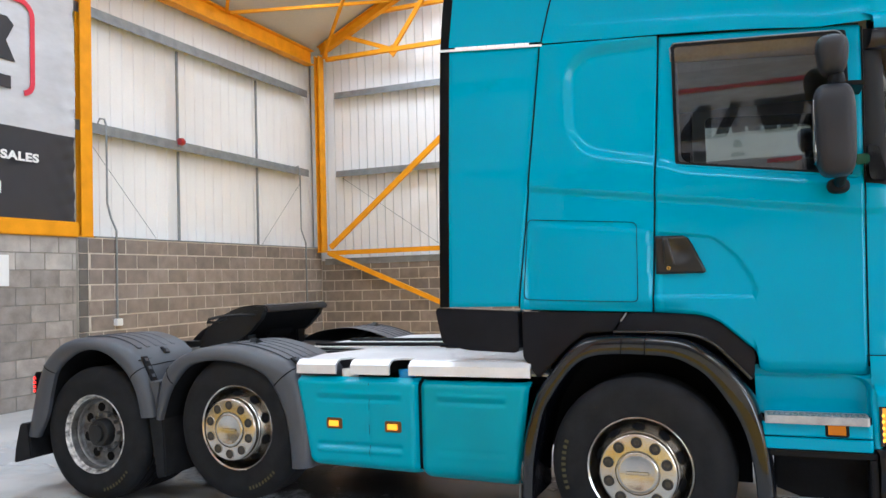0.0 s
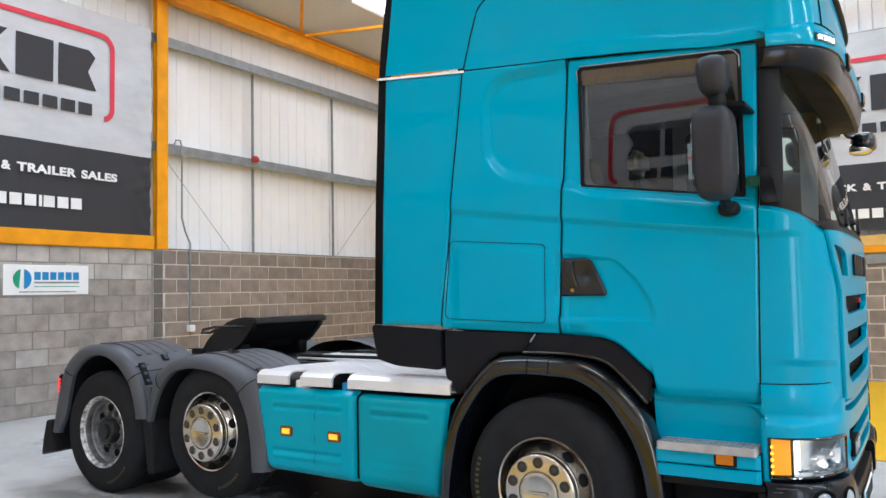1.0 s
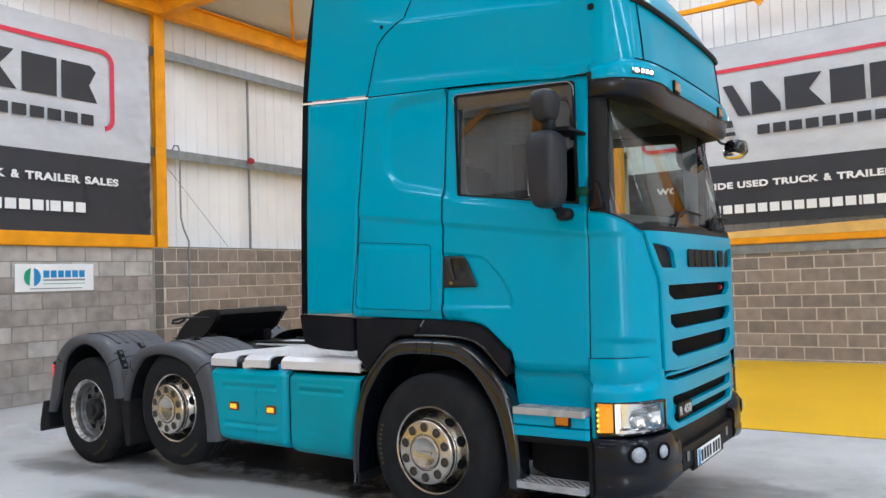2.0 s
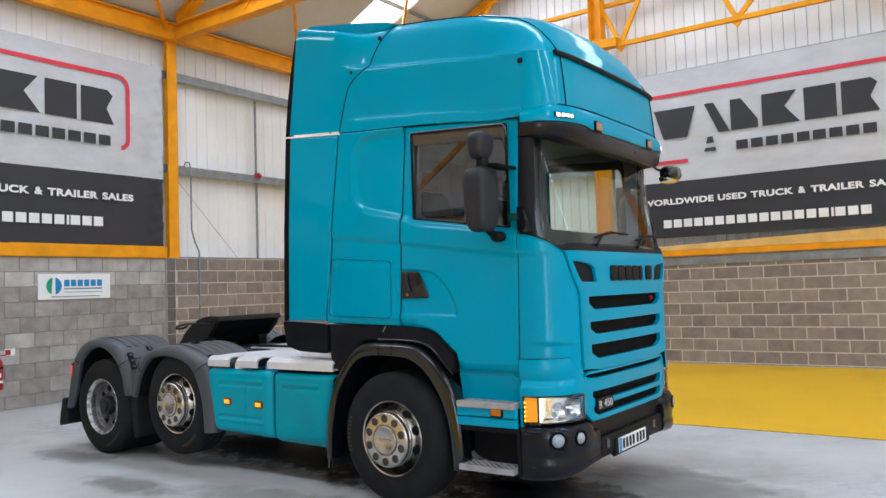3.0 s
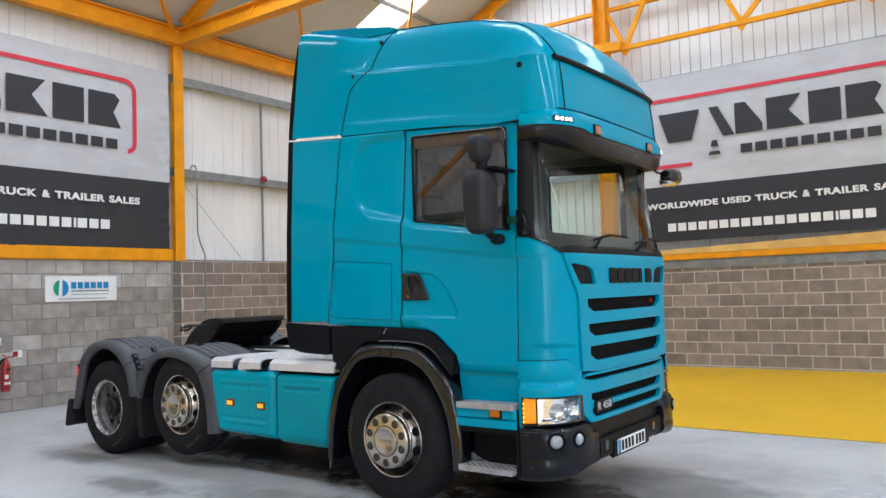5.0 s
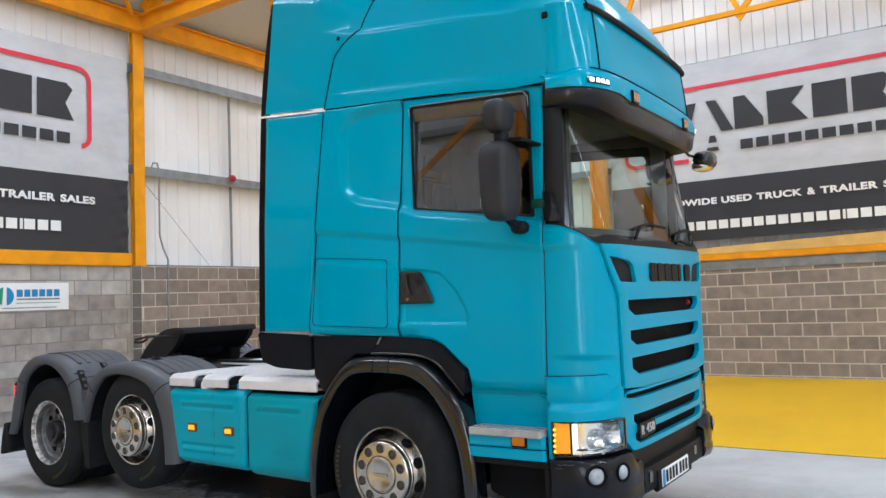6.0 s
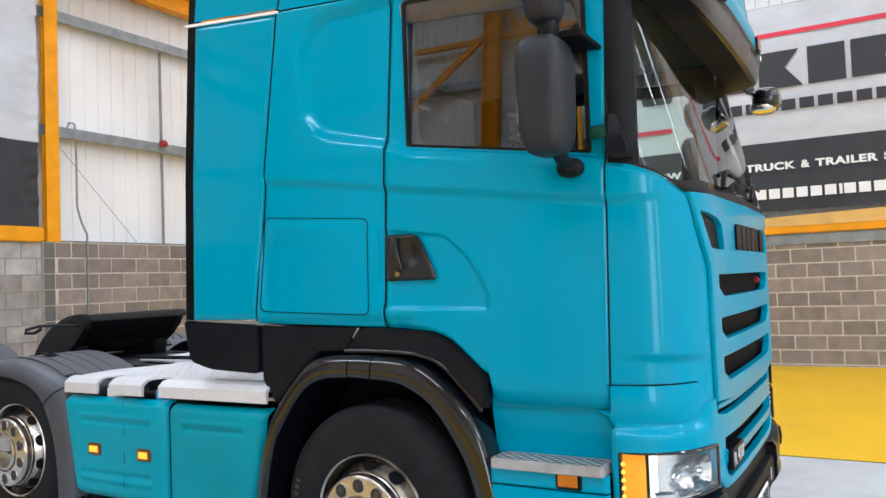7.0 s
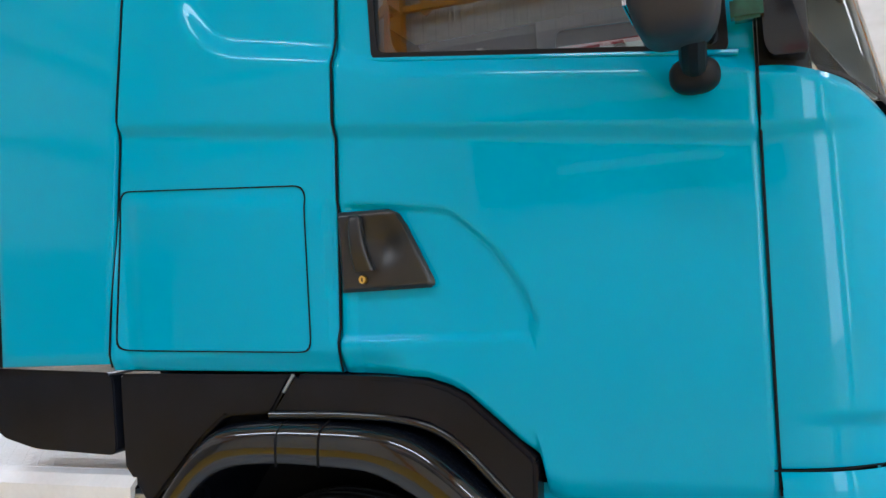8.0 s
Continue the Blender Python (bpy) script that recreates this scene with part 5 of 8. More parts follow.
# grille flap with slots
def slot(z0, z1, y0, y1, cut):
    return rounded([(y0, z1), (y0, z0 + (z1 - z0) * 0.42), (y0 + cut, z0), (y1 - cut, z0), (y1, z0 + (z1 - z0) * 0.42), (y1, z1)], 0.012, 3)
Y0, Y1 = 4.885, 6.305
slots_up = [slot(1.475, 1.578, Y0, Y1, 0.10), slot(1.295, 1.395, Y0 + 0.01, Y1 - 0.01, 0.10), slot(1.118, 1.232, Y0 + 0.015, Y1 - 0.02, 0.11)]
air_l = rounded([(4.685, 1.838), (4.93, 1.815), (5.00, 1.785), (5.035, 1.675), (4.79, 1.680), (4.745, 1.74)], 0.02, 3)
air_r = [(2 * YC - p, q) for p, q in air_l][::-1]
half_flap = front_plan(0.60)[1]
flap_place = lambda p, q, d: (front_plan(0.55 * (p - YC) / 0.72 if abs(p - YC) < 0.72 else math.copysign(0.55 + 0.45 * min(1, math.asin(min(1, ((abs(p - YC) - 0.72) / 0.43) ** 1.15)) / (math.pi / 2)), p - YC))[0] - 0.002 + d, p, q)
FLAP_STEPS = [1.40, 1.56, 1.61, 1.66, 1.70, 1.76, 1.83, 1.88, 1.902]
flap = sheet_with_holes("grille_flap", [(YC - half_flap, 1.065), (YC - 0.55, 1.045), (YC + 0.55, 1.045), (YC + half_flap, 1.065)] + [(YC + FLAP_HALF(z) - 0.003, z) for z in FLAP_STEPS] + [(YC - FLAP_HALF(z) + 0.003, z) for z in FLAP_STEPS[::-1]], slots_up + [air_l, air_r], 0.03, 0.004, flap_place, TEAL, truck, "teal grille flap with dark slots", fine=0.05)
lower = sheet_with_holes("lower_grille", rounded([(YC - 0.70, 0.685), (YC + 0.70, 0.685), (YC + half_flap + 0.02, 0.80), (YC + half_flap + 0.02, 0.955), (YC + half_flap - 0.07, 1.035), (YC - half_flap + 0.07, 1.035), (YC - half_flap - 0.02, 0.955), (YC - half_flap - 0.02, 0.80)], 0.03), [slot(0.980, 1.022, Y0 - 0.05, Y1 + 0.05, 0.12), slot(0.815, 0.893, Y0 + 0.03, Y1 - 0.03, 0.06), slot(0.712, 0.785, Y0 + 0.04, Y1 - 0.04, 0.06)], 0.03, 0.004, lambda p, q, d: (0.79 - 0.025 * ((p - YC) / 0.74) ** 4 + d, p, q), TEAL, truck, "teal lower grille panel with dark slots", fine=0.05)


def mesh_insert(name, z0, z1, y0, y1, x, parent, label):
    """Dark insert behind a slot, with fine upright ribs."""
    bm = boxed((x - 0.01, y0, z0), (x, y1, z1))
    k = 0
    y = y0 + 0.02
    while y < y1 - 0.02:
        box(bm, (x, y, z0), (x + 0.004, y + 0.006, z1))
        y += 0.02
    return part(name, bm, BLACK_SATIN, parent, label, smooth=False)


for z0, z1 in ((1.46, 1.59), (1.28, 1.41), (1.10, 1.245)):
    mesh_insert("slot_mesh", z0, z1, Y0 - 0.02, Y1 + 0.02, 0.752, flap, "dark mesh behind the slot")
for z0, z1 in ((0.97, 1.03), (0.80, 0.905), (0.70, 0.80)):
    mesh_insert("slot_mesh", z0, z1, Y0 - 0.06, Y1 + 0.06, 0.752, lower, "dark mesh behind the slot")
for y0, y1 in ((4.66, 5.06), (2 * YC - 5.06, 2 * YC - 4.66)):
    bm = bmesh.new()
    patch(bm, lambda u, v: flap_place(mix(y0, y1, u), mix(1.66, 1.845, v), -0.006), 16, 4)
    part("intake", bm, BLACK_SATIN, flap, "dark corner air intake")
# name blocks on the flap, drawn as plain shapes
for k in range(6):
    y = 5.255 + k * 0.1435
    w = 0.125 if k != 4 else 0.06
    part("name_block", prism(bmesh.new(), rounded([(y, 1.683), (y + w, 1.683), (y + w, 1.803), (y, 1.803)], 0.03, 4), "x", 0.806, 0.826), BLACK_SATIN, flap, "raised black name block", smooth=False)
part("badge", turned(bmesh.new(), [(0, -0.012), (0.014, -0.012), (0.02, 0.0)], (0.762, 6.20, 1.53), 16), FIRE_RED, flap, "small red round badge")
LETTER_GREY = surface("silver_letter_print", (0.5, 0.5, 0.52), 0.4, vary=0.05, bump=0)
part("model_plate", prism(bmesh.new(), rounded([(4.945, 0.745), (5.225, 0.745), (5.225, 0.835), (4.945, 0.835)], 0.03), "x", 0.77, 0.8125), BLACK_SATIN, lower, "dark model plate")
slogan("model_letters", "R 450", 0.055, 0.225, lambda p, q, d: (0.813 + d, 4.972 + p, 0.763 + q), LETTER_GREY, lower, 0.01, label="pale model letters")
# dark inner body
bm = bmesh.new()
box(bm, (-1.24, YC - HALF + 0.09, 1.42), (0.40, YC + HALF - 0.09, 1.56))
part("cab_floor", bm, INTERIOR, truck, "dark cab floor", smooth=False)
bm = bmesh.new()
def inner_front(u, v):
    s = mix(-0.985, 0.985, u)
    x, half = front_plan(s)
    return (x - 0.10, YC + math.copysign(half, s) * 0.86, mix(0.62, 1.95, v))
patch(bm, inner_front, 40, 2)
part("front_liner", bm, DARK, truck, "dark liner behind the front panels")
for s in (1, -1):
    bm = bmesh.new()
    box(bm, (-1.24, YC - s * (HALF - 0.092) - 0.004, 1.42), (-0.52, YC - s * (HALF - 0.092) + 0.004, 2.98))
    part("side_liner", bm, DARK, truck, "dark inner side behind the sleeper panel", smooth=False)
    sheet_with_holes("door_liner", [(-0.56, 1.42), (0.40, 1.42), (0.50, 2.02), (0.52, 2.90), (-0.53, 2.95)], [rounded([(win_l + 0.01, win_b(win_l) + 0.01), (win_r - 0.01, win_b(win_r) + 0.01), (win_r - 0.01, win_t(win_r) - 0.01), (win_l + 0.01, win_t(win_l) - 0.01)], 0.06)], 0.008, 0.001, lambda p, q, d, s=s: (p, YC - s * (HALF - 0.105 + d), q), INTERIOR_PALE, truck, "grey inner door trim")

# ---- windscreen, pillars, visor ----
LEAN = lambda z: 0.235 * max(z - 1.94, 0)
EDGE_X, EDGE_HALF = 0.572, 1.06


def screen_x(half, z):
    """The glass leans back in the middle; its ends turn back to upright pillars."""
    a = min(abs(half) / EDGE_HALF, 1)
    return 0.80 - 0.012 * a * a - LEAN(z) - (0.788 - EDGE_X - LEAN(z)) * a ** 10


bm = bmesh.new()
def screen_at(u, v):
    t = u * 2 - 1
    y = math.copysign(EDGE_HALF * (1 - (1 - abs(t)) ** 1.6), t)
    z = mix(HOOD_LINE(abs(y)) + 0.012, 2.83, v)
    return (screen_x(y, z), YC + y, z)
patch(bm, screen_at, 200, 30)
screen = part("windscreen", bm, GLASS_FRONT, truck, "large curved windscreen", angle=60)
face_out(screen, (1, 0, 0))
screen.visible_shadow = False
for sg in (-1, 1):
    bm = bmesh.new()
    def pillar_at(u, v):
        """From the glass round to the door's front edge."""
        z = mix(mix(HOOD_LINE(EDGE_HALF - 0.012), HOOD_LINE(1.10), u) + 0.004, 2.83, v)
        start, turn, end = Vector((EDGE_X + 0.012, EDGE_HALF - 0.012)), Vector((0.552, 1.100)), Vector((door_front(z) + 0.0045, 1.103))
        p = start.lerp(turn, u).lerp(turn.lerp(end, u), u)
        return Vector((p.x, YC + sg * p.y, z))
    patch(bm, pillar_at, 24, 20)
    part("corner_pillar", bm, BLACK_SATIN, truck, "black windscreen pillar", angle=60)
front_sheet("screen_trim", -0.88, 0.88, lambda s: hood_top(s) + 0.001, lambda s: hood_top(s) + 0.012 + 0.045 * smooth01((0.78 - abs(s)) / 0.12), 60, 4, BLACK_SATIN, "black scuttle strip below the windscreen", lambda s, z: -0.010 + 0.012 * smooth01((z - hood_top(s)) / 0.06) + 0.02 * smooth01((abs(s) - 0.72) / 0.28), lean=LEAN)
VISOR_Z = [2.712, 2.716, 2.74, 2.77, 2.797, 2.803, 2.81, 2.84, 2.87, 2.905, 2.945, 2.953]
visor_out = poly_line([(2.712, 0.0), (2.716, 0.022), (2.74, 0.036), (2.797, 0.048), (2.803, 0.046), (2.81, 0.054), (2.86, 0.054), (2.905, 0.044), (2.945, 0.012), (2.953, -0.07)])


def visor_skin(u, z, off=0.0):
    across = u * 2 - 1
    sag = -0.052 * (1 - smooth01((abs(across) - 0.55) / 0.45)) * smooth01((2.80 - z) / 0.08)
    sag -= 0.024 * (1 - smooth01((abs(across) - 0.50) / 0.16)) * max(0, 1 - abs(z - 2.806) / 0.045)
    out = visor_out(z) + off
    x = 0.80 + out - 0.36 * (1 - (1 - min(abs(across) * 0.995, 1) ** 7) ** (1 / 2.2)) - 0.03 * across ** 2
    # the lamp strip thins out towards its ends
    sag -= 0.55 * max(z - 2.865, 0) * smooth01((abs(across) - 0.90) / 0.09)
    return (x, YC + across * (HALF - 0.03 + out * 0.6), z + sag + 0.006)


def visor_at(u, v):
    return visor_skin(u, VISOR_Z[round(v * (len(VISOR_Z) - 1))])


bm = bmesh.new()
patch(bm, visor_at, 60, len(VISOR_Z) - 1)
for k, f in enumerate(bm.faces):
    if k % (len(VISOR_Z) - 1) >= 6:
        f.material_index = 1
part("sun_visor", bm, [VISOR_BLACK, TEAL], truck, "black sun visor below a teal lamp strip", angle=50)
part_top = [visor_skin(0.075 + 0.85 * k / 60, 2.938, 0.004) for k in range(61)]
part("visor_joint", tube(bmesh.new(), part_top, 0.004, 6), DARK, truck, "dark joint over the lamp strip")
bm = bmesh.new()
def under_visor(u, v):
    """From the windscreen's head out to the visor's lower lip."""
    across = u * 2 - 1
    half = min(abs(across) * 1.06, 1.10)
    x = screen_x(half, 2.715) - 0.6 * max(0, half - EDGE_HALF)
    inner, lip = Vector((x - 0.01, YC + math.copysign(half, across), 2.718)), Vector(visor_at(u, 0))
    return inner.lerp(lip, v)
patch(bm, under_visor, 60, 6)
part("visor_underside", bm, BLACK_SATIN, truck, "dark underside of the sun visor")
for side_u in (0.090, 0.910):
    bm = bmesh.new()
    patch(bm, lambda u, v: visor_skin(side_u + (u - 0.5) * 0.075, mix(2.832, 2.872, v), 0.004), 8, 3)
    lamp = part("corner_marker", bm, BLACK_GLOSS, truck, "marker lamp with a row of white diodes")
    for k in range(4):
        bm = bmesh.new()
        patch(bm, lambda u, v: visor_skin(side_u + (k - 1.5) * 0.017 + (u - 0.5) * 0.011, mix(2.840, 2.864, v), 0.008), 2, 2)
        part("diode", bm, WHITE_LIT, lamp)
LENS_BROWN = surface("brown_lamp_lens", (0.30, 0.13, 0.06), 0.25, vary=0.3, scale=30, bump=0.05, coat=0.6)
for y in (5.07, 6.09):
    u = (y - YC) / (2 * HALF) + 0.5
    x = visor_skin(u, 2.84)[0]
    lamp = part("visor_lamp", prism(bmesh.new(), rounded([(y - 0.055, 2.79), (y + 0.055, 2.79), (y + 0.055, 2.87), (y - 0.055, 2.87)], 0.012), "x", x - 0.05, x + 0.012, 0.004), BLACK_SATIN, truck, "square visor lamp in a dark frame")
    part("lens", boxed((x + 0.011, y - 0.045, 2.80), (x + 0.018, y + 0.045, 2.86), 0.003), LENS_BROWN, lamp, "orange-brown lamp lens")

# wipers
for y0, y1 in ((5.05, 5.75), (5.85, 6.45)):
    e = empty("wiper", (0.8, y0, 1.95))
    adopt(e, truck)
    bm = bmesh.new()
    tube(bm, [(0.81, y0, 1.95), (0.80, y0 + 0.12, 2.03), (0.785, y0 + 0.30, 2.055)], 0.012, 6)
    ob = new("arm", mesh_from("arm", bm, BLACK_SATIN))
    ob.parent = e
    ob.matrix_parent_inverse = Matrix.Translation((0.8, y0, 1.95)).inverted()
    bm = bmesh.new()
    tube(bm, [(0.79, y0 + 0.02, 2.01), (0.785, y0 + 0.3, 2.06), (0.77, y1, 2.055)], 0.009, 6)
    ob = new("blade", mesh_from("blade", bm, BLACK_SATIN))
    ob.parent = e
    ob.matrix_parent_inverse = Matrix.Translation((0.8, y0, 1.95)).inverted()


# ---- mirrors ----
def pod(bm, centre, half, power=3.2, taper=0.0):
    def at(u, v):
        a, b = u * math.tau, (v - 0.5) * math.pi
        f = lambda q: math.copysign(abs(q) ** (2 / power), q)
        z = f(math.sin(b))
        w = 1 - taper * (1 - z) * 0.5
        return (centre[0] + half[0] * f(math.cos(a)) * max(math.cos(b), 0) ** (2 / power) * w, centre[1] + half[1] * f(math.sin(a)) * max(math.cos(b), 0) ** (2 / power) * w, centre[2] + half[2] * z)
    patch(bm, at, 32, 18, close_u=True)
    bmesh.ops.remove_doubles(bm, verts=bm.verts, dist=1e-5)
    return bm


for s in (1, -1):
    m = empty("wing_mirror", (0.32, YC - s * (HALF + 0.18), 2.3))
    adopt(m, truck)
    tagged(m, "black wing mirror with two stacked housings")
    inv = Matrix.Translation((0.32, YC - s * (HALF + 0.18), 2.3)).inverted()
    def piece(nm, bm, mat, lab=""):
        ob = new(nm, mesh_from(nm, bm, mat))
        ob.parent, ob.matrix_parent_inverse = m, inv
        return tagged(ob, lab)
    y = YC - s * (HALF + 0.20)
    piece("main_housing", pod(bmesh.new(), (0.325, y, 2.276), (0.098, 0.125, 0.227), 4.2, 0.10), MIRROR_SHELL)
    piece("upper_housing", pod(bmesh.new(), (0.330, y, 2.648), (0.082, 0.112, 0.100), 3.0, 0.26), MIRROR_SHELL)
    piece("mirror_glass", boxed((0.232, y - 0.075, 2.12), (0.240, y + 0.075, 2.43), 0.02, 2), MIRROR, "rearward mirror glass")
    piece("pod_neck", pod(bmesh.new(), (0.345, y, 2.528), (0.040, 0.045, 0.050), 2.4), BLACK_SATIN)
    piece("upper_arm", prism(bmesh.new(), rounded([(0.335, 2.500), (0.40, 2.500), (0.468, 2.494), (0.470, 2.516), (0.40, 2.522), (0.335, 2.522)], 0.008), "y", y + s * 0.01, YC - s * (HALF - 0.06), 0.006), BLACK_SATIN)
    piece("lower_arm", tube(bmesh.new(), [(0.355, y, 2.10), (0.350, y + s * 0.04, 2.062), (0.346, y + s * 0.10, 2.038), (0.344, YC - s * (HALF - 0.02), 2.028)], 0.028, 10), BLACK_SATIN)
    piece("neck", pod(bmesh.new(), (0.343, YC - s * (HALF + 0.022), 2.022), (0.054, 0.05, 0.040), 2.4), BLACK_SATIN)
    part("clearance_tab", boxed((0.425, YC - s * (HALF + 0.03), 2.125), (0.492, YC - s * (HALF - 0.012), 2.178), 0.008, 2), surface("green_plastic", (0.004, 0.055, 0.030), 0.2, vary=0.3, scale=30, bump=0, coat=0.5), truck, "small green plastic clearance marker")
    part("pillar_bracket", prism(bmesh.new(), rounded([(0.488, 2.225), (0.535, 2.215), (0.575, 2.04), (0.50, 2.045), (0.488, 2.07)], 0.012), "y", YC - s * (HALF + 0.004), YC - s * (HALF - 0.07), 0.010), BLACK_GLOSS, truck, "black mirror bracket on the pillar")

kerb = empty("kerb_mirror", (0.78, 6.70, 2.65))
adopt(kerb, truck)
tagged(kerb, "small black kerb mirror hung from the visor")
inv = Matrix.Translation((0.78, 6.70, 2.65)).inverted()
for nm, bm, mat, lab in (("housing", pod(bmesh.new(), (0.81, 6.725, 2.65), (0.085, 0.125, 0.072), 2.8), BLACK_GLOSS, ""), ("mirror_glass", pod(bmesh.new(), (0.79, 6.725, 2.608), (0.078, 0.112, 0.046), 2.8), MIRROR, "downward mirror glass"), ("arm", tube(bmesh.new(), [(0.69, 6.60, 2.73), (0.715, 6.62, 2.69), (0.78, 6.68, 2.67)], 0.012, 8), BLACK_GLOSS, "")):
    ob = new(nm, mesh_from(nm, bm, mat))
    ob.parent, ob.matrix_parent_inverse = kerb, inv
    tagged(ob, lab)

# ---- cab interior ----
part("dashboard", prism(bmesh.new(), [(0.70, 1.93), (0.25, 1.98), (0.12, 1.90), (0.12, 1.60), (0.70, 1.60)], "y", YC - 1.02, YC + 1.02, 0.03), INTERIOR, truck, "dark dashboard")
for y in (YC - 0.62, YC + 0.62):
    e = empty("seat", (-0.40, y, 1.56))
    adopt(e, truck)
    tagged(e, "grey cloth cab seat")
    inv = Matrix.Translation((-0.40, y, 1.56)).inverted()
    for nm, bm in (("cushion", boxed((-0.62, y - 0.26, 1.72), (-0.12, y + 0.26, 1.88), 0.05, 3)), ("backrest", prism(bmesh.new(), [(-0.60, 1.85), (-0.48, 1.85), (-0.62, 2.48), (-0.72, 2.48)], "y", y - 0.25, y + 0.25, 0.04, 3)), ("headrest", boxed((-0.74, y - 0.14, 2.50), (-0.63, y + 0.14, 2.68), 0.04, 3)), ("base", boxed((-0.55, y - 0.2, 1.55), (-0.2, y + 0.2, 1.73), 0.02))):
        ob = new(nm, mesh_from(nm, bm, INTERIOR_PALE if nm == "headrest" else INTERIOR))
        ob.parent, ob.matrix_parent_inverse = e, inv
wheel = empty("steering_wheel", (0.10, YC - 0.62, 2.0))
adopt(wheel, truck)
inv = Matrix.Translation((0.10, YC - 0.62, 2.0)).inverted()
tilt = Matrix.Translation((0.10, YC - 0.62, 2.02)) @ Euler((0, radians(-40), 0)).to_matrix().to_4x4()
bm = bmesh.new()
patch(bm, lambda u, v: tilt @ Vector(((0.21 + 0.018 * math.cos(v * math.tau)) * math.cos(u * math.tau), (0.21 + 0.018 * math.cos(v * math.tau)) * math.sin(u * math.tau), 0.018 * math.sin(v * math.tau))), 40, 10, close_u=True)
ob = new("rim", mesh_from("rim", bm, BLACK_SATIN))
ob.parent, ob.matrix_parent_inverse = wheel, inv
bm = bmesh.new()
for a in (0.1, 3.04, 4.71):
    tube(bm, [tilt @ Vector((0, 0, -0.03)), tilt @ Vector((0.2 * math.cos(a), 0.2 * math.sin(a), 0))], 0.02, 6)
ob = new("spokes", mesh_from("spokes", bm, BLACK_SATIN))
ob.parent, ob.matrix_parent_inverse = wheel, inv
part("bunk", boxed((-1.22, YC - 1.0, 1.85), (-0.78, YC + 1.0, 2.0), 0.04, 2), INTERIOR_PALE, truck, "grey bunk mattress")
part("rear_trim", boxed((-1.235, YC - 1.05, 1.5), (-1.225, YC + 1.05, 2.95)), INTERIOR_PALE, truck, "grey rear wall trim", smooth=False)
part("headliner", boxed((-1.22, YC - 1.05, 2.92), (0.50, YC + 1.05, 2.94)), HEADLINING, truck, "grey overhead locker base", smooth=False)
for y, x0, x1 in ((YC - 1.0, -0.05, 0.42),):
    bm = bmesh.new()
    patch(bm, lambda u, v: (mix(x0, x1, u), y + (0.03 * math.sin(u * 22) if y < YC else 0.03 * math.sin(u * 20)), mix(2.05, 2.9, v)) if y > YC else (mix(0.36, 0.52, u), mix(YC - 0.98, YC - 0.80, u) + 0.025 * math.sin(u * 25), mix(2.02, 2.85, v)), 30, 2)
    part("curtain", bm, INTERIOR, truck, "dark pleated side curtain")
FOG_GLASS = surface("fog_lamp_glass", (0.30, 0.33, 0.37), 0.2, vary=0.12, scale=30, bump=0.05, coat=0.6)

# ---- lower front: bumper, lamps, steps ----
BUMPER_PROFILE = [(-0.16, 0.318), (-0.03, 0.322), (0.012, 0.345), (0.028, 0.385), (0.030, 0.45), (0.022, 0.475), (0.026, 0.50), (0.030, 0.60), (0.026, 0.668), (0.012, 0.690), (-0.06, 0.694)]
BUMPER_MIDDLE = [(-0.16, 0.335), (-0.02, 0.335), (0.006, 0.35), (0.014, 0.39), (0.012, 0.52), (0.004, 0.548), (-0.05, 0.556)]
SPLIT = 0.475


def bumper_sheet(bm, profile, s0, s1, n, top=None):
    rows = len(profile) - 1
    def at(u, v):
        s = mix(s0, s1, u)
        x, half = front_plan(s)
        out, z = profile[round(v * rows)]
        # the lower edge climbs towards the middle
        z += 0.055 * smooth01((0.80 - abs(s)) / 0.3) * smooth01((0.50 - z) / 0.15)
        if top:
            z += top(s) * smooth01((z - 0.5) / 0.1)
        return (x + out, YC + math.copysign(half + out * 0.75, s), z)
    patch(bm, at, n, rows)
    return bm


bumper = part("bumper", bumper_sheet(bmesh.new(), BUMPER_MIDDLE, -SPLIT + 0.004, SPLIT - 0.004, 30), BLACK_SATIN, truck, "black front bumper with a plate recess", angle=50)
for sg in (-1, 1):
    part("bumper_corner", bumper_sheet(bmesh.new(), BUMPER_PROFILE, sg * SPLIT, sg * 1.0, 50, lambda s: -0.075 * smooth01((0.58 - abs(s)) / 0.06)), VISOR_BLACK, bumper, "glossy black bumper corner", angle=50)
    # end cap of the corner piece towards the plate
    x, half = front_plan(SPLIT)
    part("corner_return", prism(bmesh.new(), [(x - 0.1, 0.40), (x + 0.028, 0.43), (x + 0.028, 0.57), (x + 0.01, 0.60), (x - 0.1, 0.60)], "y", YC + sg * half, YC + sg * (half + 0.006)), BLACK_SATIN, bumper, smooth=False)
SCUFF = surface("pale_scuff", (0.12, 0.12, 0.125), 0.6, vary=0.4, scale=60, bump=0)
for z, s0, s1 in ((0.668, 0.90, 0.975), (0.648, 0.955, 0.985), (0.44, 0.86, 0.97), (0.425, 0.90, 0.95), (0.60, 0.91, 0.97)):
    pts = []
    for k in range(9):
        x, half = front_plan(-mix(s0, s1, k / 8))
        pts.append((x + 0.0265, YC - half - 0.0215, z + 0.003 * math.sin(k * 1.7)))
    part("scuff", tube(bmesh.new(), pts, 0.0012, 5), SCUFF, bumper, "pale scratch on the bumper")
part("bumper_core", boxed((0.10, YC - 0.95, 0.36), (0.70, YC + 0.95, 0.70)), DARK, truck, "dark bumper core", smooth=False)
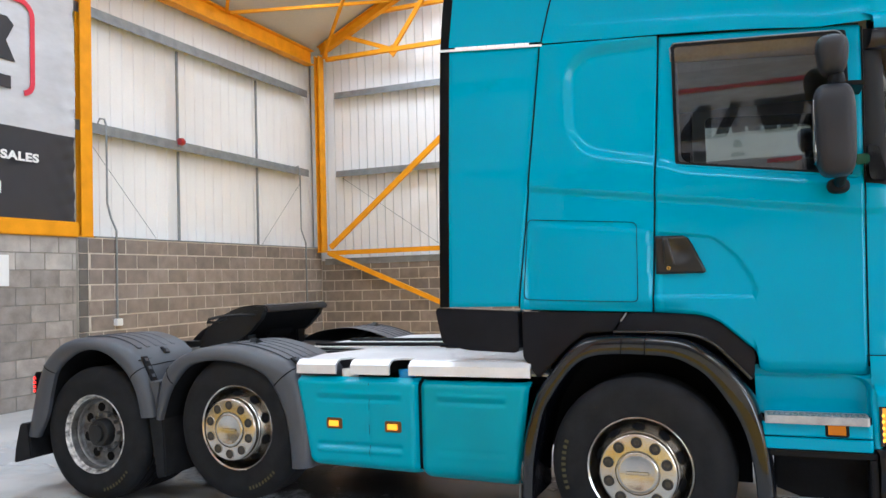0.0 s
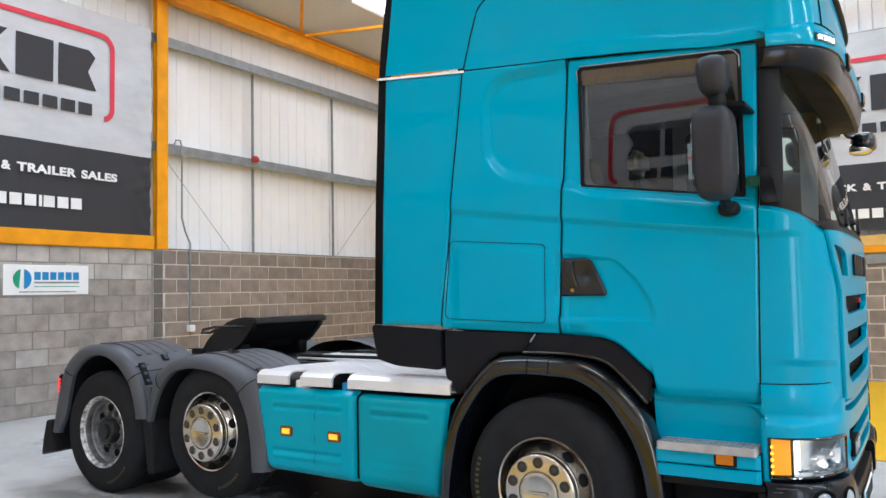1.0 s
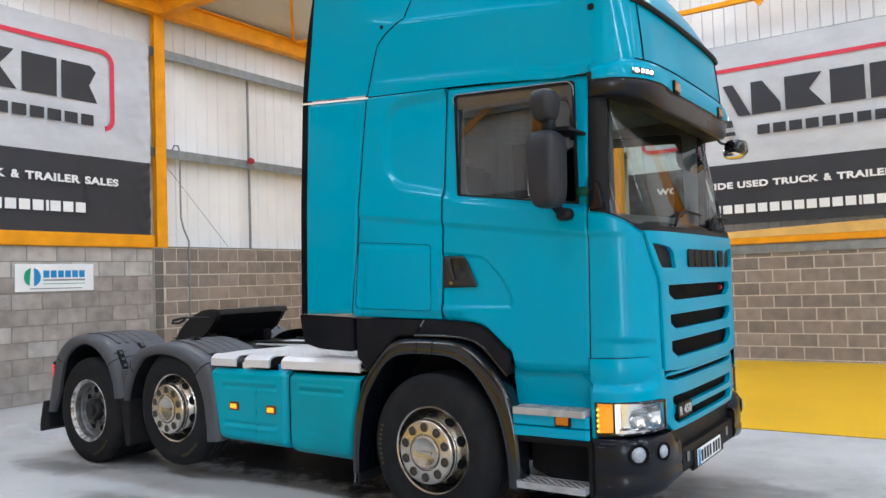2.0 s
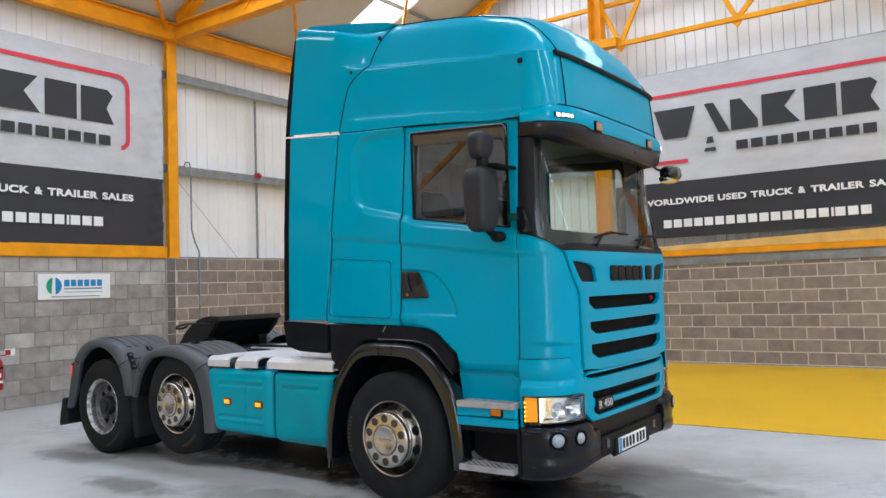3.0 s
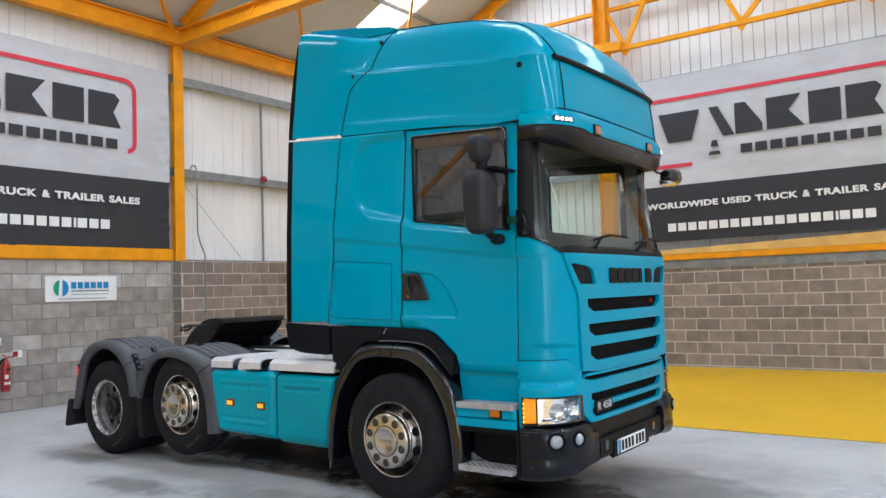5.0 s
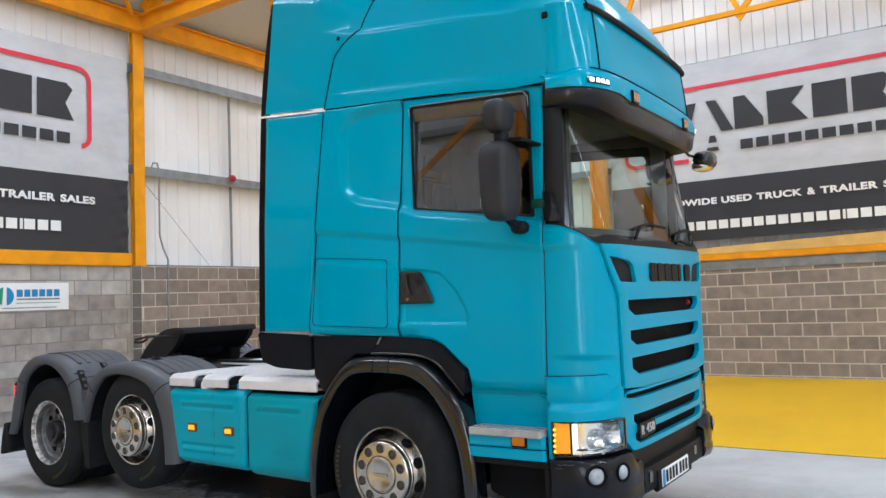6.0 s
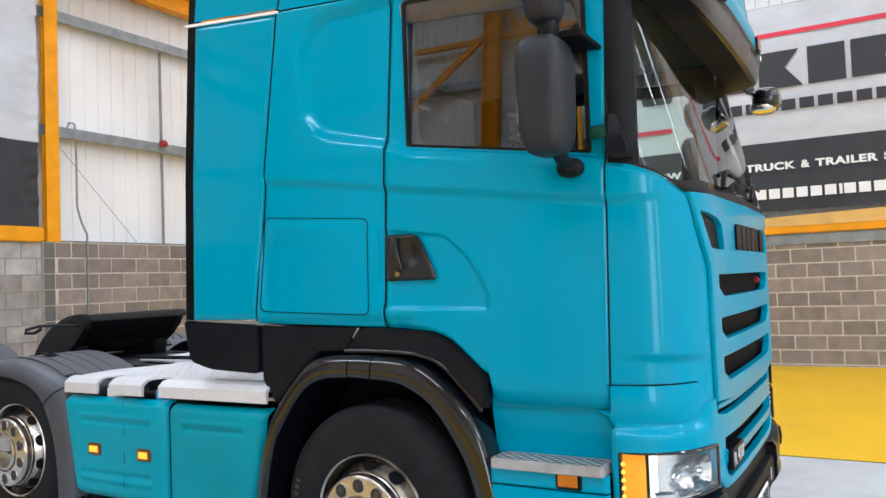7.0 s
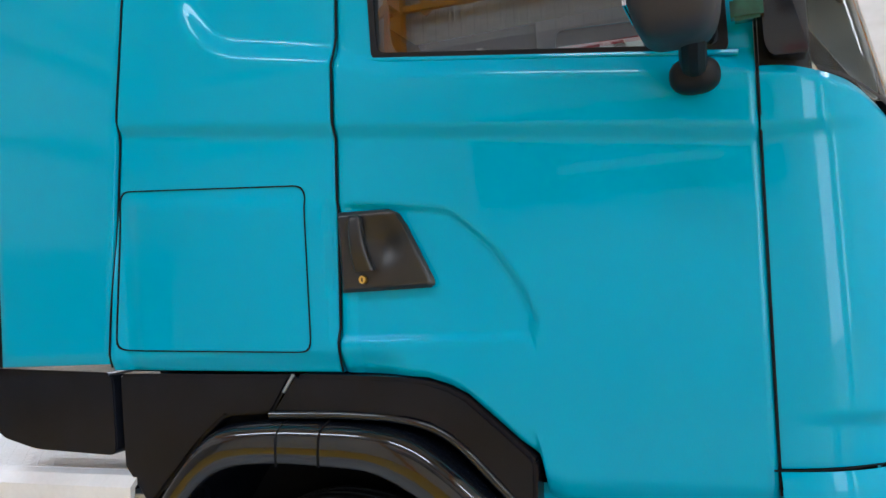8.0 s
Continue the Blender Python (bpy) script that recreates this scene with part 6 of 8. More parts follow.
part("intake_bar", prism(bmesh.new(), rounded([(5.0, 0.545), (6.2, 0.545), (6.28, 0.60), (6.28, 0.70), (4.92, 0.70), (4.92, 0.60)], 0.02), "x", 0.70, 0.765, 0.006), BLACK_SATIN, truck, "black slot below the grille")
for sgn in (-1, 1):
    # recess behind the lower step, with its frame
    part("step_recess", prism(bmesh.new(), [(-0.02, 0.672), (0.445, 0.672), (0.445, 0.34), (0.30, 0.325), (-0.02, 0.44)], "y", YC + sgn * (HALF - 0.16), YC + sgn * (HALF - 0.12), 0.01), DARK, truck, "black recess round the lower step")
    part("step_frame", prism(bmesh.new(), [(-0.04, 0.672), (0.46, 0.672), (0.46, 0.635), (-0.04, 0.635)], "y", YC + sgn * (HALF - 0.12), YC + sgn * (HALF + 0.012), 0.006), BLACK_SATIN, truck, "black frame over the lower step")
    part("step_hanger", prism(bmesh.new(), [(0.425, 0.64), (0.46, 0.64), (0.46, 0.335), (0.425, 0.345)], "y", YC + sgn * (HALF - 0.12), YC + sgn * (HALF + 0.012), 0.006), BLACK_SATIN, truck, "black hanger of the lower step")
for sv, r in ((-0.80, 0.046), (-0.655, 0.040), (0.655, 0.040), (0.80, 0.046)):
    x, half = front_plan(sv)
    xa, ha = front_plan(sv - 0.01)
    xb, hb = front_plan(sv + 0.01)
    along = Vector((xb - xa, math.copysign(hb, sv) - math.copysign(ha, sv), 0)).normalized()
    facing = Vector((along.y, -along.x, 0))
    facing = facing if facing.x > 0 else -facing
    rot = facing.to_track_quat("-Y", "Z").to_matrix().to_4x4()
    put = Matrix.Translation(Vector((x + 0.030, YC + math.copysign(half + 0.022, sv), 0.602)) + facing * 0.003) @ rot
    bm = turned(bmesh.new(), [(r * 1.02, 0.001), (r * 1.18, 0.0), (r * 1.34, -0.006), (r * 1.42, 0.012)], (0, 0, 0), 28)
    bmesh.ops.transform(bm, matrix=put, verts=bm.verts)
    fog = part("fog_lamp", bm, DARK, bumper, "round fog lamp in a black bowl")
    bm = turned(bmesh.new(), [(0, -0.016), (r * 0.35, -0.015), (r * 0.7, -0.010), (r * 0.93, -0.002), (r * 1.03, 0.008)], (0, 0, 0), 28)
    bmesh.ops.transform(bm, matrix=put, verts=bm.verts)
    part("lens", bm, FOG_GLASS, fog, "pale silver lens")
part("number_plate", boxed((0.818, 5.265, 0.395), (0.826, 5.80, 0.502), 0.003), PRINT_WHITE, bumper, "white number plate with dark bars")
part("plate_band", boxed((0.8265, 5.267, 0.398), (0.829, 5.310, 0.499)), SIGN_BLUE, bumper, "blue band of the number plate", smooth=False)
for k in range(7):
    y = 5.33 + k * 0.063 + (0.02 if k > 3 else 0)
    part("plate_bar", boxed((0.8265, y, 0.412), (0.8285, y + 0.040, 0.487)), BLACK_SATIN, bumper, "dark plate bar", smooth=False)
part("plate_holder", boxed((0.78, 5.20, 0.375), (0.8185, 5.90, 0.515), 0.01, 2), BLACK_SATIN, bumper, "black plate holder")
for y in (5.10, 6.02):
    part("tow_eye_cover", boxed((0.79, y - 0.035, 0.45), (0.813, y + 0.035, 0.53), 0.008, 2), BLACK_GLOSS, bumper, "square black cover")


LAMP_SILVER = surface("lamp_reflector", (0.86, 0.87, 0.88), 0.16, metal=1.0, vary=0.06, scale=20, bump=0.02, rough_vary=0.05)
WHITE_SOFT = glow("soft_white_guide", (0.95, 0.97, 1.0), 0.55)


def headlamp(sgn):
    e = empty("headlamp", (0.6, YC + sgn * 1.0, 0.8))
    adopt(e, truck)
    tagged(e, "wrap-round clear headlamp with a lit amber end")
    inv = Matrix.Translation((0.6, YC + sgn * 1.0, 0.8)).inverted()
    def piece(nm, bm, mat, lab="", **kw):
        ob = new(nm, mesh_from(nm, bm, mat, **kw))
        ob.parent, ob.matrix_parent_inverse = e, inv
        return tagged(ob, lab)
    def wrap(s0, s1, z0, z1, out, nu=20, nv=4):
        bm = bmesh.new()
        def at(u, v):
            s = mix(s0, s1, u)
            x, half = front_plan(s)
            z = mix(z0, z1, v) - 0.05 * (1 - abs(s)) * (2 * v - 1) + 0.008
            return (x + out, YC + sgn * (half + out * 0.6), z)
        patch(bm, at, nu, nv)
        return bm
    def bowls(s, z):
        deep = 0.018
        for sc, zc, rs, rz, d in ((0.675, 0.80, 0.055, 0.075, 0.035), (0.765, 0.79, 0.045, 0.06, 0.03)):
            q = math.hypot((s - sc) / rs, (z - zc) / rz)
            deep += d * (1 - min(q, 1) ** 2) if q < 1 else 0
        # stepped shelf along the foot
        return deep - 0.014 * smooth01((0.745 - z) / 0.008 + 0.5) + 0.010 * smooth01((0.62 - s) / 0.004 + 0.5)
    bm = bmesh.new()
    def bowl_at(u, v):
        s = mix(0.61, 0.872, u)
        z = mix(0.705, 0.893, v) - 0.05 * (1 - s) * (2 * v - 1) + 0.008
        x, half = front_plan(s)
        d = bowls(s, z)
        return (x - d * 0.9, YC + sgn * (half - d * 0.4), z)
    patch(bm, bowl_at, 48, 28)
    piece("reflector_bowl", bm, LAMP_SILVER, "silver reflector with two bowls")
    for s, z, r in ((0.675, 0.80, 0.024), (0.765, 0.79, 0.019)):
        x, half = front_plan(s)
        bm = bmesh.new()
        bmesh.ops.create_uvsphere(bm, u_segments=16, v_segments=10, radius=r, matrix=Matrix.Translation((x - 0.05, YC + sgn * (half - 0.02), z)) @ Matrix.Diagonal((1.3, 1, 1, 1)))
        piece("bulb_cap", bm, LAMP_SILVER, "silver bulb cap")
    bm = wrap(0.892, 0.972, 0.712, 0.888, -0.016)
    piece("indicator", bm, INDICATOR, "amber turn signal")
    for k in range(5):
        s = 0.962
        x, half = front_plan(s)
        bm = bmesh.new()
        bmesh.ops.create_uvsphere(bm, u_segments=10, v_segments=6, radius=0.0085, matrix=Matrix.Translation((x - 0.010, YC + sgn * (half + 0.002), 0.735 + k * 0.031)))
        piece("diode", bm, AMBER_LIT, "lit amber diode")
    piece("daylight_guide", wrap(0.858, 0.884, 0.712, 0.888, -0.012, 8, 3), WHITE_SOFT, "lit white daytime light guide")
    piece("guide_foot", wrap(0.70, 0.884, 0.706, 0.722, -0.010, 12, 2), WHITE_SOFT, "pale light guide along the foot")
    lens = piece("lens", wrap(0.605, 0.976, 0.70, 0.897, 0.004), LENS_CLEAR, "clear lamp lens")
    face_out(lens, (1, sgn, 0))
    lens.visible_shadow = False
    bm = bmesh.new()
    for z in (0.697, 0.90):
        tube(bm, [(front_plan(s)[0] + 0.002, YC + sgn * front_plan(s)[1], z + (0.05 * (1 - s) if z < 0.8 else -0.05 * (1 - s)) + 0.008) for s in [0.605 + k * 0.0371 for k in range(11)]], 0.008, 6)
    for s in (0.605, 0.976):
        tube(bm, [(front_plan(s)[0] + 0.002, YC + sgn * front_plan(s)[1], z + (0.05 * (1 - s) if z < 0.8 else -0.05 * (1 - s)) + 0.008) for z in (0.697, 0.90)], 0.008, 6)
    piece("bezel", bm, BLACK_GLOSS, "black lamp bezel")


for sgn in (-1, 1):
    headlamp(sgn)
    # teal brow over the lamp and the step panel behind it
    front_sheet("lamp_brow", 0.60 * sgn, 0.985 * sgn, lambda s: 0.905, lambda s: 1.075, 30, 16, TEAL, "teal brow over the headlamp", lambda s, z: -0.010 + 0.030 * smooth01((z - 0.955) / 0.055) * smooth01((abs(s) - 0.62) / 0.08))

for s in (1, -1):
    y = YC - s * (HALF + 0.035)
    def pocket(x, z):
        """How far the step panel lies behind the door: a deep scoop over the tread, flush at its post."""
        return 0.030 + 0.060 * inside_box(x, z, -0.60, 0.448, 0.70, 1.050 - 0.02 * max(x - 0.2, 0), 0.085, 0.022) * (0.55 + 0.45 * smooth01((1.07 - z) / 0.2)) + 0.012 * smooth01((1.06 - z) / 0.03 + 0.5) + 0.045 * smooth01((z - 1.035) / 0.03)
    bm = bmesh.new()
    patch(bm, lambda u, v: (mix(-0.095, 0.492, u), YC - s * (HALF - pocket(mix(-0.095, 0.492, u), mix(0.835, 1.10, v)) - 0.035 * smooth01((mix(-0.095, 0.492, u) - 0.46) / 0.03) ** 2 * 0.5), mix(0.835, 1.10, v)), 90, 60)
    part("step_panel", bm, TEAL, truck, "teal step panel with a scoop above the tread", angle=60)
    bm = bmesh.new()
    patch(bm, lambda u, v: (mix(0.444, 0.484, u), YC - s * (HALF - 0.004 - 0.012 * abs(2 * u - 1) ** 4), mix(0.69, 0.99, v)), 8, 6)
    part("step_post", bm, TEAL, truck, "teal post beside the headlamp", angle=60)
    for z0, z1 in ((0.675, 0.738), (0.742, 0.815)):
        bm = bmesh.new()
        patch(bm, lambda u, v: (mix(-0.07, 0.445, u), YC - s * (HALF + 0.035 - 0.010 * smooth01(abs(2 * v - 1) * 6 - 5) - 0.02 * smooth01(abs(2 * u - 1) * 20 - 19)), mix(z0, z1, v)), 40, 24)
        part("step_panel", bm, TEAL, truck, "teal step panel below the tread", angle=60)
    part("step_backing", boxed((-0.06, min(YC - s * (HALF - 0.15), YC - s * (HALF - 0.3)), 0.66), (0.45, max(YC - s * (HALF - 0.15), YC - s * (HALF - 0.3)), 1.09)), DARK, truck, "dark step backing", smooth=False)
    for zc, x0, x1, out, lab in ((0.832, -0.055, 0.432, 0.055, "silver tread plate of the upper step"), (0.385, -0.035, 0.425, 0.075, "silver tread plate of the lower step")):
        bm = bmesh.new()
        prism(bm, rounded([(x0, YC - s * (HALF + out)), (x1, YC - s * (HALF + out)), (x1, YC - s * (HALF - 0.10)), (x0, YC - s * (HALF - 0.10))], 0.02), "z", zc - 0.022, zc + 0.018, 0.006)
        step = part("step", bm, STEP_GREY, truck, lab)
        wide = out + 0.09
        n = 9
        for k in range(-3, n):
            for up in (1, -1):
                # one diagonal bar, clipped to the tread
                xa, xb = x0 + 0.012 + k * 0.052, x0 + 0.012 + k * 0.052 + 0.15
                ta, tb = max(0, (x0 + 0.012 - xa) / (xb - xa)), min(1, (x1 - 0.012 - xa) / (xb - xa))
                if tb - ta < 0.15:
                    continue
                ya, yb = YC - s * (HALF + out - 0.008), YC - s * (HALF - 0.07)
                if up < 0:
                    ya, yb = yb, ya
                part("tread_rib", square_bar(bmesh.new(), (mix(xa, xb, ta), mix(ya, yb, ta), zc + 0.0180), (mix(xa, xb, tb), mix(ya, yb, tb), zc + 0.0180), 0.006, 0.004), ALLOY, step, smooth=False)
    part("marker_frame", boxed((0.228, YC - s * (HALF + 0.033) - 0.010, 0.748), (0.338, YC - s * (HALF + 0.033) + 0.014, 0.822), 0.006, 2), BLACK_SATIN, truck, "black frame of the side marker")
    part("side_marker", boxed((0.235, YC - s * (HALF + 0.035) - 0.012, 0.755), (0.328, YC - s * (HALF + 0.035) + 0.018, 0.815), 0.006, 2), AMBER, truck, "orange side marker lamp")

# ---- front wheel arch ----
ARCH_OUT_RAW = [(-1.395, 0.30), (-1.39, 0.50), (-1.372, 0.66), (-1.30, 0.90), (-1.22, 1.025), (-1.14, 1.125), (-1.06, 1.205), (-0.99, 1.245), (-0.90, 1.258), (-0.77, 1.263), (-0.55, 1.256), (-0.42, 1.234), (-0.32, 1.18), (-0.22, 1.095), (-0.12, 0.975), (-0.068, 0.845), (-0.036, 0.70), (-0.016, 0.52), (-0.010, 0.34)]
ARCH_IN_RAW = [(-1.325, 0.30), (-1.312, 0.52), (-1.25, 0.80), (-1.19, 0.91), (-1.14, 0.985), (-1.07, 1.07), (-0.992, 1.125), (-0.90, 1.148), (-0.76, 1.155), (-0.65, 1.150), (-0.52, 1.140), (-0.42, 1.10), (-0.335, 1.04), (-0.26, 0.945), (-0.19, 0.83), (-0.150, 0.725), (-0.127, 0.62), (-0.112, 0.50), (-0.104, 0.34)]
ARCH_OUT_POINTS, ARCH_IN_POINTS = curve_through(ARCH_OUT_RAW, 3), curve_through(ARCH_IN_RAW, 3)
for s in (1, -1):
    bm = bmesh.new()
    ARCH_OUT, ARCH_IN = ARCH_OUT_POINTS, ARCH_IN_POINTS
    n = len(ARCH_OUT)
    y_face, y_in = YC - s * (HALF + 0.045), YC - s * (HALF - 0.38)
    layers = []
    for w, y in ((0.0, y_in), (0.0, y_face + s * 0.016), (0.03, y_face + s * 0.006), (0.09, y_face + s * 0.001), (0.40, y_face), (0.68, y_face + s * 0.002), (0.78, y_face + s * 0.006), (0.86, y_face + s * 0.014), (0.93, y_face + s * 0.026), (0.98, y_face + s * 0.042), (1.0, y_face + s * 0.062), (1.0, y_face + s * 0.12)):
        layers.append([bm.verts.new((mix(p[0], q[0], w), y, mix(p[1], q[1], w))) for p, q in zip(ARCH_IN, ARCH_OUT)])
    for a, b in zip(layers, layers[1:]):
        for i in range(n - 1):
            bm.faces.new((a[i], a[i + 1], b[i + 1], b[i]))
    part("wheel_arch", bm, BLACK_GLOSS, truck, "gloss black front wheel arch", angle=50)
    bead = curve_through([(-0.83, 1.278), (-0.60, 1.277), (-0.42, 1.263), (-0.306, 1.222), (-0.20, 1.122), (-0.112, 1.028)], 6)
    part("arch_bead", tube(bmesh.new(), [(x, YC - s * (HALF - 0.010), z) for x, z in bead], 0.011, 12), BLACK_GLOSS, truck, "gloss black bead under the arch shoulder")
    # dark panels between arch and cab
    bm = bmesh.new()
    prism(bm, [(-1.378, 1.398), (-0.768, 1.383), (-0.840, 1.278), (-1.0, 1.270), (-1.09, 1.20), (-1.17, 1.12), (-1.29, 1.0), (-1.378, 1.12)], "y", YC - s * (HALF - 0.03), YC - s * (HALF - 0.10), 0.008)
    part("arch_filler", bm, BLACK_SHEEN, truck, "black filler panel behind the arch")
    bm = bmesh.new()
    prism(bm, [(-0.742, 1.386), (-0.61, 1.382), (-0.44, 1.374), (-0.36, 1.364), (-0.30, 1.345), (-0.255, 1.321), (-0.17, 1.246), (-0.098, 1.180), (-0.086, 1.164), (-0.094, 1.05), (-0.112, 1.030), (-0.20, 1.125), (-0.306, 1.225), (-0.36, 1.252), (-0.411, 1.265), (-0.60, 1.279), (-0.825, 1.282)], "y", YC - s * (HALF - 0.008), YC - s * (HALF - 0.10), 0.014)
    part("arch_shoulder", bm, BLACK_SHEEN, truck, "gloss black shoulder over the arch")
    for x in (-0.782, -0.652):
        part("arch_joint", tube(bmesh.new(), [(x - 0.006, y_face + s * 0.004, 1.152), (x - 0.004, y_face - s * 0.0005, 1.17), (x, y_face + s * 0.001, 1.225), (x + 0.002, y_face + s * 0.010, 1.243), (x + 0.004, y_face + s * 0.026, 1.254), (x + 0.005, y_face + s * 0.060, 1.262)], 0.0032, 6), DARK, truck, "dark joint in the arch")
    part("joint_clip", tube(bmesh.new(), [(-0.756, YC - s * (HALF - 0.022), 1.385), (-0.772, YC - s * (HALF - 0.020), 1.362), (-0.790, YC - s * (HALF - 0.022), 1.338)], 0.005, 6), GALV, truck, "pale metal clip in the joint behind the arch shoulder")
    part("arch_liner", boxed((-1.34, min(YC - s * 0.62, YC - s * 0.60), 0.35), (-0.14, max(YC - s * 0.62, YC - s * 0.60), 1.2)), DARK, truck, "dark inner wheel arch wall", smooth=False)
    part("engine_side", boxed((-1.35, min(YC - s * (HALF - 0.12), YC - s * 0.3), 1.15), (-0.02, max(YC - s * (HALF - 0.12), YC - s * 0.3), 1.40)), DARK, truck, "dark underside of the cab", smooth=False)
    # flap behind the front wheel
    part("arch_flap", prism(bmesh.new(), [(-1.42, 0.36), (-1.395, 0.36), (-1.405, 0.20), (-1.425, 0.20)], "y", YC - s * (HALF - 0.06), YC - s * (HALF - 0.32)), RUBBER, truck, "black rubber flap", smooth=False)


# ---- wheels ----
WHEEL_Y = 4.45


def tyre_mesh(bm, c, r, rim, y0, width):
    """Outer face at y0; the tread wraps round to y0 + width."""
    w = width
    turned(bm, [(rim, 0.012), (rim + 0.012, 0.0), (rim + 0.05, -0.004), (mix(rim, r, 0.45), -0.012), (r - 0.075, -0.008), (r - 0.035, 0.012), (r - 0.012, 0.03), (r - 0.002, 0.055)], (c[0], y0, c[1]), 72)
    # tread with grooves round it
    prof = [(r - 0.002, 0.055)]
    for k in range(4):
        a = 0.055 + (w - 0.11) * (k + 1) / 5
        prof += [(r, a - 0.008), (r - 0.014, a - 0.005), (r - 0.014, a + 0.005), (r, a + 0.008)]
    prof += [(r - 0.002, w - 0.055), (r - 0.035, w - 0.012), (mix(rim, r, 0.5), w + 0.01), (rim, w - 0.01)]
    turned(bm, prof, (c[0], y0, c[1]), 72)
    bmesh.ops.remove_doubles(bm, verts=bm.verts, dist=1e-4)
    return bm


NUT_DARK = surface("dark_nut_hollow", (0.020, 0.017, 0.014), 0.6, vary=0.3, bump=0.05)
NUT_RUST = surface("rusty_wheel_nut", (0.060, 0.048, 0.036), 0.5, metal=0.4, vary=0.4, scale=40, bump=0.1)
RIM_WORN = surface("worn_pale_rim_steel", (0.42, 0.41, 0.40), 0.45, metal=0.3, vary=0.9, scale=24, bump=0.2)
DISC_STEEL = surface("oily_steel_disc", (0.13, 0.13, 0.135), 0.42, metal=0.5, vary=0.7, scale=12, bump=0.2)


def wheel_end(name, x, z, r, kind, label):
    """One road wheel on the driver's side; face towards -y."""
    e = empty(name, (x, WHEEL_Y, z))
    adopt(e, truck)
    tagged(e, label)
    inv = Matrix.Translation((x, WHEEL_Y, z)).inverted()
    def piece(nm, bm, mat, lab="", angle=35):
        ob = new(nm, mesh_from(nm, bm, mat, angle=angle))
        ob.parent, ob.matrix_parent_inverse = e, inv
        return tagged(ob, lab)
    y0 = WHEEL_Y
    piece("tyre", tyre_mesh(bmesh.new(), (x, z), r, 0.288, y0, 0.315), RUBBER, "black tyre with faint yellow letters")
    if kind == "alloy":
        bm = bmesh.new()
        turned(bm, [(0.300, 0.006), (0.293, -0.006), (0.283, 0.0), (0.276, 0.03), (0.272, 0.095)], (x, y0, z), 64)
        piece("rim", bm, ALLOY, "polished rim edge")
        # the disc slopes out to the hub, with hand holes through it
        holes = 10
        bm = bmesh.new()
        turned(bm, [(0.272, 0.095), (0.266, 0.085), (0.255, 0.055), (0.219, -0.01), (0.212, -0.02)], (x, y0, z), 80)
        piece("dish", bm, ALLOY, "polished wheel dish")
        slope = math.atan2(0.075, 0.04)
        for k in range(holes):
            a = (k + 0.5) * math.tau / holes
            bm = bmesh.new()
            out, up = Vector((math.cos(a), 0, math.sin(a))), Vector((-math.sin(a), 0, math.cos(a)))
            along = out * math.cos(slope) + Vector((0, 1, 0)) * math.sin(slope)
            away = out * math.sin(slope) - Vector((0, 1, 0)) * math.cos(slope)
            c = Vector((x, y0, z)) + out * 0.236 + Vector((0, 0.0185, 0)) + away * 0.0035
            bm.faces.new([bm.verts.new(c + 0.030 * math.cos(q * math.tau / 18) * along + 0.036 * math.sin(q * math.tau / 18) * up) for q in range(18)])
            ring = bmesh.ops.extrude_face_region(bm, geom=list(bm.faces))
            for v in ring["geom"]:
                if isinstance(v, bmesh.types.BMVert):
                    v.co -= away * 0.006
            piece("hand_hole", bm, DARK, "dark oval hand hole")
        bm = bmesh.new()
        turned(bm, [(0.212, -0.010), (0.217, -0.016), (0.217, -0.030), (0.213, -0.034), (0.216, -0.056), (0.212, -0.070), (0.205, -0.077), (0.200, -0.078), (0.122, -0.080), (0.118, -0.071), (0.112, -0.070)], (x, y0, z), 64)
        piece("hub_ring", bm, ALLOY, "polished hub ring")
        bm = bmesh.new()
        turned(bm, [(0.115, -0.068), (0.112, -0.084), (0.104, -0.089), (0.092, -0.089), (0.088, -0.0865), (0.0, -0.0875)], (x, y0, z), 48)
        piece("hub_cap", bm, ALLOY, "polished hub cap")
        piece("cap_emblem", boxed((x - 0.060, y0 - 0.0905, z - 0.009), (x + 0.060, y0 - 0.086, z + 0.009), 0.003, 2), ALLOY, "raised bar on the hub cap")
        for k in range(10):
            a = (k + 0.5) * math.tau / 10
            c = (x + 0.166 * math.cos(a), y0, z + 0.166 * math.sin(a))
            piece("nut_cup", turned(bmesh.new(), [(0.034, -0.0775), (0.0335, -0.083), (0.0305, -0.083), (0.0295, -0.0805)], c, 20), ALLOY, "polished wheel nut collar")
            piece("nut_hollow", turned(bmesh.new(), [(0.0297, -0.0812), (0.020, -0.0808), (0.0, -0.0806)], c, 20), NUT_DARK, "dark hollow of the nut cover")
            piece("wheel_nut", turned(bmesh.new(), [(0.017, -0.0806), (0.016, -0.0835), (0.010, -0.0845), (0.0, -0.0845)], c, 6), NUT_RUST, "rusty wheel nut", 20)
    else:
        bm = bmesh.new()
        turned(bm, [(0.302, 0.006), (0.294, -0.004), (0.284, 0.004), (0.278, 0.024), (0.270, 0.030)], (x, y0, z), 64)
        piece("rim", bm, RIM_WORN, "worn pale steel rim edge")
        bm = bmesh.new()
        turned(bm, [(0.270, 0.030), (0.262, 0.046), (0.258, 0.078), (0.248, 0.088), (0.244, 0.104)], (x, y0, z), 64)
        piece("barrel", bm, STEEL, "dirty grey steel barrel of the wheel")
        bm = bmesh.new()
        turned(bm, [(0.244, 0.104), (0.236, 0.118), (0.155, 0.123), (0.148, 0.110), (0.10, 0.102), (0.095, 0.06), (0.085, 0.05), (0.0, 0.045)], (x, y0, z), 64)
        piece("disc", bm, DISC_STEEL, "dark oily wheel disc")
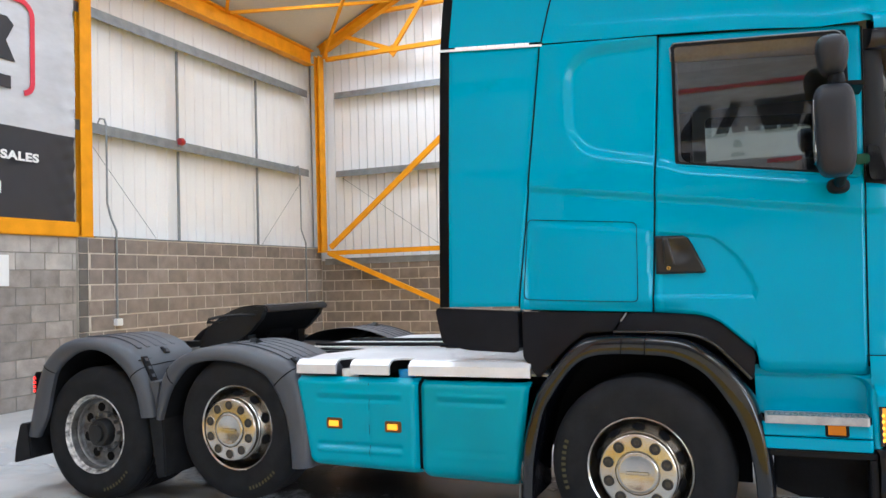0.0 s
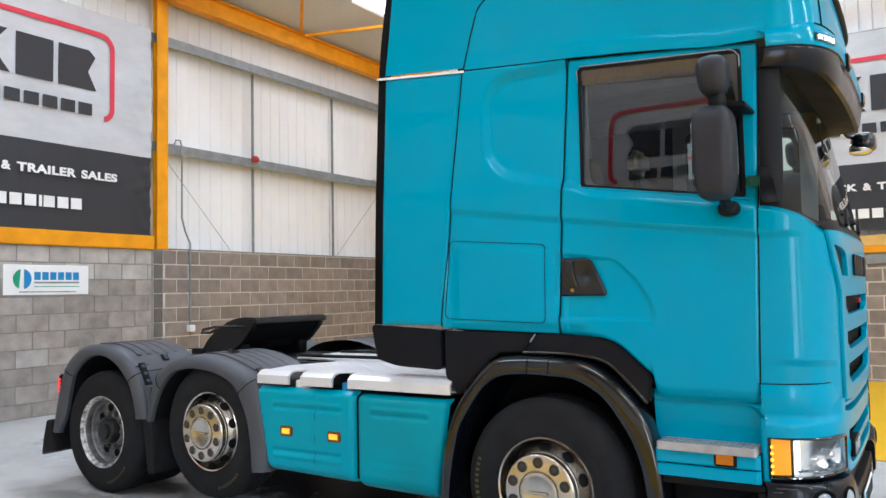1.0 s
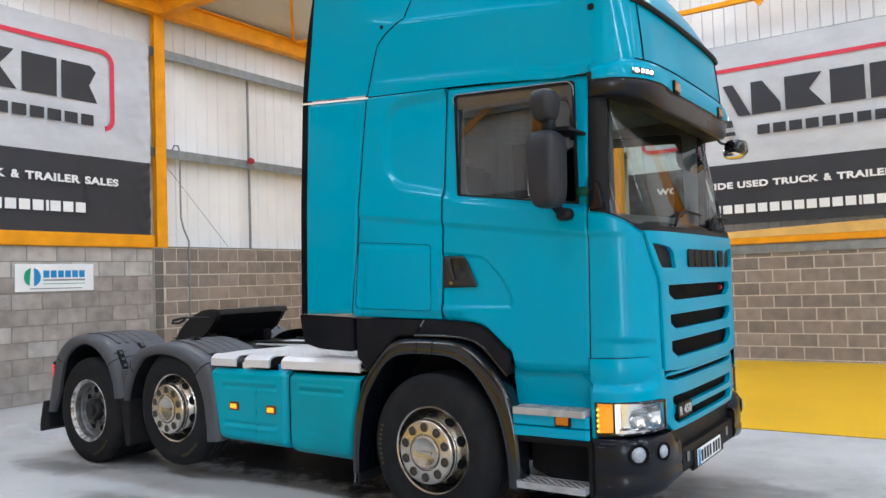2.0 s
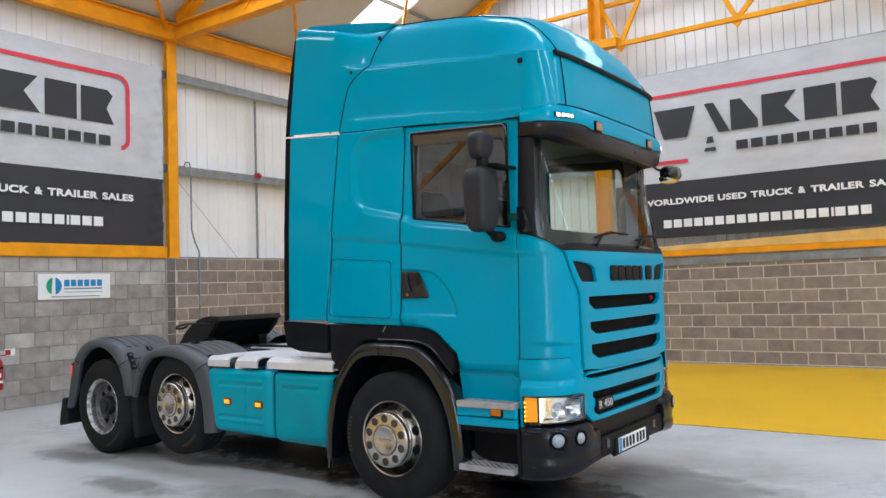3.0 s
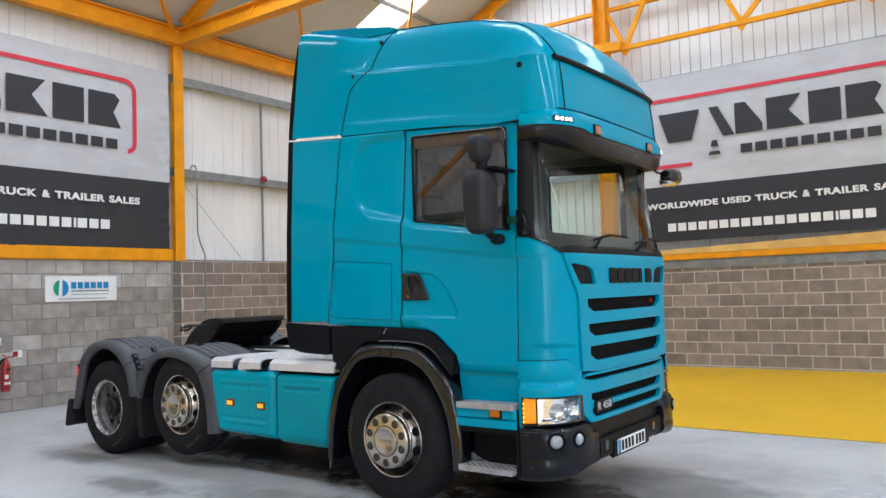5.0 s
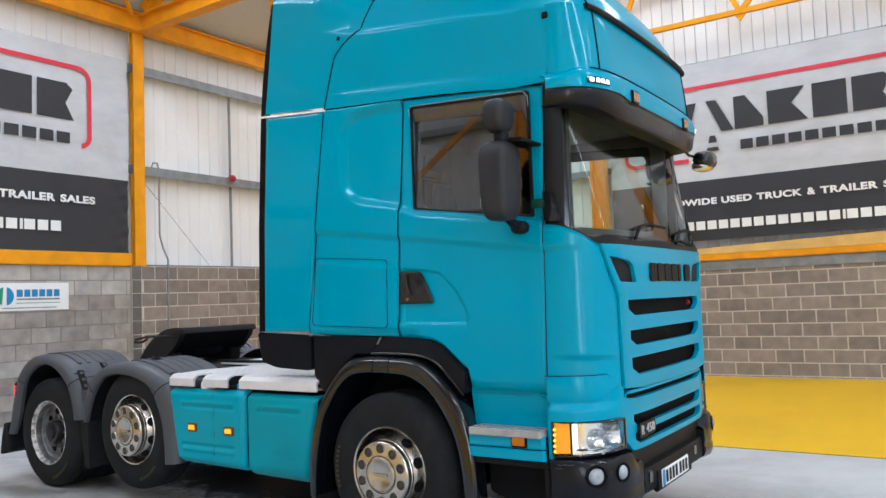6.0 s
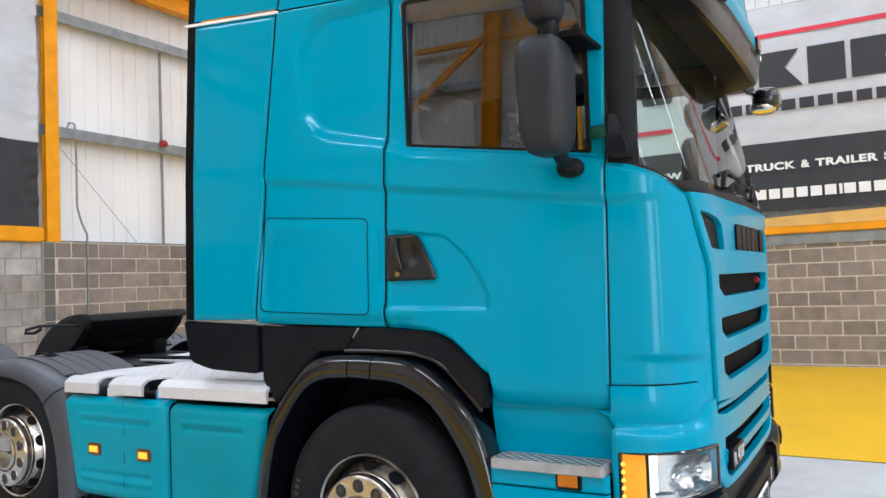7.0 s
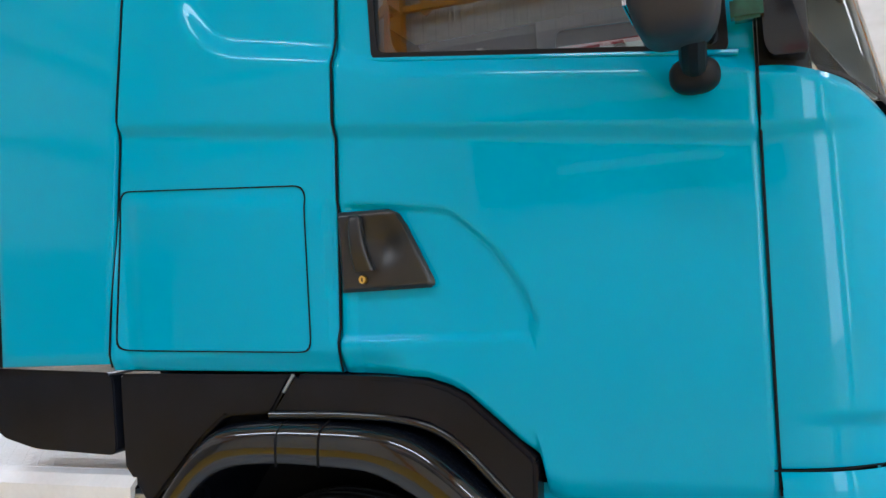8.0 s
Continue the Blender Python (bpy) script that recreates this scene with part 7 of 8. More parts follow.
        bm = bmesh.new()
        turned(bm, [(0.108, 0.112), (0.104, 0.047), (0.096, 0.034), (0.066, 0.030), (0.062, 0.012), (0.0, 0.008)], (x, y0, z), 40)
        piece("hub", bm, GREASE, "dark greasy hub")
        for k in range(10):
            a = k * math.tau / 10
            piece("wheel_nut", turned(bmesh.new(), [(0.018, 0.122), (0.017, 0.092), (0.012, 0.077), (0, 0.077)], (x + 0.137 * math.cos(a), y0, z + 0.137 * math.sin(a)), 6), STEEL, "", 20)
        for k in range(8):
            a = (k + 0.3) * math.tau / 8
            bm = bmesh.new()
            m = Matrix.Translation((x + 0.192 * math.cos(a), y0 + 0.1170, z + 0.192 * math.sin(a))) @ Euler((0, -a, 0)).to_matrix().to_4x4()
            bm.faces.new([bm.verts.new(m @ Vector((0.034 * math.cos(t * math.tau / 14), 0, 0.038 * math.sin(t * math.tau / 14)))) for t in range(14)])
            piece("hand_hole", bm, DARK, "dark hand hole")
        inner = piece("inner_tyre", tyre_mesh(bmesh.new(), (x, z), r, 0.288, y0 + 0.345, 0.30), RUBBER)
    return e


AXLES = (("front_wheel", -0.712, 0.512, 0.512, "alloy", "front wheel with polished alloy rim"), ("lift_wheel", -3.455, 0.620, 0.508, "alloy", "raised middle wheel with polished alloy rim"), ("drive_wheel", -4.78, 0.508, 0.508, "steel", "twin rear drive wheel with worn steel rim"))
for nm, x, z, r, kind, lab in AXLES:
    e = wheel_end(nm, x, z, r, kind, lab)
    # the far side is the same wheel turned round
    far = copy_thing(e, e.matrix_basis)
    far.parent = truck
    far.matrix_parent_inverse = truck.matrix_basis.inverted()
    far.matrix_basis = pose(x, 2 * YC - WHEEL_Y, z, 0, 0, 180)
    part("axle", turned(bmesh.new(), [(0.07, -0.95), (0.07, 0.95)], (x, YC, z), 16), CHASSIS, truck, "dark axle tube")

# yellow crayon letters on the tyres, drawn as short bars
CRAYON = surface("yellow_crayon", (0.045, 0.038, 0.011), 0.8, bump=0)
for x, z, r, a0, a1 in ((-0.712, 0.512, 0.43, 160, 200), (-3.455, 0.62, 0.42, 285, 320), (-4.78, 0.508, 0.42, 285, 325)):
    bm = bmesh.new()
    n = 9
    for k in range(n):
        a = radians(a0 + (a1 - a0) * k / n)
        b = radians(a0 + (a1 - a0) * (k + 0.55) / n)
        pts = [(x + q * math.cos(w), WHEEL_Y - 0.0165, z + q * math.sin(w)) for q, w in ((r - 0.012, a), (r + 0.012, a), (r + 0.012, b), (r - 0.012, b))]
        bm.faces.new([bm.verts.new(p) for p in pts])
    part("tyre_letters", bm, CRAYON, truck, "faint yellow bars on the tyre wall", smooth=False)

# ---- chassis and rear ----
for s in (1, -1):
    part("chassis_rail", section_bar(bmesh.new(), (-5.5, YC - s * 0.40, 0.95), (0.5, YC - s * 0.40, 0.95), 0.09, 0.27, 0.01, 0.01), CHASSIS, truck, "black chassis rail", smooth=False)
for x in (-5.4, -4.2, -2.2, -1.5, -3.0):
    part("cross_member", boxed((x - 0.06, YC - 0.36, 0.86), (x + 0.06, YC + 0.36, 1.03), 0.01), CHASSIS, truck, "black cross member")
part("gearbox", boxed((-2.3, YC - 0.30, 0.42), (-0.1, YC + 0.30, 1.2), 0.08, 2), CHASSIS, truck, "dark engine and gearbox mass")
part("air_tank", tube(bmesh.new(), [(-2.6, YC - 0.1, 0.55), (-2.6, YC + 0.5, 0.55)], 0.13, 20), CHASSIS, truck, "black air tank")

SKIRT_TEAL = surface("teal_skirt_paint", (0.0, 0.285, 0.385), 0.45, vary=0.07, scale=2.0, grain=300, bump=0.006, coat=0.22, spec=0.15, coat_rough=0.10)
SKIRT_FADED = surface("faded_teal_skirt_paint", (0.001, 0.245, 0.315), 0.5, vary=0.10, scale=2.6, grain=260, bump=0.01, coat=0.12, spec=0.2, coat_rough=0.14)
AMBER_DARK = surface("dark_amber_housing", (0.12, 0.04, 0.006), 0.3, vary=0.2, bump=0)
AMBER_GLOW = glow("soft_lit_amber", (1.0, 0.40, 0.02), 0.75)
# side skirts over the tanks
def skirt_inset(x, z, x0, x1, groove, faint):
    """The skirt's relief: two pairs of pressed ribs, a rolled foot, and a shallow groove where two panels meet."""
    d = -0.002
    for zc, deep in ((0.885, -0.008), (0.845, 0.011), (0.55, 0.011 * faint), (0.515, -0.008 * faint)):
        ends = smooth01((x - x0 - 0.11) / 0.04) * smooth01((x1 - 0.09 - x) / 0.04)
        d += deep * math.exp(-((z - zc) / 0.013) ** 2) * ends
    d += 0.02 * smooth01((0.46 - z) / 0.1) + 0.012 * smooth01((z - 0.95) / 0.03)
    if groove is not None:
        d += 0.006 * math.exp(-((x - groove) / 0.004) ** 2)
    return d


SKIRTS = (
    (line(0.40, -2.86, 0.985, -2.975), flat(-2.072), lambda x: 0.405 - 0.02 * (x + 2.86), 0.985, -2.408, 1.0, SKIRT_TEAL, 110, "teal side skirt in two joined panels over the tank"),
    (flat(-2.052), line(0.36, -1.425, 0.975, -1.340), lambda x: 0.375 - 0.02 * (x + 2.05), 0.975, None, 0.25, SKIRT_FADED, 70, "faded teal front side skirt"),
)
for s in (1, -1):
    for xl, xr, zb, top, groove, faint, paint, across, lab in SKIRTS:
        bm = bmesh.new()
        x0, x1 = xl(0.7), xr(0.7)
        def at(u, v):
            # points crowd towards the rolled edges and the groove
            u, v = 0.5 - 0.5 * math.cos(u * math.pi), 0.5 - 0.5 * math.cos(v * math.pi)
            z = mix(zb(mix(x0, x1, u)), top, v)
            x = mix(xl(z), xr(z), u)
            px, pz = min(x - xl(z), xr(z) - x), min(z - zb(x), top - z)
            r = 0.055
            out = math.hypot(max(r - px, 0), max(r - pz, 0)) / r
            # outer corners are rounded off in the sheet's own plane
            d = skirt_inset(x, z, x0, x1, groove, faint) + 0.040 * min(out, 1.3) ** 2.6
            return (x, YC - s * (HALF - d + 0.01), z)
        patch(bm, at, across, 90)
        skirt = part("side_skirt", bm, paint, truck, lab, angle=60)
        if groove is not None:
            part("skirt_groove", tube(bmesh.new(), [(groove, YC - s * (HALF + 0.005 - skirt_inset(groove + 0.02, z, x0, x1, None, faint)), z) for z in [mix(0.44, 0.95, k / 30) for k in range(31)]], 0.0022, 5), DARK, skirt, "dark groove between the joined panels")
    part("skirt_backing", boxed((-2.9, min(YC - s * (HALF - 0.035), YC - s * (HALF - 0.05)), 0.42), (-1.42, max(YC - s * (HALF - 0.035), YC - s * (HALF - 0.05)), 0.95)), DARK, truck, "dark backing of the skirts", smooth=False)
    part("tank", boxed((-2.85, min(YC - s * (HALF - 0.08), YC - s * 0.55), 0.42), (-1.45, max(YC - s * (HALF - 0.08), YC - s * 0.55), 0.95), 0.06, 3), CHASSIS, truck, "dark fuel tank behind the skirts")
    for x in (-2.662, -2.235):
        z = 0.688 if x < -2.5 else 0.682
        lamp = part("marker_lamp", boxed((x - 0.058, YC - s * (HALF + 0.012) - 0.008, z - 0.035), (x + 0.058, YC - s * (HALF + 0.012) + 0.012, z + 0.035), 0.006, 2), AMBER_DARK, truck, "amber side marker lamp, lit")
        part("lit_core", boxed((x - 0.040, YC - s * (HALF + 0.020) - 0.003, z - 0.020), (x + 0.036, YC - s * (HALF + 0.020) + 0.003, z + 0.020), 0.003, 2), AMBER_GLOW, lamp, "glowing lamp core")

# tread plates over the chassis
deck = part("deck_plate", prism(bmesh.new(), [(-2.90, YC - 1.08), (-2.66, YC - 1.08), (-2.62, YC - 1.02), (-2.56, YC - 1.02), (-2.53, YC - 1.08), (-2.28, YC - 1.08), (-2.24, YC - 1.02), (-2.14, YC - 1.02), (-2.10, YC - 1.08), (-1.36, YC - 1.08), (-1.28, YC - 0.95), (-1.28, YC + 1.08), (-2.90, YC + 1.08), (-3.42, YC + 0.86), (-3.43, YC - 0.22), (-2.92, YC - 0.34), (-2.82, YC - 0.42), (-2.96, YC - 0.80)], "z", 1.088, 1.100), CHEQUER, truck, "ribbed aluminium deck plates", smooth=False)
for x0, x1 in ((-2.955, -2.655), (-2.545, -2.262), (-2.125, -1.33)):
    part("deck_edge", prism(bmesh.new(), [(YC - 1.075, 1.10), (YC - 1.115, 1.092), (YC - 1.15, 1.065), (YC - 1.15, 1.005), (YC - 1.135, 1.005), (YC - 1.13, 1.06), (YC - 1.10, 1.082), (YC - 1.075, 1.086)], "x", x0, x1), CHEQUER, truck, "bent edge of the deck plate", smooth=False)
# raised studs of the tread pattern
bm = bmesh.new()
for i in range(60):
    for j in range(58):
        x, y = -3.40 + i * 0.036, YC - 1.05 + j * 0.036
        if x > -1.33 or (x < -2.90 and y > YC + 0.82) or (y < YC - 1.0 and (-2.66 < x < -2.52 or -2.28 < x < -2.1)) or (x < -2.80 and y < YC - 0.20):
            continue
        a = math.pi / 4 if (i + j) % 2 else -math.pi / 4
        c, s_ = math.cos(a), math.sin(a)
        top = [bm.verts.new((x + p * c - q * s_, y + p * s_ + q * c, 1.1013)) for p, q in ((-0.010, 0), (0, -0.003), (0.010, 0), (0, 0.003))]
        low = [bm.verts.new((x + p * c - q * s_, y + p * s_ + q * c, 1.1)) for p, q in ((-0.014, 0), (0, -0.005), (0.014, 0), (0, 0.005))]
        bm.faces.new(top)
        for k in range(4):
            bm.faces.new((low[k], low[(k + 1) % 4], top[(k + 1) % 4], top[k]))
tagged(part("tread_studs", bm, CHEQUER, truck, "raised tread studs", smooth=False), kind="stuff")
for x in (-2.60, -2.18):
    part("filler_neck", tube(bmesh.new(), [(x, YC - 1.05, 0.98), (x, YC - 1.05, 1.03)], 0.055, 16), SIGN_BLUE if x > -2.3 else PRINT_WHITE, truck, "filler cap below the deck")
part("bracket_tray", boxed((-1.44, YC - 1.06, 1.005), (-1.20, YC - 0.8, 1.02), 0.003), CHEQUER, truck, "aluminium bracket by the cab", smooth=False)


# rear mudguards: lip line and crown line of each, as (x, z)
DRIVE_LIP = [(-5.333, 0.461), (-5.233, 0.641), (-5.182, 0.839), (-5.12, 0.993), (-4.97, 1.104), (-4.824, 1.148), (-4.681, 1.141), (-4.541, 1.079), (-4.405, 0.964), (-4.326, 0.821), (-4.286, 0.658)]
DRIVE_CROWN = [(-5.49, 0.47), (-5.45, 0.66), (-5.39, 0.87), (-5.29, 1.065), (-5.09, 1.205), (-4.84, 1.235), (-4.65, 1.225), (-4.46, 1.165), (-4.315, 1.05), (-4.235, 0.90), (-4.172, 0.66)]
LIFT_LIP = [(-4.101, 0.646), (-4.051, 0.789), (-3.982, 0.912), (-3.852, 1.035), (-3.70, 1.077), (-3.505, 1.08), (-3.315, 1.044), (-3.177, 0.978), (-3.089, 0.859), (-3.025, 0.71), (-2.994, 0.525), (-2.984, 0.376)]
LIFT_CROWN = [(-4.165, 0.66), (-4.13, 0.90), (-4.07, 1.03), (-3.92, 1.125), (-3.74, 1.17), (-3.50, 1.185), (-3.27, 1.145), (-3.08, 1.075), (-2.955, 0.98), (-2.885, 0.76), (-2.855, 0.53), (-2.852, 0.38)]


def guard(lip, crown, y0, y1, label, rib_from, rib_to):
    """A moulded guard: narrow lip, rounded shoulder and a crown with raised ribs."""
    sgn = 1 if y1 > y0 else -1
    lip, crown = curve_through(lip, 5), curve_through(crown, 5)
    bm = bmesh.new()
    layers = []
    for w, off, lift in ((0.0, 0.05, 0), (0.0, 0.014, 0), (0.12, 0.002, 0), (0.35, 0.0, 0), (0.62, 0.012, 0), (0.82, 0.032, 0), (0.95, 0.062, 0), (1.0, 0.10, 0.002), (1.0, 0.30, 0.010), (1.0, abs(y1 - y0), 0.010)):
        layers.append([bm.verts.new((mix(p[0], q[0], w), y0 + sgn * off, mix(p[1], q[1], w) + lift)) for p, q in zip(lip, crown)])
    for one, two in zip(layers, layers[1:]):
        for i in range(len(lip) - 1):
            bm.faces.new((one[i], one[i + 1], two[i + 1], two[i]))
    ob = part("mudguard", bm, GUARD, truck, label, angle=60)
    bm = bmesh.new()
    rows = [[bm.verts.new((p[0], y0 + sgn * off, p[1])) for p in lip] for off in (0.045, abs(y1 - y0))]
    for i in range(len(lip) - 1):
        bm.faces.new((rows[0][i], rows[0][i + 1], rows[1][i + 1], rows[1][i]))
    part("guard_liner", bm, DARK, ob, "dark underside of the mudguard")
    steps = ((0.0, 0.012, 0), (0.12, 0.0, 0), (0.35, -0.002, 0), (0.62, 0.010, 0), (0.82, 0.030, 0), (0.95, 0.060, 0), (1.0, 0.10, 0.003), (1.0, 0.30, 0.012), (1.0, abs(y1 - y0), 0.012))
    peak = max(range(len(crown)), key=lambda i: crown[i][1])
    for half_run in (range(0, peak), range(peak, len(crown))):
        i = min(half_run, key=lambda i: abs(crown[i][1] - 1.02))
        part("parting_line", tube(bmesh.new(), [(mix(lip[i][0], crown[i][0], w), y0 + sgn * off, mix(lip[i][1], crown[i][1], w) + up) for w, off, up in steps], 0.0035, 5), DARK, ob)
    run = [p for p in crown if rib_from < p[0] < rib_to]
    for k in range(5):
        yk = y0 + sgn * (0.14 + 0.09 * k)
        part("crown_rib", tube(bmesh.new(), [(x, yk, z + 0.008) for x, z in run] + [(run[-1][0], yk + sgn * 0.03, run[-1][1] + 0.008)], 0.0065, 6), GUARD, ob)
    return ob


for s in (1, -1):
    ya, yb = YC - s * (HALF + 0.045), YC - s * (HALF - 0.60)
    guard(DRIVE_LIP, DRIVE_CROWN, ya, yb, "grey plastic mudguard over the drive wheel", -4.95, -4.40)
    guard(LIFT_LIP, LIFT_CROWN, ya, yb, "grey plastic mudguard over the lift wheel", -3.62, -3.06)
    part("guard_seam", tube(bmesh.new(), [(-4.338, ya + s * 0.05, 1.07), (-4.338, ya + s * 0.15, 1.075), (-4.338, yb, 1.078)], 0.004, 6), DARK, truck, "dark seam across the mudguard")
    for y, a, b, n in ((ya + s * 0.10, (-4.345, 1.085), (-4.215, 0.855), 4), (ya + s * 0.36, (-4.40, 1.135), (-4.36, 1.09), 2), (ya + s * 0.16, (-3.07, 1.085), (-2.975, 1.01), 2)):
        lift = Vector((0.012, 0, 0.010))
        clamp = part("clamp_plate", square_bar(bmesh.new(), Vector((a[0], y, a[1])) + lift, Vector((b[0], y, b[1])) + lift, 0.06, 0.010), BLACK_SATIN, truck, "black clamp plate with pale print", smooth=False)
        for k in range(n):
            c = Vector((mix(a[0], b[0], (k + 0.5) / n), y, mix(a[1], b[1], (k + 0.5) / n))) + lift * 1.7
            d = Vector((b[0] - a[0], 0, b[1] - a[1])).normalized() * 0.012
            part("print_bar", square_bar(bmesh.new(), c - d, c + d, 0.030, 0.003), GUARD, clamp, smooth=False)
    # saddle between the guards
    part("guard_saddle", prism(bmesh.new(), [(-4.235, 0.92), (-4.13, 0.92), (-4.16, 0.77), (-4.172, 0.66), (-4.185, 0.77)], "y", YC - s * (HALF + 0.0), YC - s * (HALF - 0.55), 0.006), GUARD, truck, "grey plastic saddle between the mudguards")
    part("guard_flap", prism(bmesh.new(), [(-4.24, 0.66), (-4.10, 0.66), (-4.08, 0.24), (-4.17, 0.22)], "y", YC - s * (HALF + 0.01), YC - s * (HALF - 0.50), 0.01), RUBBER, truck, "black rubber flap between the wheels")
    part("rear_flap", prism(bmesh.new(), [(-5.54, 0.56), (-5.45, 0.56), (-5.41, 0.30), (-5.61, 0.245), (-5.59, 0.38)], "y", YC - s * (HALF + 0.03), YC - s * (HALF - 0.55), 0.01), RUBBER, truck, "black rubber rear flap")
    lamp = part("tail_lamp", boxed((-5.450, min(YC - s * (HALF - 0.03), YC - s * (HALF - 0.3)), 0.78), (-5.43, max(YC - s * (HALF - 0.03), YC - s * (HALF - 0.3)), 0.96), 0.01, 2), BLACK_SATIN, truck, "red tail lamp cluster")
    for k in range(4):
        part("diode", boxed((-5.455, min(YC - s * (HALF - 0.026), YC - s * (HALF - 0.08)), 0.80 + k * 0.034), (-5.438, max(YC - s * (HALF - 0.026), YC - s * (HALF - 0.08)), 0.824 + k * 0.034), 0.003), RED_LIT, lamp, "lit red diode bar")
    part("guard_bracket", square_bar(bmesh.new(), (-3.455, YC - s * 0.45, 1.0), (-3.455, YC - s * 0.95, 1.2), 0.05, 0.05), CHASSIS, truck, "black mudguard bracket", smooth=False)
    part("guard_bracket", square_bar(bmesh.new(), (-4.78, YC - s * 0.45, 1.0), (-4.78, YC - s * 0.95, 1.2), 0.05, 0.05), CHASSIS, truck, "black mudguard bracket", smooth=False)

# fifth wheel: tilted greasy plate on its pedestals
fw = empty("coupling_plate", (-4.05, YC, 1.1))
adopt(fw, truck)
tagged(fw, "greasy black coupling plate tilted on its mounts")
inv = Matrix.Translation((-4.05, YC, 1.1)).inverted()
def fw_piece(nm, bm, mat, lab=""):
    ob = new(nm, mesh_from(nm, bm, mat))
    ob.parent, ob.matrix_parent_inverse = fw, inv
    return tagged(ob, lab)
bm = bmesh.new()
PLATE_LINE = [(-3.69, 1.44), (-3.80, 1.447), (-3.93, 1.435), (-4.06, 1.395), (-4.18, 1.335), (-4.29, 1.25), (-4.38, 1.14)]
def slab(bm, y0, y1, line_, thick):
    prism(bm, list(line_) + [(p + 0.02, q - thick) for p, q in line_[::-1]], "y", y0, y1, 0.012)
    return bm
slab(bm, YC - 0.46, YC + 0.46, PLATE_LINE[:4], 0.055)
fw_piece("plate", bm, GREASE, "worn greasy top plate")
for sg in (-1, 1):
    fw_piece("ramp", slab(bmesh.new(), YC + sg * 0.10, YC + sg * 0.45, PLATE_LINE[3:], 0.05), GREASE, "sloping greasy ramp")
    fw_piece("pedestal", prism(bmesh.new(), [(-4.32, 1.08), (-3.90, 1.08), (-3.90, 1.22), (-3.88, 1.38), (-4.06, 1.34), (-4.14, 1.22)], "y", YC + sg * 0.30, YC + sg * 0.43, 0.012), GREASE, "dark cast pedestal")
    fw_piece("side_rib", prism(bmesh.new(), rounded([(-3.71, 1.41), (-3.74, 1.34), (-3.85, 1.23), (-3.96, 1.16), (-4.15, 1.13), (-4.34, 1.10), (-4.27, 1.23), (-4.08, 1.36)], 0.02), "y", YC + sg * 0.40, YC + sg * 0.455, 0.01), GREASE, "dark cast skirt of the plate")
fw_piece("saddle_body", prism(bmesh.new(), [(-3.73, 1.40), (-3.76, 1.33), (-3.86, 1.22), (-4.10, 1.12), (-4.34, 1.12), (-4.26, 1.24), (-4.08, 1.36)], "y", YC - 0.43, YC + 0.43, 0.015), DARK, "dark hollow body of the coupling")
fw_piece("lock_jaw", boxed((-4.1, YC - 0.2, 1.16), (-3.86, YC + 0.2, 1.38), 0.03, 2), DARK, "dark greasy lock housing")
fw_piece("pull_handle", tube(bmesh.new(), [(-3.80, YC - 0.40, 1.36), (-3.82, YC - 0.62, 1.375), (-3.90, YC - 0.70, 1.375), (-4.03, YC - 0.72, 1.35), (-4.06, YC - 0.71, 1.325), (-3.96, YC - 0.70, 1.325), (-3.89, YC - 0.695, 1.355)], 0.012, 6), CHASSIS, "bent steel pull handle")
part("mount_plate", boxed((-4.6, YC - 0.5, 1.065), (-3.3, YC + 0.5, 1.085), 0.004), CHASSIS, truck, "black mounting plate")
for k, (y, z) in enumerate(((YC - 0.3, 1.13), (YC - 0.22, 1.12), (YC + 0.25, 1.12))):
    part("air_hose", tube(bmesh.new(), [(-1.3, y, 1.5), (-1.6, y + 0.02, 1.25), (-2.2, y, z), (-3.3, y - 0.05, z)], 0.014, 6), BLACK_SATIN, truck, "black air hose")


part("hanging_strap", tube(bmesh.new(), [(-1.425, YC - HALF + 0.05, 0.42), (-1.43, YC - HALF + 0.045, 0.30), (-1.445, YC - HALF + 0.05, 0.20)], 0.005, 6), GALV, truck, "thin grey strap hanging below the skirt")


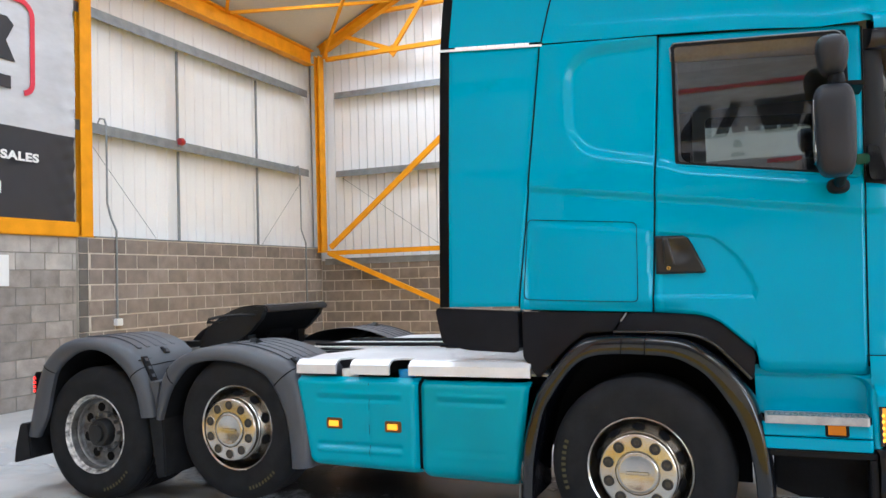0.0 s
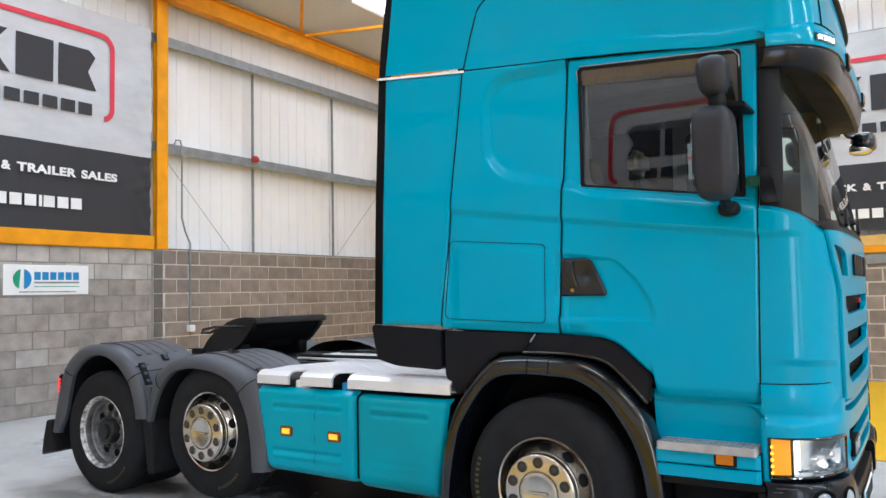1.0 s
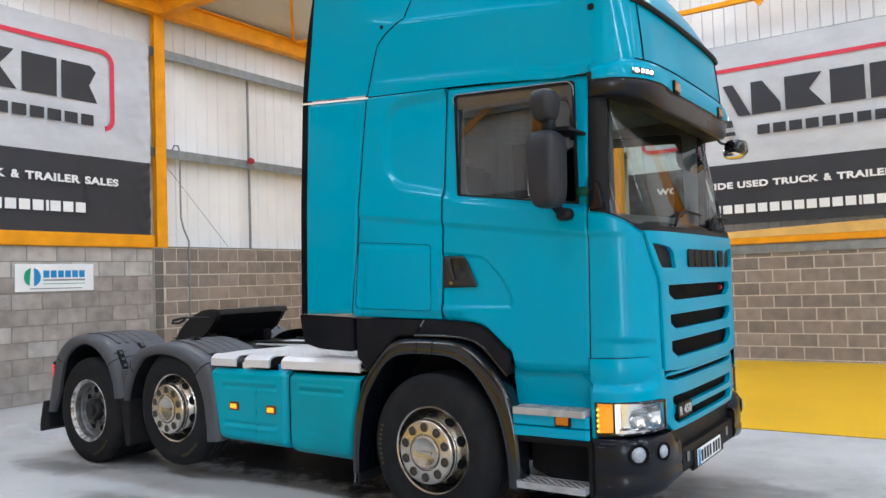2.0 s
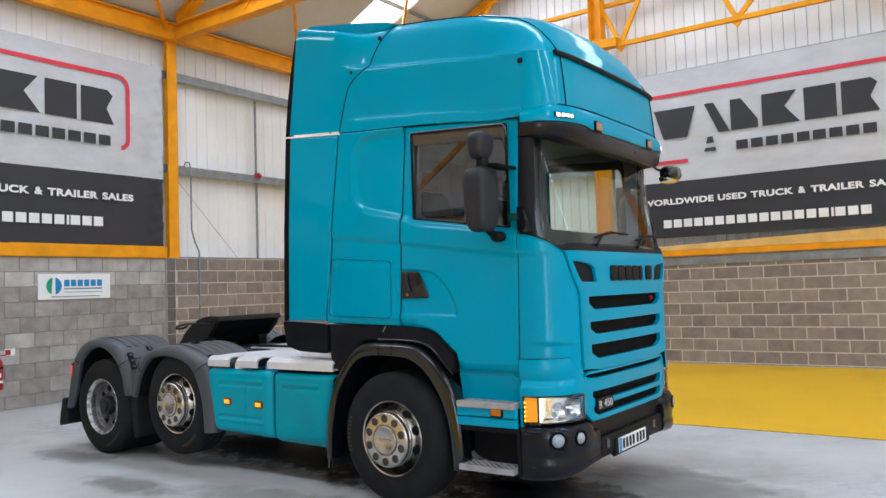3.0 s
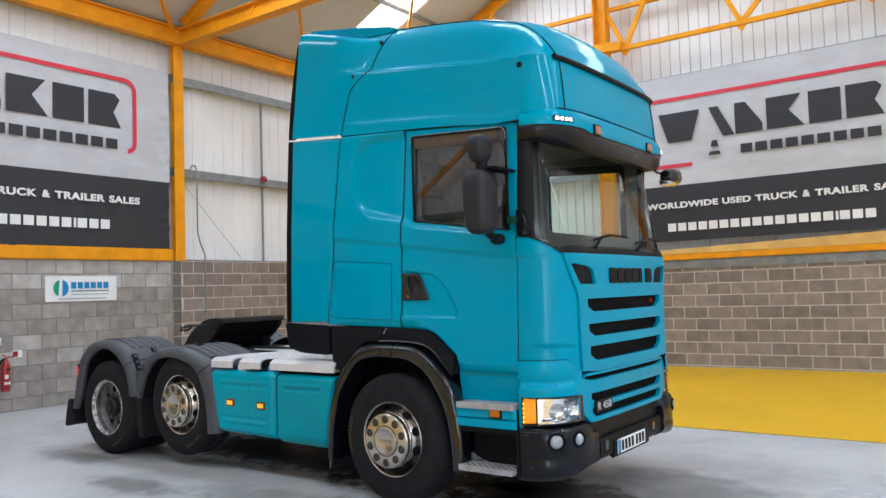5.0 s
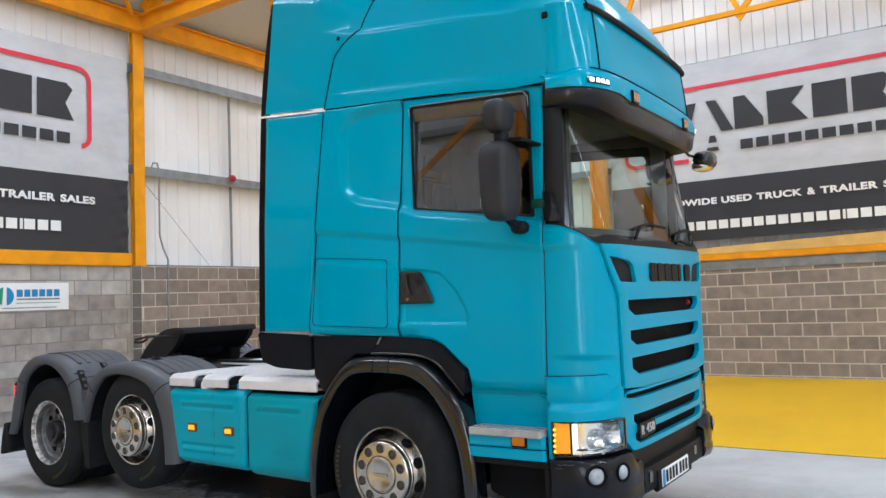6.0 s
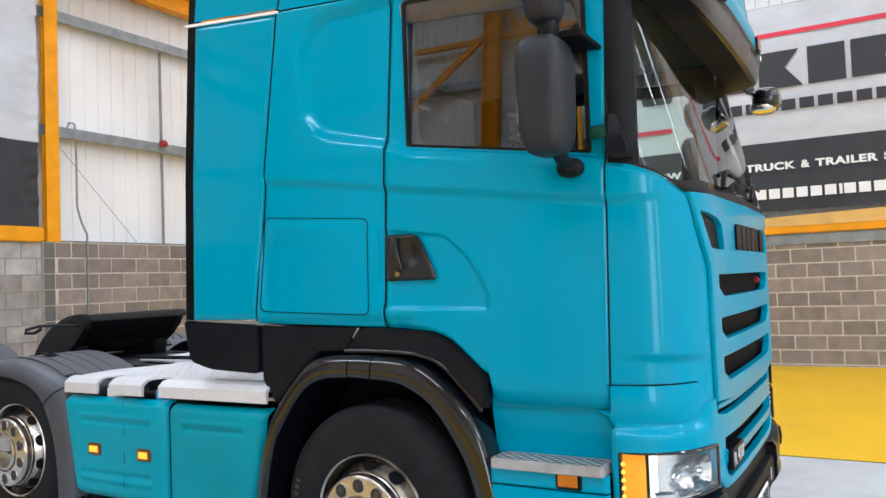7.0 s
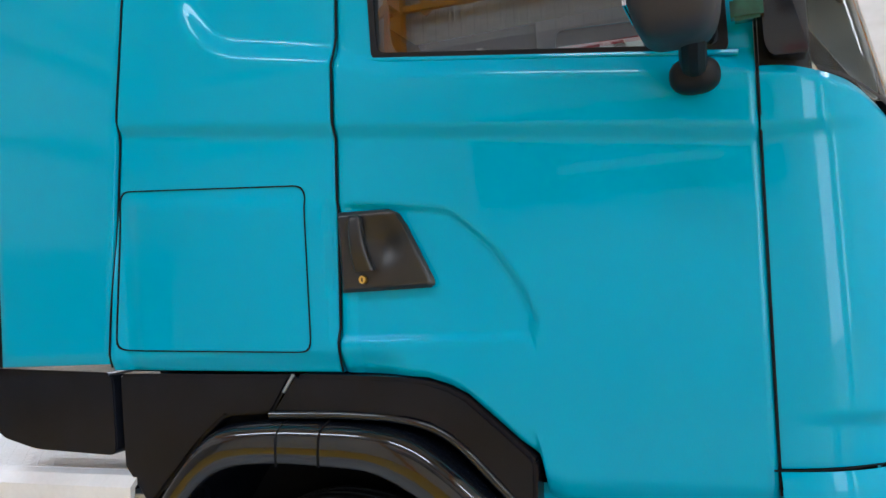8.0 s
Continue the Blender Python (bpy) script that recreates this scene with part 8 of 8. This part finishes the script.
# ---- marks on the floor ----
# the oily patches deepen the shade below the truck as well as showing oil
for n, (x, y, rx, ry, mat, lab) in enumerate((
        (0.1, 5.3, 1.2, 0.8, OIL_SHADE, "dark oily wet patch with painted shade under the cab front"), (-1.2, 5.3, 1.2, 0.9, OIL_SHADE, "dark oily film painting the shade under the engine"), (-4.3, 4.75, 1.3, 0.5, DIRT_AND_SHADE, "brown dirt smear by the rear wheels"),
        (-2.6, 5.6, 3.0, 1.05, OIL_SHADE, "dark oily streak painting the shade under the chassis"), (-1.3, 4.0, 2.0, 0.55, DIRT_AND_SHADE, "grey patch of painted shade along the truck's side"),
        (-4.9, 4.2, 0.9, 0.35, DIRT_AND_SHADE, "brown tyre smear by the rear wheel"), (-3.2, 3.75, 0.9, 0.3, DIRT_AND_SHADE, "faint brown tyre smear"), (0.9, 5.9, 1.4, 1.0, DIRT_AND_SHADE, "grey dirt on the floor before the cab"),
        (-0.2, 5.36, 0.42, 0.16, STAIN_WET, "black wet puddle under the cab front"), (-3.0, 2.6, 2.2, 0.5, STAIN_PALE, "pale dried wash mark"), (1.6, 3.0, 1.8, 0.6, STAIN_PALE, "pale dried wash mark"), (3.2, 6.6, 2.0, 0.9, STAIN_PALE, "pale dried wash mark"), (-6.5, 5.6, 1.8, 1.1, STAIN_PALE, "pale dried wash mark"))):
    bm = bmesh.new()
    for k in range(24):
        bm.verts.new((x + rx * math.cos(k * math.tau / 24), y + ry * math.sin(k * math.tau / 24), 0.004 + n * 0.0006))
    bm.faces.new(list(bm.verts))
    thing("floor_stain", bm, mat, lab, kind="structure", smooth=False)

# ---- block walls, piece by piece ----
def block_mesh(length, height, material, name, proud=0.006):
    """A block with eased arrises; its face lies proud of the mortar."""
    bm = bmesh.new()
    a, b, e = length / 2, height / 2, 0.004
    back = [bm.verts.new((-0.01, y, z)) for y, z in ((-a, -b), (a, -b), (a, b), (-a, b))]
    front = [bm.verts.new((proud, y, z)) for y, z in ((-a + e, -b + e), (a - e, -b + e), (a - e, b - e), (-a + e, b - e))]
    bm.faces.new(front)
    for k in range(4):
        bm.faces.new((back[k], back[(k + 1) % 4], front[(k + 1) % 4], front[k]))
    return mesh_from(name, bm, material, smooth=False)


rng = random.Random(7)
def lay(wall, start, end, course, z_top, pitch, face, pale_courses, body, pale, joint, offset=0.0, odd=0.0):
    """Stretcher bond between two ends; face(along, z) gives the pose of a block."""
    made = {}
    row = 0
    z = z_top
    while z > 0.02:
        h = min(course, z) - joint
        s = start - (pitch / 2 if row % 2 else 0) - offset
        while s < end:
            a, b = max(s, start), min(s + pitch, end)
            if b - a > 0.06:
                mat = pale if row < pale_courses or (row < 7 and rng.random() < odd) else body
                key = (round(b - a, 3), round(h, 3), mat.name)
                if key not in made:
                    made[key] = block_mesh(b - a - joint, h, mat, "block")
                ob = new("block", made[key])
                ob.matrix_basis = face((a + b) / 2, z - joint / 2 - h / 2, rng.uniform(-0.0015, 0.0015))
                adopt(ob, wall)
            s += pitch
        z -= course
        row += 1


lay(wall_west, 3.2, 8.46, 0.2435, 2.392, 0.467, lambda a, z, d: pose(WEST - 0.006 + d, a, z), 2, BLOCK_GREY, BLOCK_PALE, 0.010, 0.185, 0.03)
lay(wall_west_2, 8.68, NORTH, 0.2365, 2.394, 0.468, lambda a, z, d: pose(WEST - 0.006 + d, a, z), 0, BLOCK_BROWN, BLOCK_BROWN, 0.017, 0.196)
lay(wall_west_2, 8.50, 8.68, 0.2365, 2.394, 0.468, lambda a, z, d: pose(WEST - 0.004 + d, a, z), 0, BLOCK_DARK, BLOCK_DARK, 0.006)
lay(wall_north, WEST, 3.1, 0.2325, 2.1265, 0.467, lambda a, z, d: pose(a, NORTH + 0.006 - d, z, 0, 0, -90), 0, BLOCK_BROWN, BLOCK_BROWN, 0.017, 0.145)
